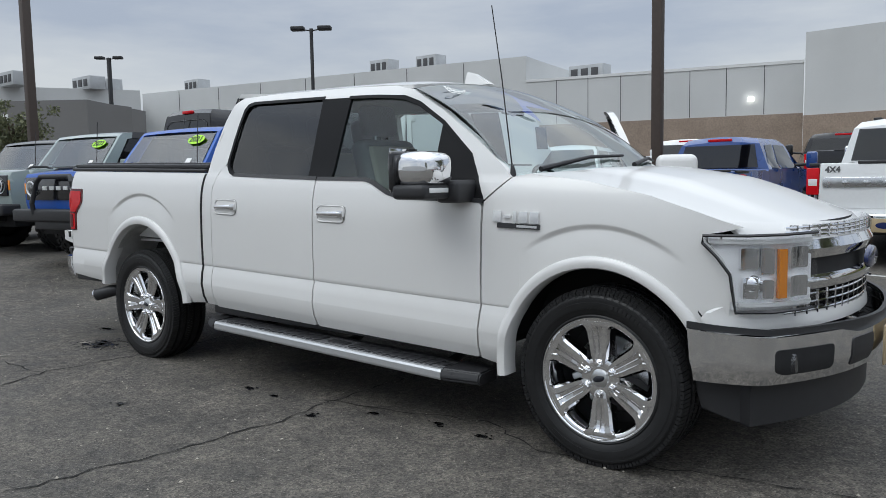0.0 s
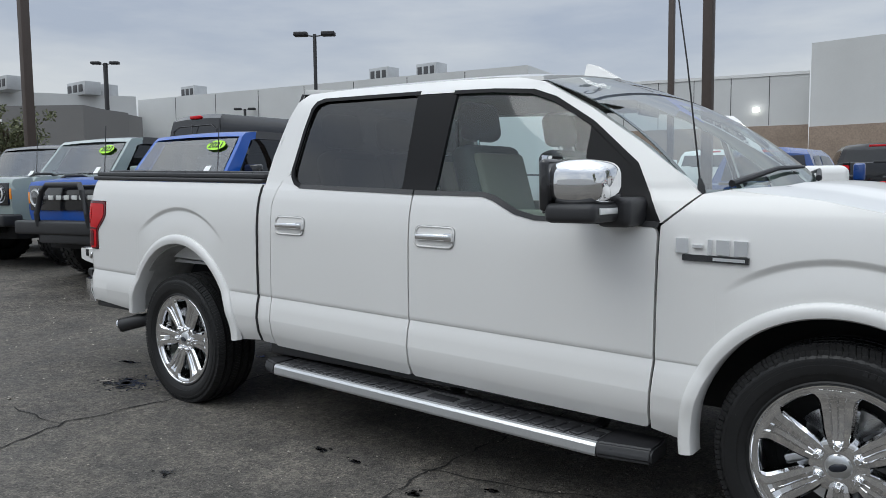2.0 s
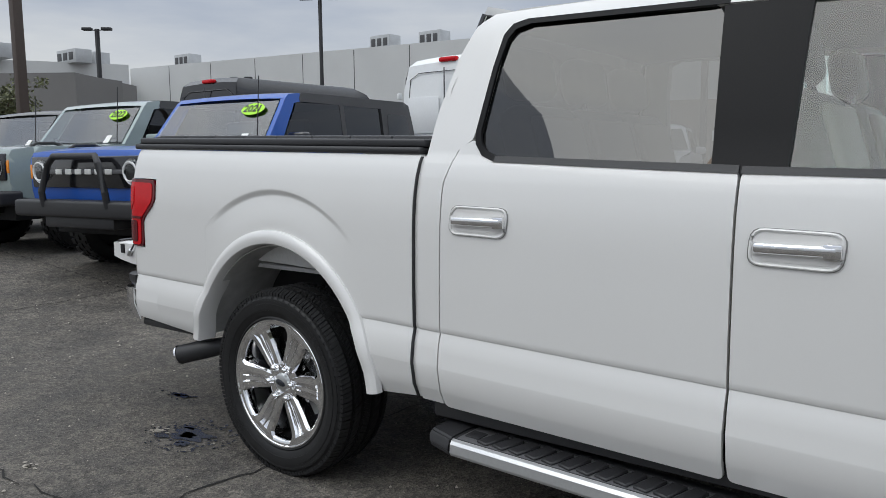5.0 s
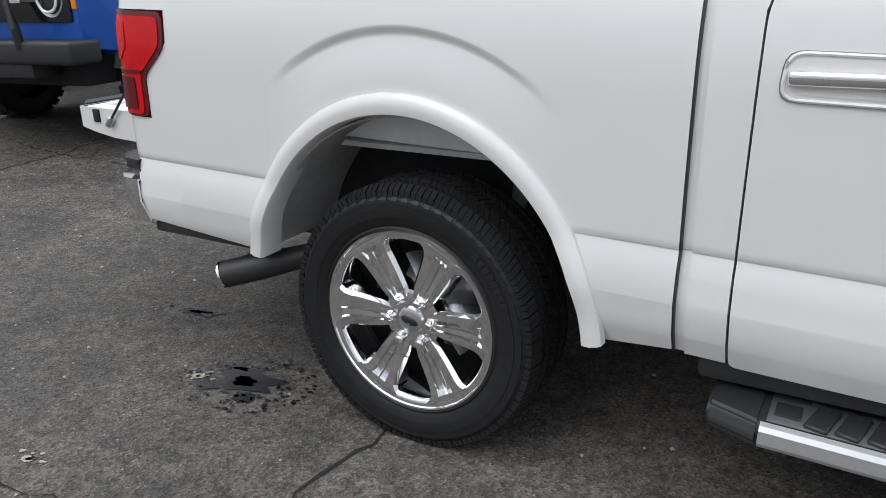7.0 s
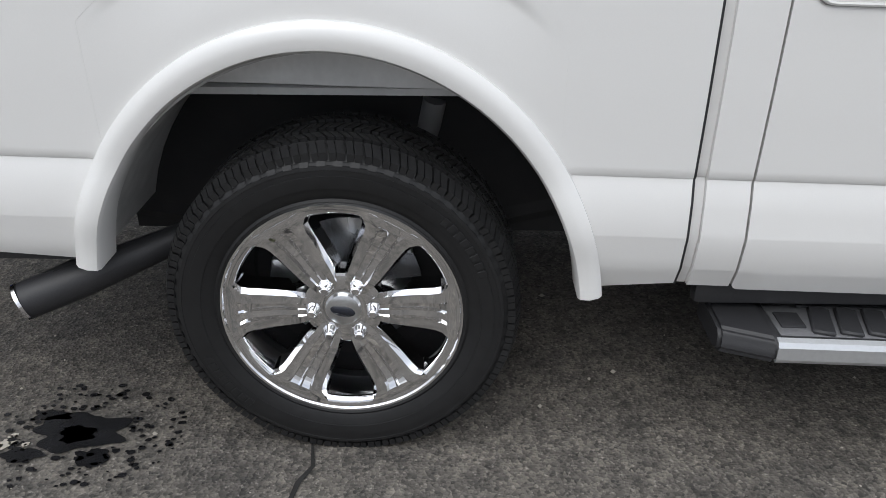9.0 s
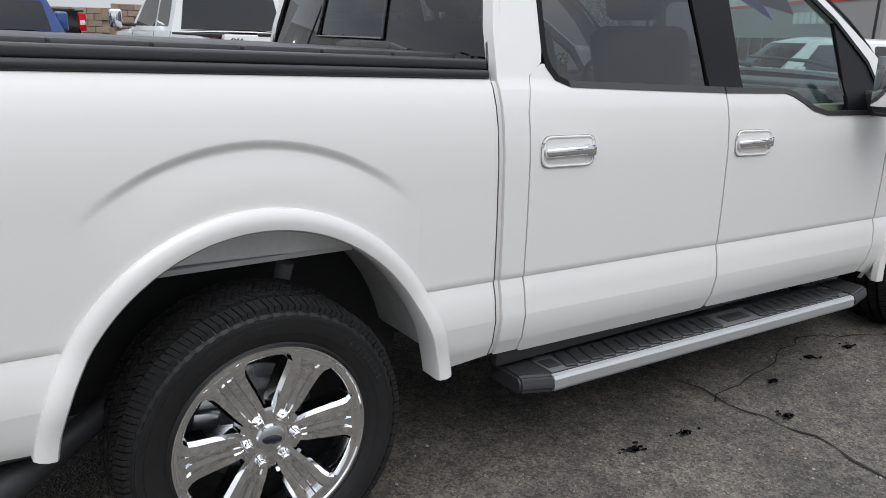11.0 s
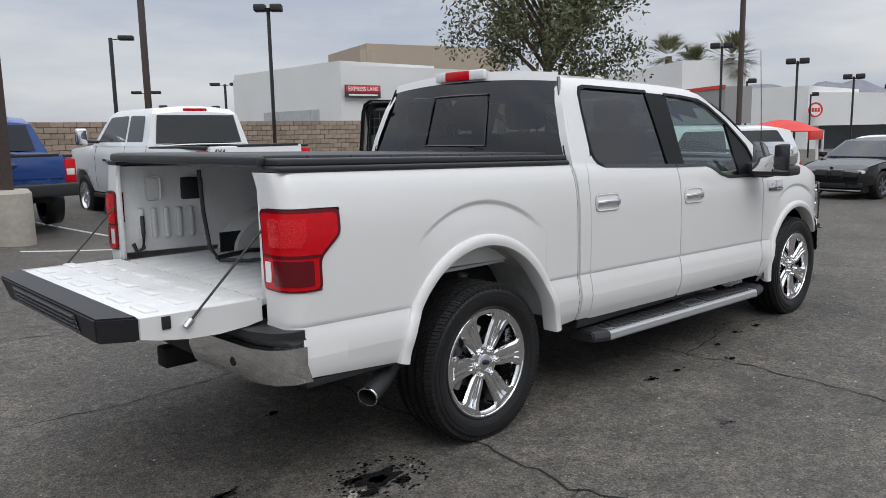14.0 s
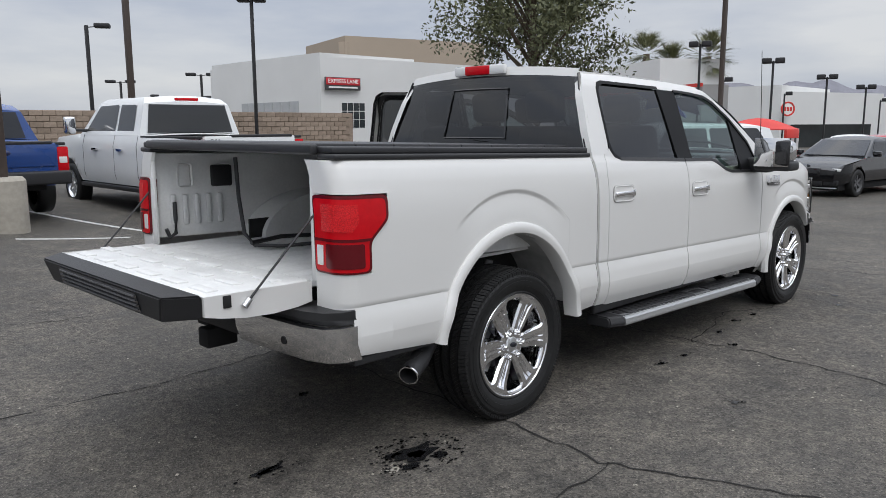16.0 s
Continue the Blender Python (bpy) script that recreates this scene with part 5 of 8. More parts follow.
for s in (-1, 1):
    hl = new("headlamp")
    hl.parent = truck
    hl["label"] = "clear headlamp with an amber marker"

    def lamp_place(off, s=s):
        def place(u, z, d):
            # u: 0 at the grille, runs outwards and back along the fender
            x = float(np.interp(u, [0, 0.3, 0.6, 0.85, 1.0, 1.17], [4.47, 4.43, 4.37, 4.29, 4.22, 4.12]))
            y = float(np.interp(u, [0, 0.3, 0.6, 0.85, 1.0, 1.17], [0.60, 0.73, 0.845, 0.92, 0.948, 0.968]))
            return Vector((x - d * 0.7 + off * 0.7, s * (y - d * 0.7 + off * 0.7), rk(x, z - 0.018 - 0.06 * (z - 0.85))))
        return place
    OUT = [(0.0, 0.85), (0.93, 0.845), (0.97, 1.0), (1.15, 1.13), (1.15, 1.155), (0.0, 1.165)]
    part("lamp_lens", panel(OUT, lamp_place(0.006), 0.1, 0.05, thick=0.0), LENSGLASS, hl, face=(1, s, 0))
    part("lamp_bowl", panel(OUT, lamp_place(-0.035), 0.06, 0.04, thick=0.0), LAMPBOWL, hl, "silver reflector")
    part("amber_marker", panel([(0.40, 0.895), (0.50, 0.895), (0.50, 1.105), (0.40, 1.105)], lamp_place(-0.012), 0.05, 0.05, thick=0.02), AMBER, hl, "amber marker lens")
    for z0, z1 in ((0.862, 0.880), (1.128, 1.148)):
        part("light_bar", panel([(0.04, z0), (0.90 if z0 < 1 else 1.10, z0), (0.90 if z0 < 1 else 1.10, z1), (0.04, z1)], lamp_place(-0.010), 0.06, 0.05, thick=0.02), WHITELENS, hl, "white light bar")
    for u0, u1, z0, z1 in ((0.56, 0.70, 1.00, 1.11), (0.72, 0.88, 1.02, 1.11), (0.56, 0.68, 0.895, 0.975), (0.72, 0.86, 0.895, 0.985), (0.10, 0.36, 1.02, 1.11), (0.10, 0.36, 0.895, 0.985)):
        part("reflector_cell", panel(rounded([(u0, z0), (u1, z0), (u1, z1), (u0, z1)], 0.015), lambda u, z, d, u0=u0, u1=u1: lamp_place(-0.012 - 0.02 * math.cos((u - (u0 + u1) / 2) / (u1 - u0) * math.pi))(u, z, d), 0.025, 0.03, thick=0.02), CHROME, hl, "chrome reflector")
    ring = [(0.0, 0.845), (0.3, 0.845), (0.6, 0.843), (0.93, 0.84), (0.955, 0.93), (0.975, 1.0), (1.06, 1.07), (1.155, 1.13), (1.155, 1.16), (0.85, 1.165), (0.5, 1.168), (0.0, 1.17)]
    part("lamp_bezel", tube([lamp_place(0.006)(u, z, 0) for u, z in ring], 0.007, 6), GLOSSBLACK, hl)
    for zc in (0.93, 1.06):
        o = part("lamp_projector", lathe([(0.0, -0.03), (0.03, -0.025), (0.045, 0.0), (0.05, 0.04)], 20), LENSGLASS if zc > 1 else CHROME, hl)
        o.matrix_basis = Matrix.Translation((4.30, s * 0.84, rk(4.3, zc))) @ pose(0, 0, 0, 0, 0, 90)
    # chrome c-shaped grille end
    for z0, z1 in ((1.020, 1.098), (0.890, 0.950)):
        part("grille_bar", panel([(-0.66, z0), (0.07, z0), (0.07, z1), (-0.66, z1)], lambda u, z, d, s=s: (lambda y: Vector((front_x(y) + 0.035 - d - 0.02 * abs(z - (z0 + z1) / 2) / 0.04, s * y, rk(4.5, z))))(0.66 + u), 0.08, 0.02, thick=0.04), CHROME, truck, "chrome grille bar")
    part("grille_bar_end", panel([(0.36, 0.890), (0.44, 0.890), (0.44, 1.098), (0.36, 1.098)], lambda u, z, d, s=s: (lambda y: Vector((front_x(y) + 0.03 - d, s * y, rk(4.5, z))))(0.475 + u * 0.6), 0.04, 0.05, thick=0.04), CHROME, truck)
    part("grille_slot", panel([(-0.66, 0.950), (0.03, 0.950), (0.03, 1.020), (-0.66, 1.020)], lambda u, z, d, s=s: (lambda y: Vector((front_x(y) + 0.004 - d, s * y, rk(4.5, z))))(0.66 + u), 0.08, 0.04, thick=0.01), DARK, truck)
    # meshes of bars above and below
    for z0, z1 in ((1.105, 1.160), (0.785, 0.885)):
        for k in range(9):
            y = 0.06 + 0.072 * k
            x = front_x(y)
            part("grille_fin", box(x - 0.02, x + 0.012, s * (y - 0.004), s * (y + 0.004), rk(4.5, z0), rk(4.5, z1)), CHROME, truck, smooth=False)
        for k in range(3):
            z = z0 + (z1 - z0) * (k + 0.5) / 3
            part("grille_rod", tube([(front_x(y) + 0.006, s * y, rk(4.5, z)) for y in np.linspace(0.0, 0.70, 8)], 0.006, 6), CHROME, truck)
    part("grille_back", panel([(0.0, 0.77), (0.72, 0.77), (0.72, 1.165), (0.0, 1.165)], lambda u, z, d, s=s: Vector((front_x(u) - 0.06, s * u, rk(4.5, z))), 0.08, 0.1, thick=0), DARK, truck)
    # front lower panel (white) under the lamps
    part("front_valance", panel([(0.0, 0.735), (1.0, 0.735), (1.02, 0.80), (0.93, 0.845), (0.70, 0.845), (0.60, 0.80), (0.0, 0.785)], lambda u, z, d, s=s: (lambda y: Vector((front_x(min(y, 0.95)) - 0.01 + 0.03 * smooth01(0.84, 0.75, z) - d - max(0, u - 0.9) * 0.6, s * y, rk(4.5, z))))(min(u, 0.975)), 0.08, 0.03, thick=0.02), PEARL, truck)

    def bumper_place(off, s=s):
        def place(u, z, d):
            t = min(u, 0.93)
            x = 4.64 - 0.26 * (t / 0.93) ** 2.3
            y = u if u <= 0.93 else 0.93 + 0.075 * math.sin(min(1, (u - 0.93) / 0.30) * math.pi / 2)
            if u > 0.93:
                x = 4.38 - (u - 0.93) * 0.86
            tuck = 0.035 * smooth01(0.62, 0.50, z)
            return Vector((x - tuck - d + off, s * (y - tuck * 0.5 + (off if u > 0.9 else 0)), rk(4.4, z)))
        return place
    BUMP = [(0.0, 0.52), (1.18, 0.545), (1.22, 0.62), (1.235, 0.755), (0.9, 0.735), (0.55, 0.73), (0.40, 0.70), (0.0, 0.70)]
    part("front_bumper_face", panel(BUMP, bumper_place(0), 0.06, 0.03, thick=0.03), CHROME, truck, "chrome front bumper")
    part("fog_recess", panel(rounded([(0.60, 0.575), (0.86, 0.58), (0.90, 0.60), (0.90, 0.685), (0.60, 0.68)], 0.02), bumper_place(0.004), 0.06, 0.03, thick=0.01), DARK, truck)
    fog = part("fog_lamp", lathe([(0.0, -0.01), (0.035, -0.005), (0.04, 0.01)], 20), LENSGLASS, truck)
    fog.matrix_basis = Matrix.Translation((4.46, s * 0.84, rk(4.4, 0.63))) @ pose(0, 0, 0, 0, 0, 90)
    part("bumper_strip", panel([(0.0, 0.70), (0.42, 0.70), (0.55, 0.73), (0.9, 0.74), (1.24, 0.755), (1.24, 0.785), (0.9, 0.765), (0.5, 0.755), (0.0, 0.735)], bumper_place(-0.012), 0.06, 0.03, thick=0.02), BLACKP, truck)
    part("tow_recess", panel(rounded([(0.24, 0.56), (0.46, 0.56), (0.46, 0.68), (0.24, 0.68)], 0.02), bumper_place(0.004), 0.06, 0.03, thick=0.01), BLACKP, truck)
    part("air_dam", panel([(0.0, 0.34), (0.95, 0.36), (1.10, 0.41), (1.14, 0.545), (0.0, 0.52)], bumper_place(-0.06), 0.06, 0.04, thick=0.02), BLACKP, truck)
em = part("grille_emblem", lathe([(0.0, 0.02), (0.085, 0.018), (0.095, 0.012), (0.10, 0.0)], 32), NAVY, truck, "dark oval emblem")
em.matrix_basis = Matrix.Translation((4.565, 0, rk(4.5, 0.985))) @ pose(0, 0, 0, 0, 0, -90) @ Matrix.Diagonal((1.25, 1, 0.52, 1))
part("front_plate", box(4.655, 4.665, -0.15, 0.15, 0.42, 0.60, 0.004), GOLD, truck, "dealer plate with a blue oval")
pl = part("plate_oval", lathe([(0.0, 0.004), (0.07, 0.003), (0.072, 0.0)], 24), NAVY, truck)
pl.matrix_basis = Matrix.Translation((4.665, 0, 0.52)) @ pose(0, 0, 0, 0, 0, -90) @ Matrix.Diagonal((1.3, 1, 0.6, 1))

# interior
def seat(x, y, w=0.52):
    o = new("seat")
    o.parent = truck
    o["label"] = "grey and tan leather seat with a headrest"
    part("cushion", box(x - 0.05, x + 0.48, y - w / 2, y + w / 2, 0.86, 1.02, 0.05, 4), LEATHER, o)
    bk = part("backrest", box(-0.08, 0.06, -w / 2 + 0.01, w / 2 - 0.01, 0.0, 0.62, 0.06, 4), SEATGREY, o)
    part("back_panel", box(0.03, 0.085, -w / 2 + 0.05, w / 2 - 0.05, 0.04, 0.56, 0.025, 3), LEATHER, bk, "tan leather front of the backrest")
    bk.matrix_basis = pose(x, y, 0.93, 0, -16, 0)
    hr = part("headrest", box(-0.055, 0.055, -0.14, 0.14, 0.0, 0.20, 0.05, 4), SEATGREY, o)
    hr.matrix_basis = pose(x - 0.19, y, 1.55, 0, -10, 0)
    part("headrest_post", tube([(x - 0.165, y - 0.06, 1.48), (x - 0.18, y - 0.06, 1.58)], 0.008, 6), SATIN, o)


seat(2.08, -0.42)
seat(2.08, 0.42)
for y in (-0.46, 0.0, 0.46):
    seat(1.12, y, 0.46)
part("dashboard", box(2.72, 3.15, -0.84, 0.84, 0.98, 1.27, 0.06, 4), GREYTRIM, truck)
part("dash_top", box(2.80, 3.28, -0.82, 0.82, 1.245, 1.29, 0.02, 3), GREYTRIM, truck)
st = part("steering_wheel", lathe([(0.165 + 0.016 * math.cos(t), 0.016 * math.sin(t)) for t in [2 * math.pi * k / 10 for k in range(10)]], 36, closed=True), GREYTRIM, truck)
st.matrix_basis = pose(2.62, 0.42, 1.20, 0, 0, 90) @ pose(0, 0, 0, -25, 0, 0)
part("steering_hub", box(2.60, 2.66, 0.36, 0.48, 1.15, 1.25, 0.02), GREYTRIM, truck)
part("console", box(2.0, 2.75, -0.12, 0.12, 0.80, 1.06, 0.03), GREYTRIM, truck)
part("headliner", surface(8, 8, lambda u, v: roof(u, v) - Vector((0, 0, 0.045))), LIGHTTRIM, truck)
part("cabin_floor", box(0.85, 3.0, -0.88, 0.88, 0.50, 0.58, 0.01), GREYTRIM, truck)
for s in (-1, 1):
    part("door_card", box(0.95, 3.0 if s < 0 else 1.83, s * 0.86, s * 0.90, 0.55, 1.22, 0.02), LEATHER, truck, "tan door trim")
part("interior_mirror", box(2.60, 2.62, -0.12, 0.12, 1.66, 1.73, 0.01), GREYTRIM, truck)

# left front door standing open
od = new("open_door")
od.parent = truck
od["label"] = "left front door standing open"
od.matrix_basis = Matrix.Translation((3.07, 0.97, 0)) @ pose(0, 0, 0, 0, 0, -62) @ Matrix.Translation((-3.07, -0.97, 0))
part("door_skin", panel(FRONT_DOOR, side_place(1), 0.1, 0.08, ROWS_Z, thick=0.09), PEARL, od)
part("door_trim", box(1.90, 3.02, 0.87, 0.89, 0.50, 1.24, 0.02), LEATHER, od)
part("door_glass", panel(GLASS_F, side_place(1, -0.012), 0.08, 0.08, thick=0), GLASS, od, face=(0, 1, 0.2))
part("door_window_frame", panel([(1.90, 1.30), (1.93, 1.30), (1.96, 1.75), (2.0, 1.78), (2.2, 1.775), (2.4, 1.757), (2.52, 1.715), (2.72, 1.60), (2.93, 1.43), (3.05, 1.235), (3.08, 1.24), (2.96, 1.47), (2.74, 1.645), (2.54, 1.76), (2.41, 1.80), (2.2, 1.818), (1.97, 1.822), (1.925, 1.79)], side_place(1, 0.003), 0.05, 0.04, thick=0.05), PEARL, od)
part("door_seal", panel([(1.93, 1.30), (1.95, 1.30), (1.98, 1.74), (2.01, 1.765), (2.2, 1.76), (2.4, 1.742), (2.52, 1.70), (2.72, 1.585), (2.93, 1.415), (3.05, 1.225), (3.05, 1.235), (2.93, 1.43), (2.72, 1.60), (2.52, 1.715), (2.4, 1.757), (2.2, 1.775), (2.0, 1.78), (1.96, 1.75)], side_place(1, -0.02), 0.05, 0.04, thick=0.03), BLACKP, od)
om = part("door_mirror_cap", box(-0.06, 0.06, -0.14, 0.14, -0.12, 0.12, 0.05, 4), PEARL, od)
om.matrix_basis = Matrix.Translation((2.90, 1.17, 1.30))
omf = part("door_mirror_arm", box(-0.05, 0.06, -0.12, 0.12, -0.04, 0.04, 0.02), BLACKP, od)
omf.matrix_basis = Matrix.Translation((2.92, 1.02, 1.22))

# left rear door standing open too
rd = new("open_rear_door")
rd.parent = truck
rd["label"] = "left rear door standing open with black seals"
rd.matrix_basis = Matrix.Translation((1.85, 0.97, 0)) @ pose(0, 0, 0, 0, 0, -63) @ Matrix.Translation((-1.85, -0.97, 0))
part("door_skin", panel(REAR_DOOR, side_place(1), 0.1, 0.08, ROWS_Z, thick=0.09), PEARL, rd)
part("door_trim", box(0.92, 1.80, 0.87, 0.89, 0.50, 1.28, 0.02), LEATHER, rd)
part("door_glass", panel(GLASS_R, side_place(1, -0.012), 0.1, 0.1, thick=0), PRIVACY, rd, face=(0, 1, 0.2))
OUTER = [(0.90, 1.35), (1.00, 1.72), (1.035, 1.785), (1.09, 1.815), (1.78, 1.82), (1.82, 1.32)]
INNER = [(0.965, 1.37), (1.055, 1.71), (1.085, 1.755), (1.13, 1.77), (1.72, 1.772), (1.75, 1.33)]
for nm, o, i, off, mt in (("door_window_frame", OUTER, INNER, 0.003, PEARL),
                          ("door_seal", [(x + (1.36 - x) * -0.03, z + (z - 1.5) * 0.02) for x, z in OUTER], [(x + (1.36 - x) * 0.03, z) for x, z in OUTER], -0.035, BLACKP),
                          ("window_seal", [(x + (1.36 - x) * -0.02, z + 0.004) for x, z in INNER], [(x + (1.36 - x) * 0.04, z - 0.012) for x, z in INNER], -0.03, BLACKP)):
    part(nm, panel(o + i[::-1], side_place(1, off), 0.06, 0.06, thick=0.04 if mt is PEARL else 0.02), mt, rd)

# ---- other vehicles ----
def road_wheel(r, w, paint, parent, m, blocks=0):
    o = new("wheel")
    o.parent = parent
    o.matrix_basis = m
    ty = part("tyre", lathe([(r * 0.62, -w / 2 + 0.02), (r * 0.80, -w / 2), (r * 0.95, -w / 2 + 0.015), (r, -w / 2 + 0.04), (r, w / 2 - 0.04), (r * 0.95, w / 2 - 0.015), (r * 0.8, w / 2), (r * 0.62, w / 2 - 0.02)], 32), RUBBER, o)
    if blocks:
        bm = bmesh.new()
        for i in range(blocks):
            a = 2 * math.pi * i / blocks
            for y0 in (-w / 2 + 0.01, -0.05, 0.03, w / 2 - 0.07):
                b = a + (math.pi / blocks if y0 in (-0.05, w / 2 - 0.07) else 0)
                vs = [bm.verts.new((rr * math.cos(b + da), yy, rr * math.sin(b + da))) for yy in (y0, y0 + 0.055) for rr in (r - 0.005, r + 0.012) for da in (0, math.pi / blocks * 1.25)]
                for f in ((0, 1, 3, 2), (4, 6, 7, 5), (2, 3, 7, 6), (0, 2, 6, 4), (1, 5, 7, 3)):
                    bm.faces.new([vs[k] for k in f])
        part("tread", bm, RUBBER, ty, smooth=False)
    rim = part("rim", lathe([(r * 0.64, -w / 2 + 0.015), (r * 0.66, -w / 2 + 0.005), (r * 0.60, -w / 2 + 0.03), (r * 0.56, 0.0), (0.0, 0.02)], 28), paint, o)
    sp = part("spoke", box(-0.03, 0.03, -0.015, 0.02, 0.04, r * 0.60, 0.008), paint, rim)
    sp.matrix_basis = Matrix.Translation((0, -w / 2 + 0.05, 0))
    for k in range(1, 6):
        share("spoke", sp, rim, Matrix.Translation((0, -w / 2 + 0.05, 0)) @ pose(0, 0, 0, 0, 60 * k, 0))
    part("hub", lathe([(0.0, -w / 2 + 0.03), (0.05, -w / 2 + 0.03), (0.06, -w / 2 + 0.07)], 16), paint, rim)
    return o


def shell_body(outline, place, crown=0.0, cell=0.10, skip=lambda a, b: False):
    """Both flanks of a body from one side outline, joined across by its top, front and back."""
    bm = bmesh.new()
    for s in (-1, 1):
        part_bm = panel(outline, place(s), cell, cell, thick=0)
        me = bpy.data.meshes.new("tmp")
        part_bm.to_mesh(me)
        part_bm.free()
        bm.from_mesh(me)
        bpy.data.meshes.remove(me)
    L, R = place(1), place(-1)
    n = 6
    pts = []
    k = len(outline)
    for i in range(k):
        a, b = outline[i], outline[(i + 1) % k]
        if skip(a, b):
            continue
        rows = []
        for p in (a, b):
            l, r = L(p[0], p[1], 0), R(p[0], p[1], 0)
            row = []
            for j in range(n + 1):
                t = j / n
                q = r.lerp(l, t)
                q.z += crown * (1 - (2 * t - 1) ** 2)
                row.append(bm.verts.new(q))
            rows.append(row)
        for j in range(n):
            bm.faces.new((rows[0][j], rows[0][j + 1], rows[1][j + 1], rows[1][j]))
    bmesh.ops.remove_doubles(bm, verts=bm.verts, dist=0.002)
    return bm


def flank(hw, zs, dys, x_front, x_back, round_len=0.5, round_in=0.10):
    def make(s, off=0.0):
        def place(x, z, d):
            y = hw - float(np.interp(z, zs, dys)) + off - d
            t = max(0.0, (x - (x_front - round_len)) / round_len, ((x_back + round_len) - x) / round_len)
            y -= round_in * min(1.0, t) ** 2.5
            return Vector((x, s * y, z))
        return place
    return make


def pane(p0, p1, y0, y1, bow=0.0, off=(0.006, 0, 0.006)):
    """A pane across the body between two (x, z) points, y0 and y1 its half widths at each."""
    return surface(4, 10, lambda u, v: Vector((p0[0] + (p1[0] - p0[0]) * u + bow * (1 - (2 * v - 1) ** 2) + off[0], (y0 + (y1 - y0) * u) * (2 * v - 1), p0[1] + (p1[1] - p0[1]) * u + off[2])))


def slab(p, q, s, place, mat, name, parent, off=0.006, label=""):
    (x0, z0), (x1, z1) = p, q
    return part(name, panel([(x0, z0), (x1, z0), (x1, z1), (x0, z1)], place(s, off), 0.1, 0.1, thick=0.012), mat, parent, label)


def rough_offroader(label, paint, roof_mat, m, tag="", bull_bar=False, plate=False):
    """A boxy four-door off-roader; its origin is on the ground under the front axle."""
    v = thing("off_road_suv", label, "suv", "parked off-roaders", m=m)
    r = 0.40
    out = ([(0.80, 0.66), (0.83, 0.80), (0.83, 1.10), (0.79, 1.17), (0.55, 1.205), (-0.55, 1.235), (-0.62, 1.25), (-3.70, 1.26), (-3.74, 1.20), (-3.74, 0.62), (-3.52, 0.58)]
           + arc_points(-2.95, 0.42, 0.50, 18, 162, 10)[::-1] + [(-2.42, 0.52), (-0.53, 0.52)]
           + arc_points(0, 0.42, 0.50, 18, 162, 10)[::-1] + [(0.52, 0.62)])
    pl = flank(0.93, [0.5, 0.9, 1.15, 1.25, 1.6, 1.82], [0.03, 0.0, 0.01, 0.035, 0.075, 0.11], 0.83, -3.74, 0.5, 0.06)
    part("body", shell_body(out, pl, 0.02), paint, v)
    cab = [(-0.63, 1.24), (-1.02, 1.74), (-1.08, 1.79), (-1.30, 1.815), (-3.45, 1.83), (-3.58, 1.80), (-3.72, 1.25)]
    roof = [(-1.26, 1.76), (-1.30, 1.822), (-3.45, 1.838), (-3.60, 1.80), (-3.74, 1.25), (-2.86, 1.25), (-2.86, 1.72), (-1.26, 1.72)]
    front = [(-0.63, 1.24), (-1.02, 1.74), (-1.08, 1.79), (-1.26, 1.815), (-1.26, 1.72), (-1.16, 1.70), (-0.86, 1.24)]
    part("roof", shell_body(roof, lambda s, off=0.0: pl(s, 0.004), 0.02), roof_mat, v, "moulded hard top")
    part("windscreen_frame", shell_body([(-1.02, 1.74), (-1.08, 1.79), (-1.28, 1.815), (-1.28, 1.75)], pl, 0.02), paint, v)
    for s in (-1, 1):
        part("pillar", panel(front, pl(s, 0.002), 0.08, 0.08, thick=0.06), paint, v)
        part("front_side_window", panel([(-0.90, 1.26), (-1.20, 1.71), (-1.98, 1.72), (-1.98, 1.26)], pl(s, 0.0), 0.2, 0.2, thick=0), PRIVACY, v, face=(0, s, 0))
        part("rear_side_window", panel([(-2.06, 1.26), (-2.06, 1.72), (-2.80, 1.72), (-2.80, 1.26)], pl(s, 0.0), 0.2, 0.2, thick=0), PRIVACY, v, face=(0, s, 0))
        part("pillar", panel([(-1.98, 1.25), (-1.98, 1.73), (-2.06, 1.73), (-2.06, 1.25)], pl(s, 0.004), 0.2, 0.2, thick=0.03), GREYROOF, v)
        part("quarter_window", panel(rounded([(-2.98, 1.33), (-2.98, 1.66), (-3.45, 1.66), (-3.54, 1.33)], 0.05), pl(s, 0.010), 0.2, 0.2, thick=0), PRIVACY, v, face=(0, s, 0))
        part("wheel_flare", panel(arc_points(0, 0.42, 0.60, 8, 172, 16) + arc_points(0, 0.42, 0.50, 172, 8, 16), pl(s, 0.06), 0.1, 0.1, thick=0.08), GREYROOF, v)
        part("wheel_flare", panel(arc_points(-2.95, 0.42, 0.60, 8, 172, 16) + arc_points(-2.95, 0.42, 0.50, 172, 8, 16), pl(s, 0.06), 0.1, 0.1, thick=0.08), GREYROOF, v)
        mi = part("door_mirror", box(-0.06, 0.06, -0.12, 0.12, -0.075, 0.075, 0.03, 3), paint if not bull_bar else GLOSSBLACK, v)
        mi.matrix_basis = Matrix.Translation((-0.98, s * 1.05, 1.30))
        part("fender_grip", tube([(0.50, s * 0.74, 1.20), (0.42, s * 0.74, 1.245), (0.20, s * 0.74, 1.25), (0.10, s * 0.74, 1.215)], 0.018, 8), BLACKP, v)
        for x in (0.0, -2.95):
            road_wheel(r, 0.28, BLACKP, v, Matrix.Translation((x, s * 0.82, r)) @ pose(0, 0, 0, 0, 0, 0 if s < 0 else 180), 26)
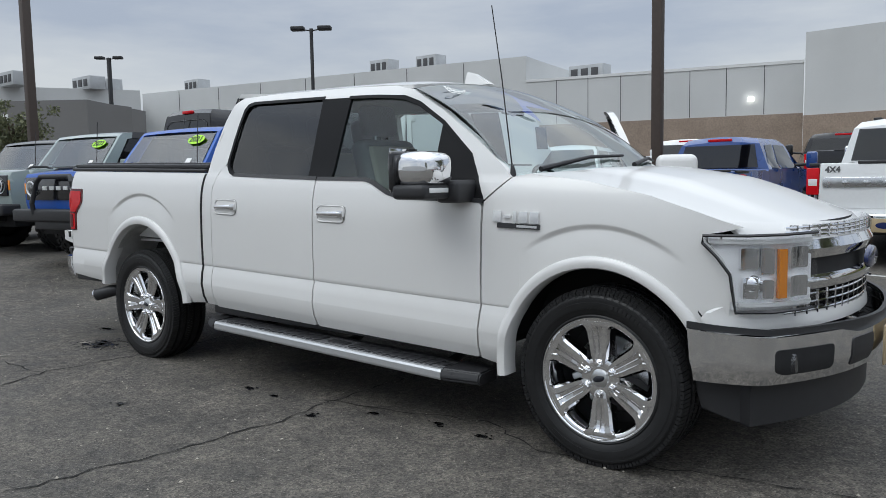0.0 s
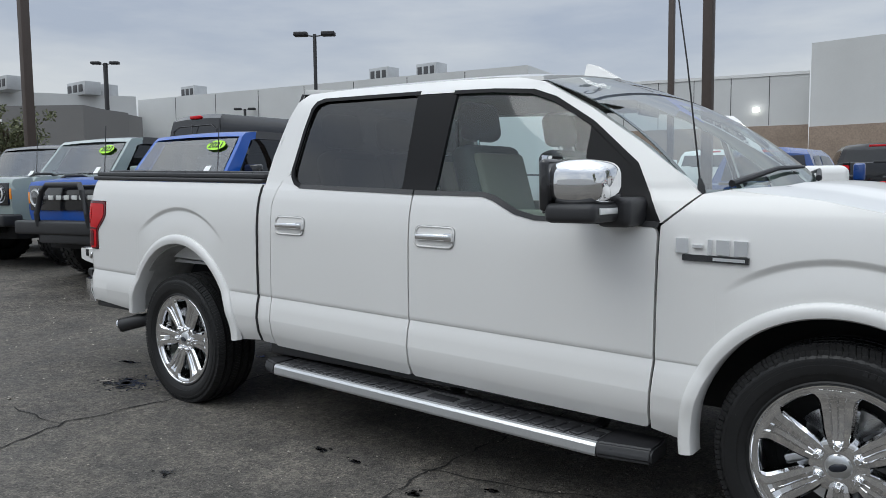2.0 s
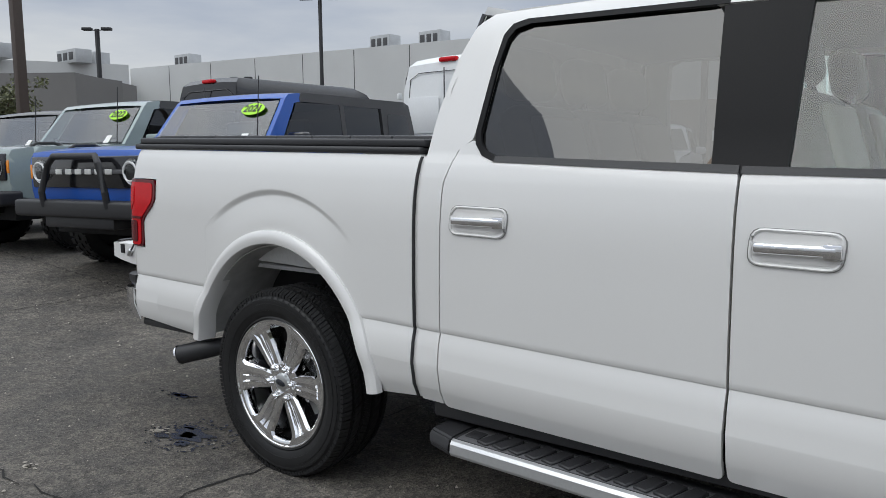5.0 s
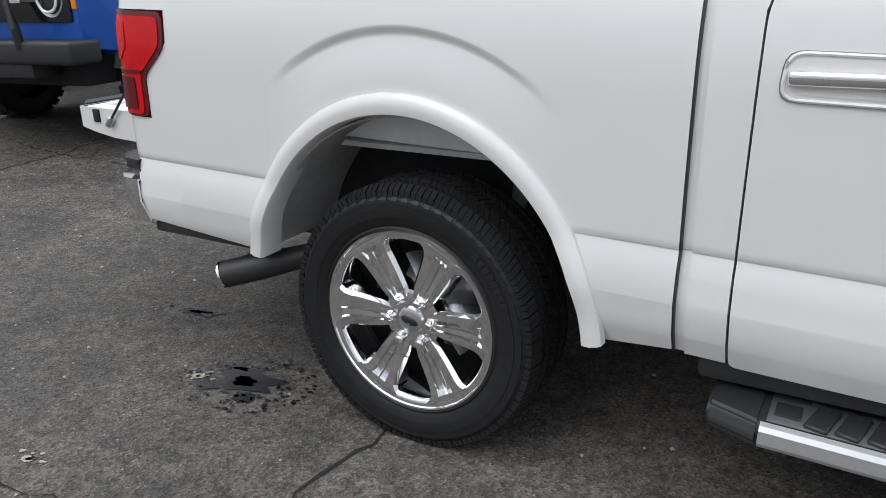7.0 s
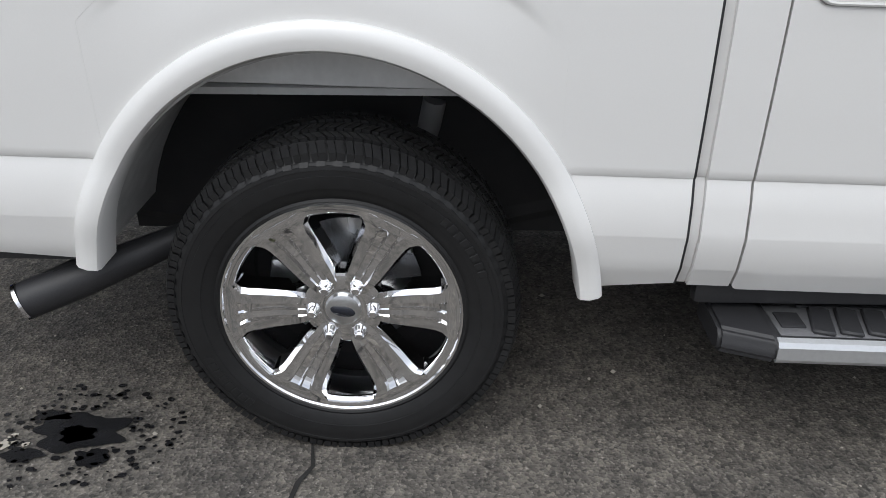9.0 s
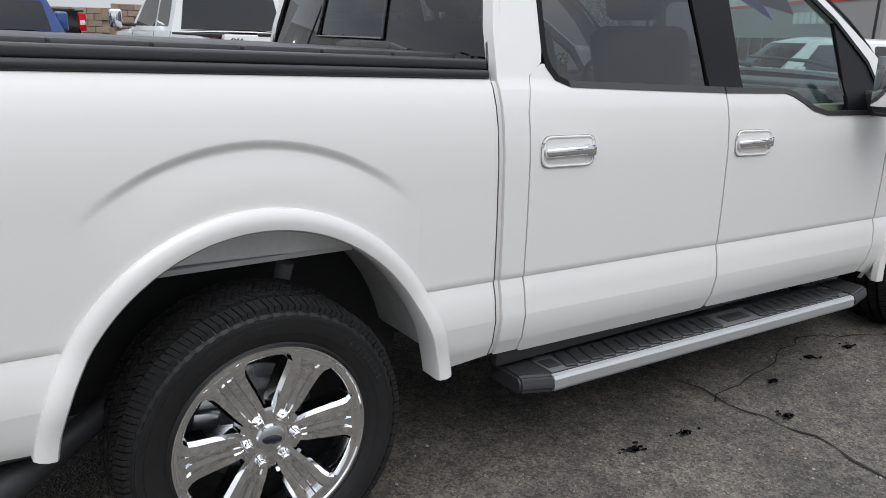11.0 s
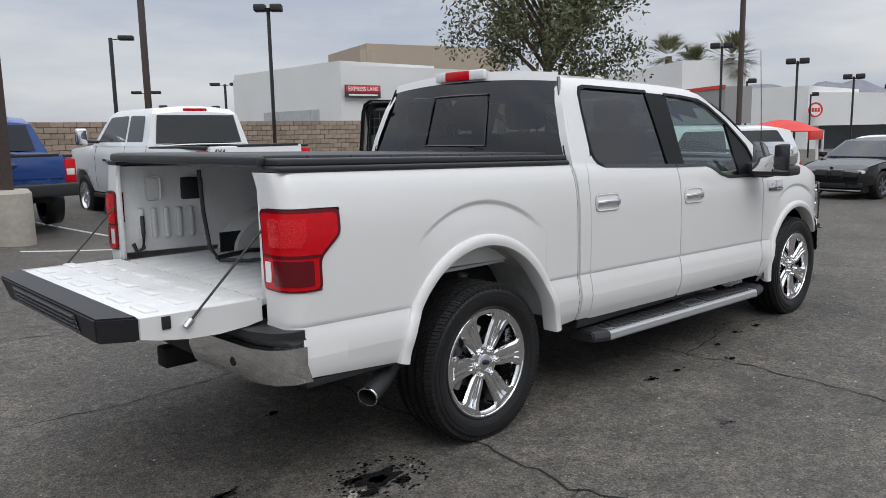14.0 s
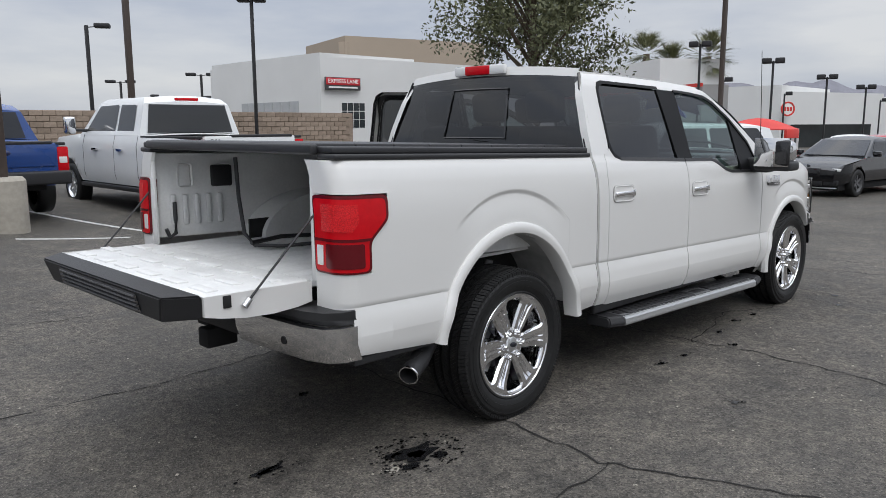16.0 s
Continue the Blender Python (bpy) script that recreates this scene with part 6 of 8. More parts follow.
        # lamp
        ring = part("headlamp", lathe([(0.0, 0.03), (0.09, 0.02), (0.115, -0.01), (0.12, -0.02)], 28), LENSGLASS, v, "round clear headlamp")
        ring.matrix_basis = Matrix.Translation((0.86, s * 0.66, 0.985)) @ pose(0, 0, 0, 0, 0, -90)
        rf = part("lamp_ring", lathe([(0.075, 0.026), (0.085, 0.032), (0.095, 0.028), (0.095, 0.02)], 28), WHITELENS, ring)
        part("lamp_bowl", lathe([(0.0, -0.03), (0.10, -0.005), (0.12, 0.0)], 24), SATIN, ring)
        am = part("side_marker", box(-0.02, 0.03, -0.02, 0.02, -0.07, 0.07, 0.006), AMBER, v)
        am.matrix_basis = Matrix.Translation((0.81, s * 0.845, 0.985))
        part("wiper", tube([(-0.66, s * 0.1, 1.275), (-0.72, s * 0.62, 1.33)], 0.012, 6), BLACKP, v)
    part("windscreen", pane((-0.655, 1.27), (-1.00, 1.715), 0.84, 0.78, 0.02, (0.012, 0, 0.004)), SUVSCREEN, v, "windscreen with a lime price oval", face=(1, 0, 0.6))
    part("dashboard", box(-1.1, -0.75, -0.78, 0.78, 1.10, 1.27, 0.03), GREYTRIM, v)
    for y in (-0.4, 0.4):
        part("seat", box(-1.75, -1.58, y - 0.24, y + 0.24, 0.8, 1.55, 0.06), GREYTRIM, v)
    part("grille", box(0.80, 0.855, -0.82, 0.82, 0.83, 1.13, 0.02), GLOSSBLACK, v)
    part("grille_bar", box(0.85, 0.875, -0.56, 0.56, 0.965, 1.005, 0.006), GREYTRIM, v)
    for i in range(6):
        y = -0.36 + 0.144 * i
        part("grille_block", box(0.87, 0.882, y - 0.045, y + 0.045, 0.96, 1.01, 0.004), TAGWHITE, v)
    part("bumper", box(0.72, 1.00, -0.92, 0.92, 0.56, 0.72, 0.03, 3), BLACKP, v, "black steel bumper")
    part("skid_plate", box(0.70, 0.96, -0.5, 0.5, 0.46, 0.58, 0.02), BLACKP, v)
    if bull_bar:
        part("bull_bar", tube([(0.98, -0.46, 0.66), (1.00, -0.46, 0.80), (0.98, -0.36, 1.06), (0.96, -0.30, 1.13), (0.96, 0.30, 1.13), (0.98, 0.36, 1.06), (1.00, 0.46, 0.80), (0.98, 0.46, 0.66)], 0.032, 10), BLACKP, v, "black tubular bull bar")
    part("underbody", box(-3.6, 0.7, -0.70, 0.70, 0.38, 0.60, 0.02), DARK, v)
    if tag:
        ov = part("price_oval", lathe([(0.0, 0.002), (0.15, 0.002)], 28), GREENTAG, v, "lime oval year sticker")
        tilt = Matrix.Translation((-0.955, 0.47, 1.63)) @ pose(0, 0, 0, 0, -52.2 + 90, 0)
        base = Matrix.Translation((-0.885, 0.50, 1.628)) @ pose(0, 0, 0, 0, 0, 90) @ pose(0, 0, 0, 52, 0, 0)
        ov.matrix_basis = base @ pose(0, 0, 0.006, 90, 0, 0) @ Matrix.Diagonal((1.1, 1, 0.55, 1))
        writing(tag, 0.13, BLACKPAINT, base @ pose(0, 0, 0.012, 0, 0, 0), v, "year_digits", 0.001, 0.002)
    st = part("windscreen_sticker", box(-0.05, 0.05, -0.06, 0.06, -0.001, 0.001), TAGWHITE, v, smooth=False)
    st.matrix_basis = Matrix.Translation((-0.66, 0.55, 1.315)) @ pose(0, 0, 0, 0, 0, 90) @ pose(0, 0, 0, 52, 0, 0)
    part("whip_antenna", tube([(-0.60, 0.80, 1.23), (-0.66, 0.80, 1.95)], 0.006, 6), BLACKP, v)
    return v


SPOT = 265.0
for x, y, lab, pt, rf, tg, bb in ((-4.66, 1.45, "bright blue off-roader with a black bull bar and lime sticker", BLUEPAINT, GREYROOF, "2021", True),
                                  (-7.30, 1.40, "pale grey-green off-roader with a lime windscreen sticker", GREYGREEN, GREYROOF, "2022", False),
                                  (-9.9, 1.60, "black off-roader parked at the end of a row", BLACKPAINT, GREYROOF, "", False)):
    rough_offroader(lab, pt, rf, Matrix.Translation((x, y, gz(x, y + 1.5))) @ pose(0, 0, 0, 0, 0, SPOT + 13), tg, bb)


def cargo_van(label, paint, m):
    """A tall cargo van; its origin is on the ground under its rear doors."""
    v = thing("cargo_van", label, "van", "parked vans", m=m)
    out = ([(0.0, 0.45), (-0.01, 1.2), (0.03, 2.2), (0.10, 2.58), (0.22, 2.68), (3.6, 2.70), (4.0, 2.55), (4.75, 1.55), (5.45, 1.15), (5.55, 0.9), (5.52, 0.45)] + arc_points(4.65, 0.36, 0.42, 8, 172, 8)
           + arc_points(0.98, 0.36, 0.42, 8, 172, 8))
    pl = flank(1.03, [0.4, 1.0, 1.6, 2.4, 2.6, 2.7], [0.03, 0.0, 0.02, 0.10, 0.16, 0.26], 5.55, -0.02, 0.35, 0.05)
    part("body", shell_body(out, pl, 0.03, 0.14), paint, v)
    for s in (-1, 1):
        for x in (0.98, 4.65):
            road_wheel(0.35, 0.23, SATIN, v, Matrix.Translation((x, s * 0.90, 0.35)) @ pose(0, 0, 0, 0, 0, 0 if s < 0 else 180))
        part("tail_lamp", box(-0.03, 0.06, s * 0.92, s * 1.02, 1.10, 1.48, 0.03), REDLENS, v)
        slab((4.15, 1.6), (4.6, 2.1), s, pl, PRIVACY, "side_window", v)
        slab((0.6, 1.22), (3.9, 1.25), s, pl, BLACKP, "rub_strip", v)
        for k in range(3):
            part("door_hinge", box(-0.035, 0.05, s * 0.98, s * 1.035, 0.8 + 0.62 * k, 0.9 + 0.62 * k, 0.01), paint, v)
        part("rear_window", box(-0.022, -0.012, s * 0.12, s * 0.80, 1.45, 2.05, 0.004), paint, v)
    part("door_seam", box(-0.026, -0.012, -0.008, 0.008, 0.6, 2.5), GREYTRIM, v, smooth=False)
    part("door_arch", tube([(-0.012, -0.82, 0.7), (-0.012, -0.82, 1.6), (0.04, -0.78, 2.35), (0.05, -0.6, 2.45), (0.05, 0.6, 2.45), (0.04, 0.78, 2.35), (-0.012, 0.82, 1.6), (-0.012, 0.82, 0.7)], 0.008, 6), GREYTRIM, v)
    part("high_stop_lamp", box(0.05, 0.16, -0.18, 0.18, 2.60, 2.68, 0.03), REDLENS, v, "dark red high stop lamp")
    part("rear_bumper", box(-0.12, 0.10, -0.95, 0.95, 0.42, 0.60, 0.04), BLACKP, v)
    part("door_bar", tube([(-0.06, -0.42, 1.22), (-0.06, 0.0, 1.22)], 0.02, 8), BLACKP, v)
    return v


cargo_van("tall white cargo van seen from its rear doors", WHITE, Matrix.Translation((-5.15, 7.0, gz(-5.15, 7.0 + 2))) @ pose(0, 0, 0, 0, 0, 88))
cargo_van("tall black passenger van parked behind the off-roaders", BLACKPAINT, Matrix.Translation((-11.0, 6.6, gz(-11.0, 6.6 + 2))) @ pose(0, 0, 0, 0, 0, 92))


def work_pickup(label, paint, m, L=6.3, wb=4.06, hw=1.0, H=2.0, belt=1.42, bed=1.45, r=0.42, cab_x=(2.0, 4.35), chrome=True, four=False, roof_lamps=True, name="parked_pickup"):
    """A crew-cab pickup; its origin is on the ground under its tailgate."""
    v = thing(name, label, "truck", "parked pickups", m=m)
    ra = 1.2 * L / 6.3
    fa = ra + wb
    hood = belt - 0.02
    out = ([(0.0, 0.62), (0.0, bed - 0.02), (0.02, bed), (cab_x[0] - 0.03, bed), (cab_x[0], belt), (cab_x[1] + 0.35, belt + 0.02), (L - 0.35, hood - 0.04), (L - 0.06, hood - 0.14), (L, 0.95), (L, 0.5), (fa + r + 0.22, 0.5)]
           + arc_points(fa, r, r + 0.10, 12, 168, 10) + [(fa - r - 0.18, 0.52), (ra + r + 0.18, 0.52)] + arc_points(ra, r, r + 0.10, 12, 168, 10) + [(ra - r - 0.2, 0.60)])
    pl = flank(hw, [0.5, 0.7, 1.2, belt, belt + 0.02, H - 0.12, H], [0.05, 0.0, 0.0, 0.05, 0.07, 0.20, 0.30], L, 0.0, 0.8, 0.14)
    part("body", shell_body(out, pl, 0.03, 0.12, skip=lambda a, b: a[1] >= bed - 0.03 and b[1] >= bed - 0.03 and max(a[0], b[0]) < cab_x[0]), paint, v)
    c0, c1 = cab_x
    cab = [(c0, belt), (c0 + 0.10, H - 0.12), (c0 + 0.22, H - 0.02), (c1 - 0.55, H - 0.01), (c1 - 0.35, H - 0.06), (c1 + 0.35, belt)]
    part("cab", shell_body(cab, pl, 0.05, 0.12), paint, v)
    for s in (-1, 1):
        mid = (c0 + c1) / 2 - 0.15
        part("rear_side_window", panel(rounded([(c0 + 0.28, belt + 0.03), (c0 + 0.34, H - 0.14), (mid - 0.04, H - 0.12), (mid - 0.04, belt + 0.03)], 0.05), pl(s, 0.006), 0.2, 0.2, thick=0), PRIVACY, v, face=(0, s, 0))
        part("front_side_window", panel(rounded([(mid + 0.05, belt + 0.03), (mid + 0.05, H - 0.12), (c1 - 0.42, H - 0.13), (c1 + 0.12, belt + 0.03)], 0.05), pl(s, 0.006), 0.2, 0.2, thick=0), PRIVACY, v, face=(0, s, 0))
        for x in (c0 + 0.05, mid, c1 + 0.12):
            part("door_seam", panel([(x, 0.6), (x + 0.012, 0.6), (x + 0.012, belt), (x, belt)], pl(s, 0.003), 0.2, 0.1, thick=0.005), GREYTRIM, v)
        for x in (mid - 0.18, mid + 0.95):
            part("door_handle", panel([(x - 0.22, 1.12), (x, 1.12), (x, 1.16), (x - 0.22, 1.16)], pl(s, 0.035), 0.1, 0.1, thick=0.03), CHROME if chrome else paint, v)
        mi = part("door_mirror", box(-0.07, 0.07, -0.10, 0.10, -0.16, 0.16, 0.04, 3), CHROME if chrome else paint, v)
        mi.matrix_basis = Matrix.Translation((c1 + 0.02, s * (hw + 0.25), belt + 0.18))
        part("mirror_arm", tube([(c1 + 0.05, s * (hw - 0.08), belt + 0.08), (c1 + 0.03, s * (hw + 0.2), belt + 0.10)], 0.03, 8), BLACKP, v)
        tl = part("tail_lamp", box(-0.015, 0.10, s * (hw - 0.17), s * (hw - 0.005), bed - 0.42, bed - 0.05, 0.02), REDLENS, v, "red tail lamp")
        part("reverse_lens", box(-0.02, 0.0, s * (hw - 0.15), s * (hw - 0.03), bed - 0.30, bed - 0.20, 0.01), WHITELENS, tl)
        part("bed_rail", box(0.0, c0 - 0.04, s * (hw - 0.16), s * (hw - 0.04), bed - 0.03, bed + 0.015, 0.01), BLACKP, v)
        part("bed_wall", box(0.05, c0 - 0.05, s * (hw - 0.17), s * (hw - 0.14), 0.85, bed, 0.005), BLACKP, v)
        for x in (ra, fa):
            road_wheel(r, 0.28, SATIN, v, Matrix.Translation((x, s * (hw - 0.15), r)) @ pose(0, 0, 0, 0, 0, 0 if s < 0 else 180))
        part("step", box(ra + 0.7, fa - 0.6, s * (hw - 0.18), s * (hw + 0.02), 0.42, 0.50, 0.02), BLACKP, v)
    part("rear_window", pane((c0 + 0.005, belt + 0.04), (c0 + 0.095, H - 0.13), hw - 0.19, hw - 0.28, 0.0, (-0.012, 0, 0)), PRIVACY, v, face=(-1, 0, 0.2))
    part("windscreen", pane((c1 + 0.30, belt + 0.03), (c1 - 0.33, H - 0.08), hw - 0.12, hw - 0.26, 0.03, (0.01, 0, 0.01)), PRIVACY, v, face=(1, 0, 0.5))
    g = part("tailgate", box(-0.02, 0.06, -(hw - 0.18), hw - 0.18, 0.78, bed + 0.01, 0.02), paint, v)
    part("gate_cap", box(-0.03, 0.06, -(hw - 0.2) * 0.95, (hw - 0.2) * 0.45, bed - 0.01, bed + 0.035, 0.012), BLACKP, v)
    if chrome:
        part("gate_band", box(-0.045, -0.015, -(hw - 0.22), hw - 0.22, 1.06, 1.20, 0.012), SATIN, v, "brushed metal tailgate band")
        for i in range(5):
            y = -0.5 + 0.25 * i
            part("gate_block", box(-0.052, -0.04, y - 0.03, y + 0.03, 1.10, 1.15, 0.004), CHROME, v)
    else:
        em = part("gate_emblem", lathe([(0.0, 0.006), (0.075, 0.004), (0.08, 0.0)], 24), NAVY, v)
        em.matrix_basis = Matrix.Translation((-0.022, 0, 1.0)) @ pose(0, 0, 0, 0, 0, 90) @ Matrix.Diagonal((1.3, 1, 0.55, 1))
    part("rear_bumper", box(-0.20, 0.05, -(hw - 0.04), hw - 0.04, 0.52, 0.72, 0.03, 3), CHROME if chrome else BLACKP, v)
    part("dealer_plate", box(-0.215, -0.20, -0.16, 0.16, 0.48, 0.66, 0.004), GOLD, v)
    pv = part("plate_oval", lathe([(0.0, 0.003), (0.07, 0.002)], 24), NAVY, v)
    pv.matrix_basis = Matrix.Translation((-0.217, 0, 0.57)) @ pose(0, 0, 0, 0, 0, 90) @ Matrix.Diagonal((1.4, 1, 0.6, 1))
    sl = part("stop_lamp", box(-0.02, 0.02, -0.22, 0.22, -0.025, 0.025, 0.01), REDLENS, v)
    sl.matrix_basis = Matrix.Translation((c0 + 0.13, 0, H - 0.035))
    if roof_lamps:
        for y in (-0.5, 0.5):
            part("roof_lamp", box(c0 + 0.25, c0 + 0.37, y - 0.06, y + 0.06, H + 0.0, H + 0.045, 0.015), BLACKP, v)
    if four:
        writing("4X4", 0.11, GREYTRIM, Matrix.Translation((-0.022, 0.66, bed - 0.08)) @ pose(0, 0, 0, 90, 0, -90), v, "drive_lettering", 0.004, 0.004)
    part("underbody", box(0.1, L - 0.3, -0.6, 0.6, 0.42, 0.75, 0.02), DARK, v)
    return v


work_pickup("white heavy-duty crew-cab pickup with chrome mirrors and bright gate band", WHITE, Matrix.Translation((3.56, 7.46, gz(3.5, 9.5))) @ pose(0, 0, 0, 0, 0, 90), H=2.06, belt=1.40, bed=1.38, four=True)
work_pickup("bright blue compact crew-cab pickup parked in a marked bay", BLUEPAINT2, Matrix.Translation((0.36, 9.0, gz(0.2, 9.5))) @ pose(0, 0, 0, 0, 0, 90), L=5.07, wb=3.07, hw=0.92, H=1.75, belt=1.16, bed=1.13, r=0.36, cab_x=(1.35, 3.35), chrome=False, roof_lamps=False)
work_pickup("white crew-cab pickup parked in the row beyond", WHITE, Matrix.Translation((-2.4, 15.5, gz(-2.4, 15.5 + 2))) @ pose(0, 0, 0, 0, 0, 105), L=5.9, wb=3.68, H=1.93, chrome=False, roof_lamps=False)
work_pickup("black crew-cab pickup parked in the row beyond", BLACKPAINT, Matrix.Translation((1.6, 15.8, gz(1.6, 15.8 + 2))) @ pose(0, 0, 0, 0, 0, 105), L=5.9, wb=3.68, H=1.95, chrome=False, roof_lamps=False)


def road_car(label, paint, m, name="parked_car", L=5.1, wb=3.0, hw=0.93, H=1.48, belt=0.98, r=0.35, suv=False, glass=PRIVACY, cat="car"):
    """A saloon or tall estate; its origin is on the ground under its nose, which points along +x."""
    v = thing(name, label, cat, "parked cars", m=m)
    fa, ra = -0.88, -0.88 - wb
    if suv:
        top = [(-1.15, belt + 0.06), (-1.75, H - 0.08), (-2.1, H), (-4.2, H - 0.02), (-4.75, H - 0.12), (-5.0, belt)]
        nose = [(0.0, 0.55), (-0.02, 0.85), (-0.18, belt - 0.03), (-1.15, belt + 0.06)]
    else:
        top = [(-1.35, belt), (-2.15, H - 0.05), (-2.7, H), (-3.3, H - 0.02), (-4.35, belt + 0.06), (-5.0, belt)]
        nose = [(0.0, 0.45), (-0.02, 0.68), (-0.20, 0.80), (-1.35, belt)]
    tail = [(-L + 0.05, belt), (-L, 0.7), (-L + 0.03, 0.35)]
    low = nose + tail
    out = low + arc_points(ra, r, r + 0.06, 175, 5, 10) + arc_points(fa, r, r + 0.06, 175, 5, 10) + [(-0.05, 0.30)]
    pl = flank(hw, [0.3, 0.55, belt, belt + 0.02, H - 0.05, H], [0.05, 0.0, 0.04, 0.06, 0.24, 0.34], 0.0, -L, 0.8, 0.22)
    part("body", shell_body(out, pl, 0.04, 0.10), paint, v)
    part("cabin", shell_body(top, pl, 0.04, 0.10), paint, v)
    tf = [top[0], top[1]]
    tb = [top[-1], top[-3] if suv else top[-2]]
    for s in (-1, 1):
        x0, x1 = top[0][0] - 0.35, top[-1][0] + (0.35 if suv else 0.75)
        mid = (x0 + x1) / 2 + 0.1
        for a, b in ((x0, mid + 0.04), (mid - 0.04, x1)):
            lean_a = -0.42 if a == x0 else 0.0
            lean_b = 0.30 if b == x1 else 0.0
            part("side_window", panel(rounded([(a, belt + 0.05), (a + lean_a, H - 0.11), (b + lean_b, H - 0.11), (b, belt + 0.05)], 0.05), pl(s, 0.006), 0.2, 0.2, thick=0), glass, v, face=(0, s, 0))
        part("door_mirror", box(x0 - 0.02, x0 + 0.14, s * (hw + 0.0), s * (hw + 0.18), belt + 0.02, belt + 0.16, 0.03), paint, v)
        for x in (mid + 0.25, mid - 0.85):
            part("door_handle", panel([(x - 0.2, belt - 0.14), (x, belt - 0.14), (x, belt - 0.11), (x - 0.2, belt - 0.11)], pl(s, 0.02), 0.2, 0.1, thick=0.02), SATIN, v)
        hl = part("headlamp", box(-0.30, -0.075, s * 0.50, s * 0.80, 0.66 if not suv else 0.78, 0.74 if not suv else 0.90, 0.025), WHITELENS, v, "bright headlamp")
        part("tail_lamp", box(-L + 0.0, -L + 0.25, s * 0.52, s * 0.80, 0.78, 0.90, 0.03), REDLENS, v)
        for x in (fa, ra):
            road_wheel(r, 0.25, GREYTRIM if not suv else SATIN, v, Matrix.Translation((x, s * (hw - 0.12), r)) @ pose(0, 0, 0, 0, 0, 0 if s < 0 else 180))
        if not suv:
            part("intake", box(-0.14, -0.02, s * 0.45, s * 0.78, 0.32, 0.44, 0.02), DARK, v)
            part("kidney_grille", box(-0.10, 0.012, s * 0.03, s * 0.36, 0.50, 0.76, 0.04, 3), GLOSSBLACK, v, "wide gloss black grille")
    part("windscreen", pane((tf[0][0] - 0.04, tf[0][1] + 0.04), (tf[1][0] + 0.02, tf[1][1] - 0.02), hw - 0.12, hw - 0.30, 0.06, (0.012, 0, 0.012)), glass, v, face=(1, 0, 0.5))
    part("rear_window", pane((tb[0][0] + 0.10, tb[0][1] + 0.06), (tb[1][0] - 0.04, tb[1][1] - 0.04), hw - 0.16, hw - 0.28, -0.04, (-0.012, 0, 0.012)), glass, v, face=(-1, 0, 0.5))
    part("lower_grille", box(-0.10, 0.004, -0.42, 0.42, 0.30, 0.42, 0.02), DARK, v)
    part("bonnet_badge", lathe([(0.0, 0.01), (0.04, 0.006), (0.045, 0.0)], 20), SATIN, v).matrix_basis = Matrix.Translation((-0.12, 0, 0.80 if not suv else 0.9)) @ pose(0, 0, 0, -60, 0, -90)
    part("chin_trim", box(-0.12, 0.008, -0.75, 0.75, 0.235, 0.26, 0.008), SATIN, v)
    part("underbody", box(-L + 0.2, -0.2, -0.75, 0.75, 0.18, 0.34, 0.02), DARK, v)
    return v


road_car("dark grey luxury saloon with blacked-out windows", BLACKPAINT, Matrix.Translation((17.4, 3.8, gz(18.5, 3.7))) @ pose(0, 0, 0, 0, 0, 173), "luxury_saloon")
road_car("white three-row family suv with tinted windows", WHITE, Matrix.Translation((12.2, 7.2, gz(14, 6))) @ pose(0, 0, 0, 0, 0, 150), "family_suv", L=5.05, wb=3.02, hw=1.0, H=1.78, belt=1.12, r=0.38, suv=True, cat="suv")
road_car("red hatchback half hidden behind other cars", material("red_paint", (0.45, 0.02, 0.03), 0.3, coat=1.0), Matrix.Translation((23.0, 6.0, gz(23, 6))) @ pose(0, 0, 0, 0, 0, 120), "hatchback", L=4.4, wb=2.6, hw=0.88, H=1.5, belt=0.98, suv=True)
road_car("white saloon parked in the far row", WHITE, Matrix.Translation((24.5, 5.2, gz(24, 5))) @ pose(0, 0, 0, 0, 0, 190), "saloon")
# cars beyond the open side windows
road_car("white crossover parked across the aisle", WHITE, Matrix.Translation((-3.2, 10.2, gz(-3.2, 10.2 + 2))) @ pose(0, 0, 0, 0, 0, -75), "crossover", L=4.6, wb=2.7, hw=0.92, H=1.66, belt=1.05, suv=True, cat="suv")

# ---- buildings, walls, poles, planting ----
def wall_between(name, a, b, z0, z1, thick, mat, label, kind="structure", category="wall"):
    """A straight wall with thickness from a to b, its outer face on the line."""
    d = Vector((b[0] - a[0], b[1] - a[1], 0))
    n = Vector((-d.y, d.x, 0)).normalized() * thick
    bm = bmesh.new()
    vs = [bm.verts.new((p[0] + o.x, p[1] + o.y, z)) for z in (z0, z1) for p, o in ((a, Vector()), (b, Vector()), (b, n), (a, n))]
    for f in ((0, 1, 5, 4), (1, 2, 6, 5), (2, 3, 7, 6), (3, 0, 4, 7), (4, 5, 6, 7), (0, 3, 2, 1)):
        bm.faces.new([vs[k] for k in f])
    return part(name, bm, mat, smooth=False)


def building(name, label, segs, roof_mat=None):
    """segs: wall pieces (a, b, z0, z1, depth, material)."""
    b = thing(name, label, "building")
    for a, c, z0, z1, depth, mat in segs:
        w = wall_between("wall", a, c, z0, z1, depth, mat, "")
        w.parent = b
    return b


def on_line(a, b, t):
    return (a[0] + (b[0] - a[0]) * t, a[1] + (b[1] - a[1]) * t)


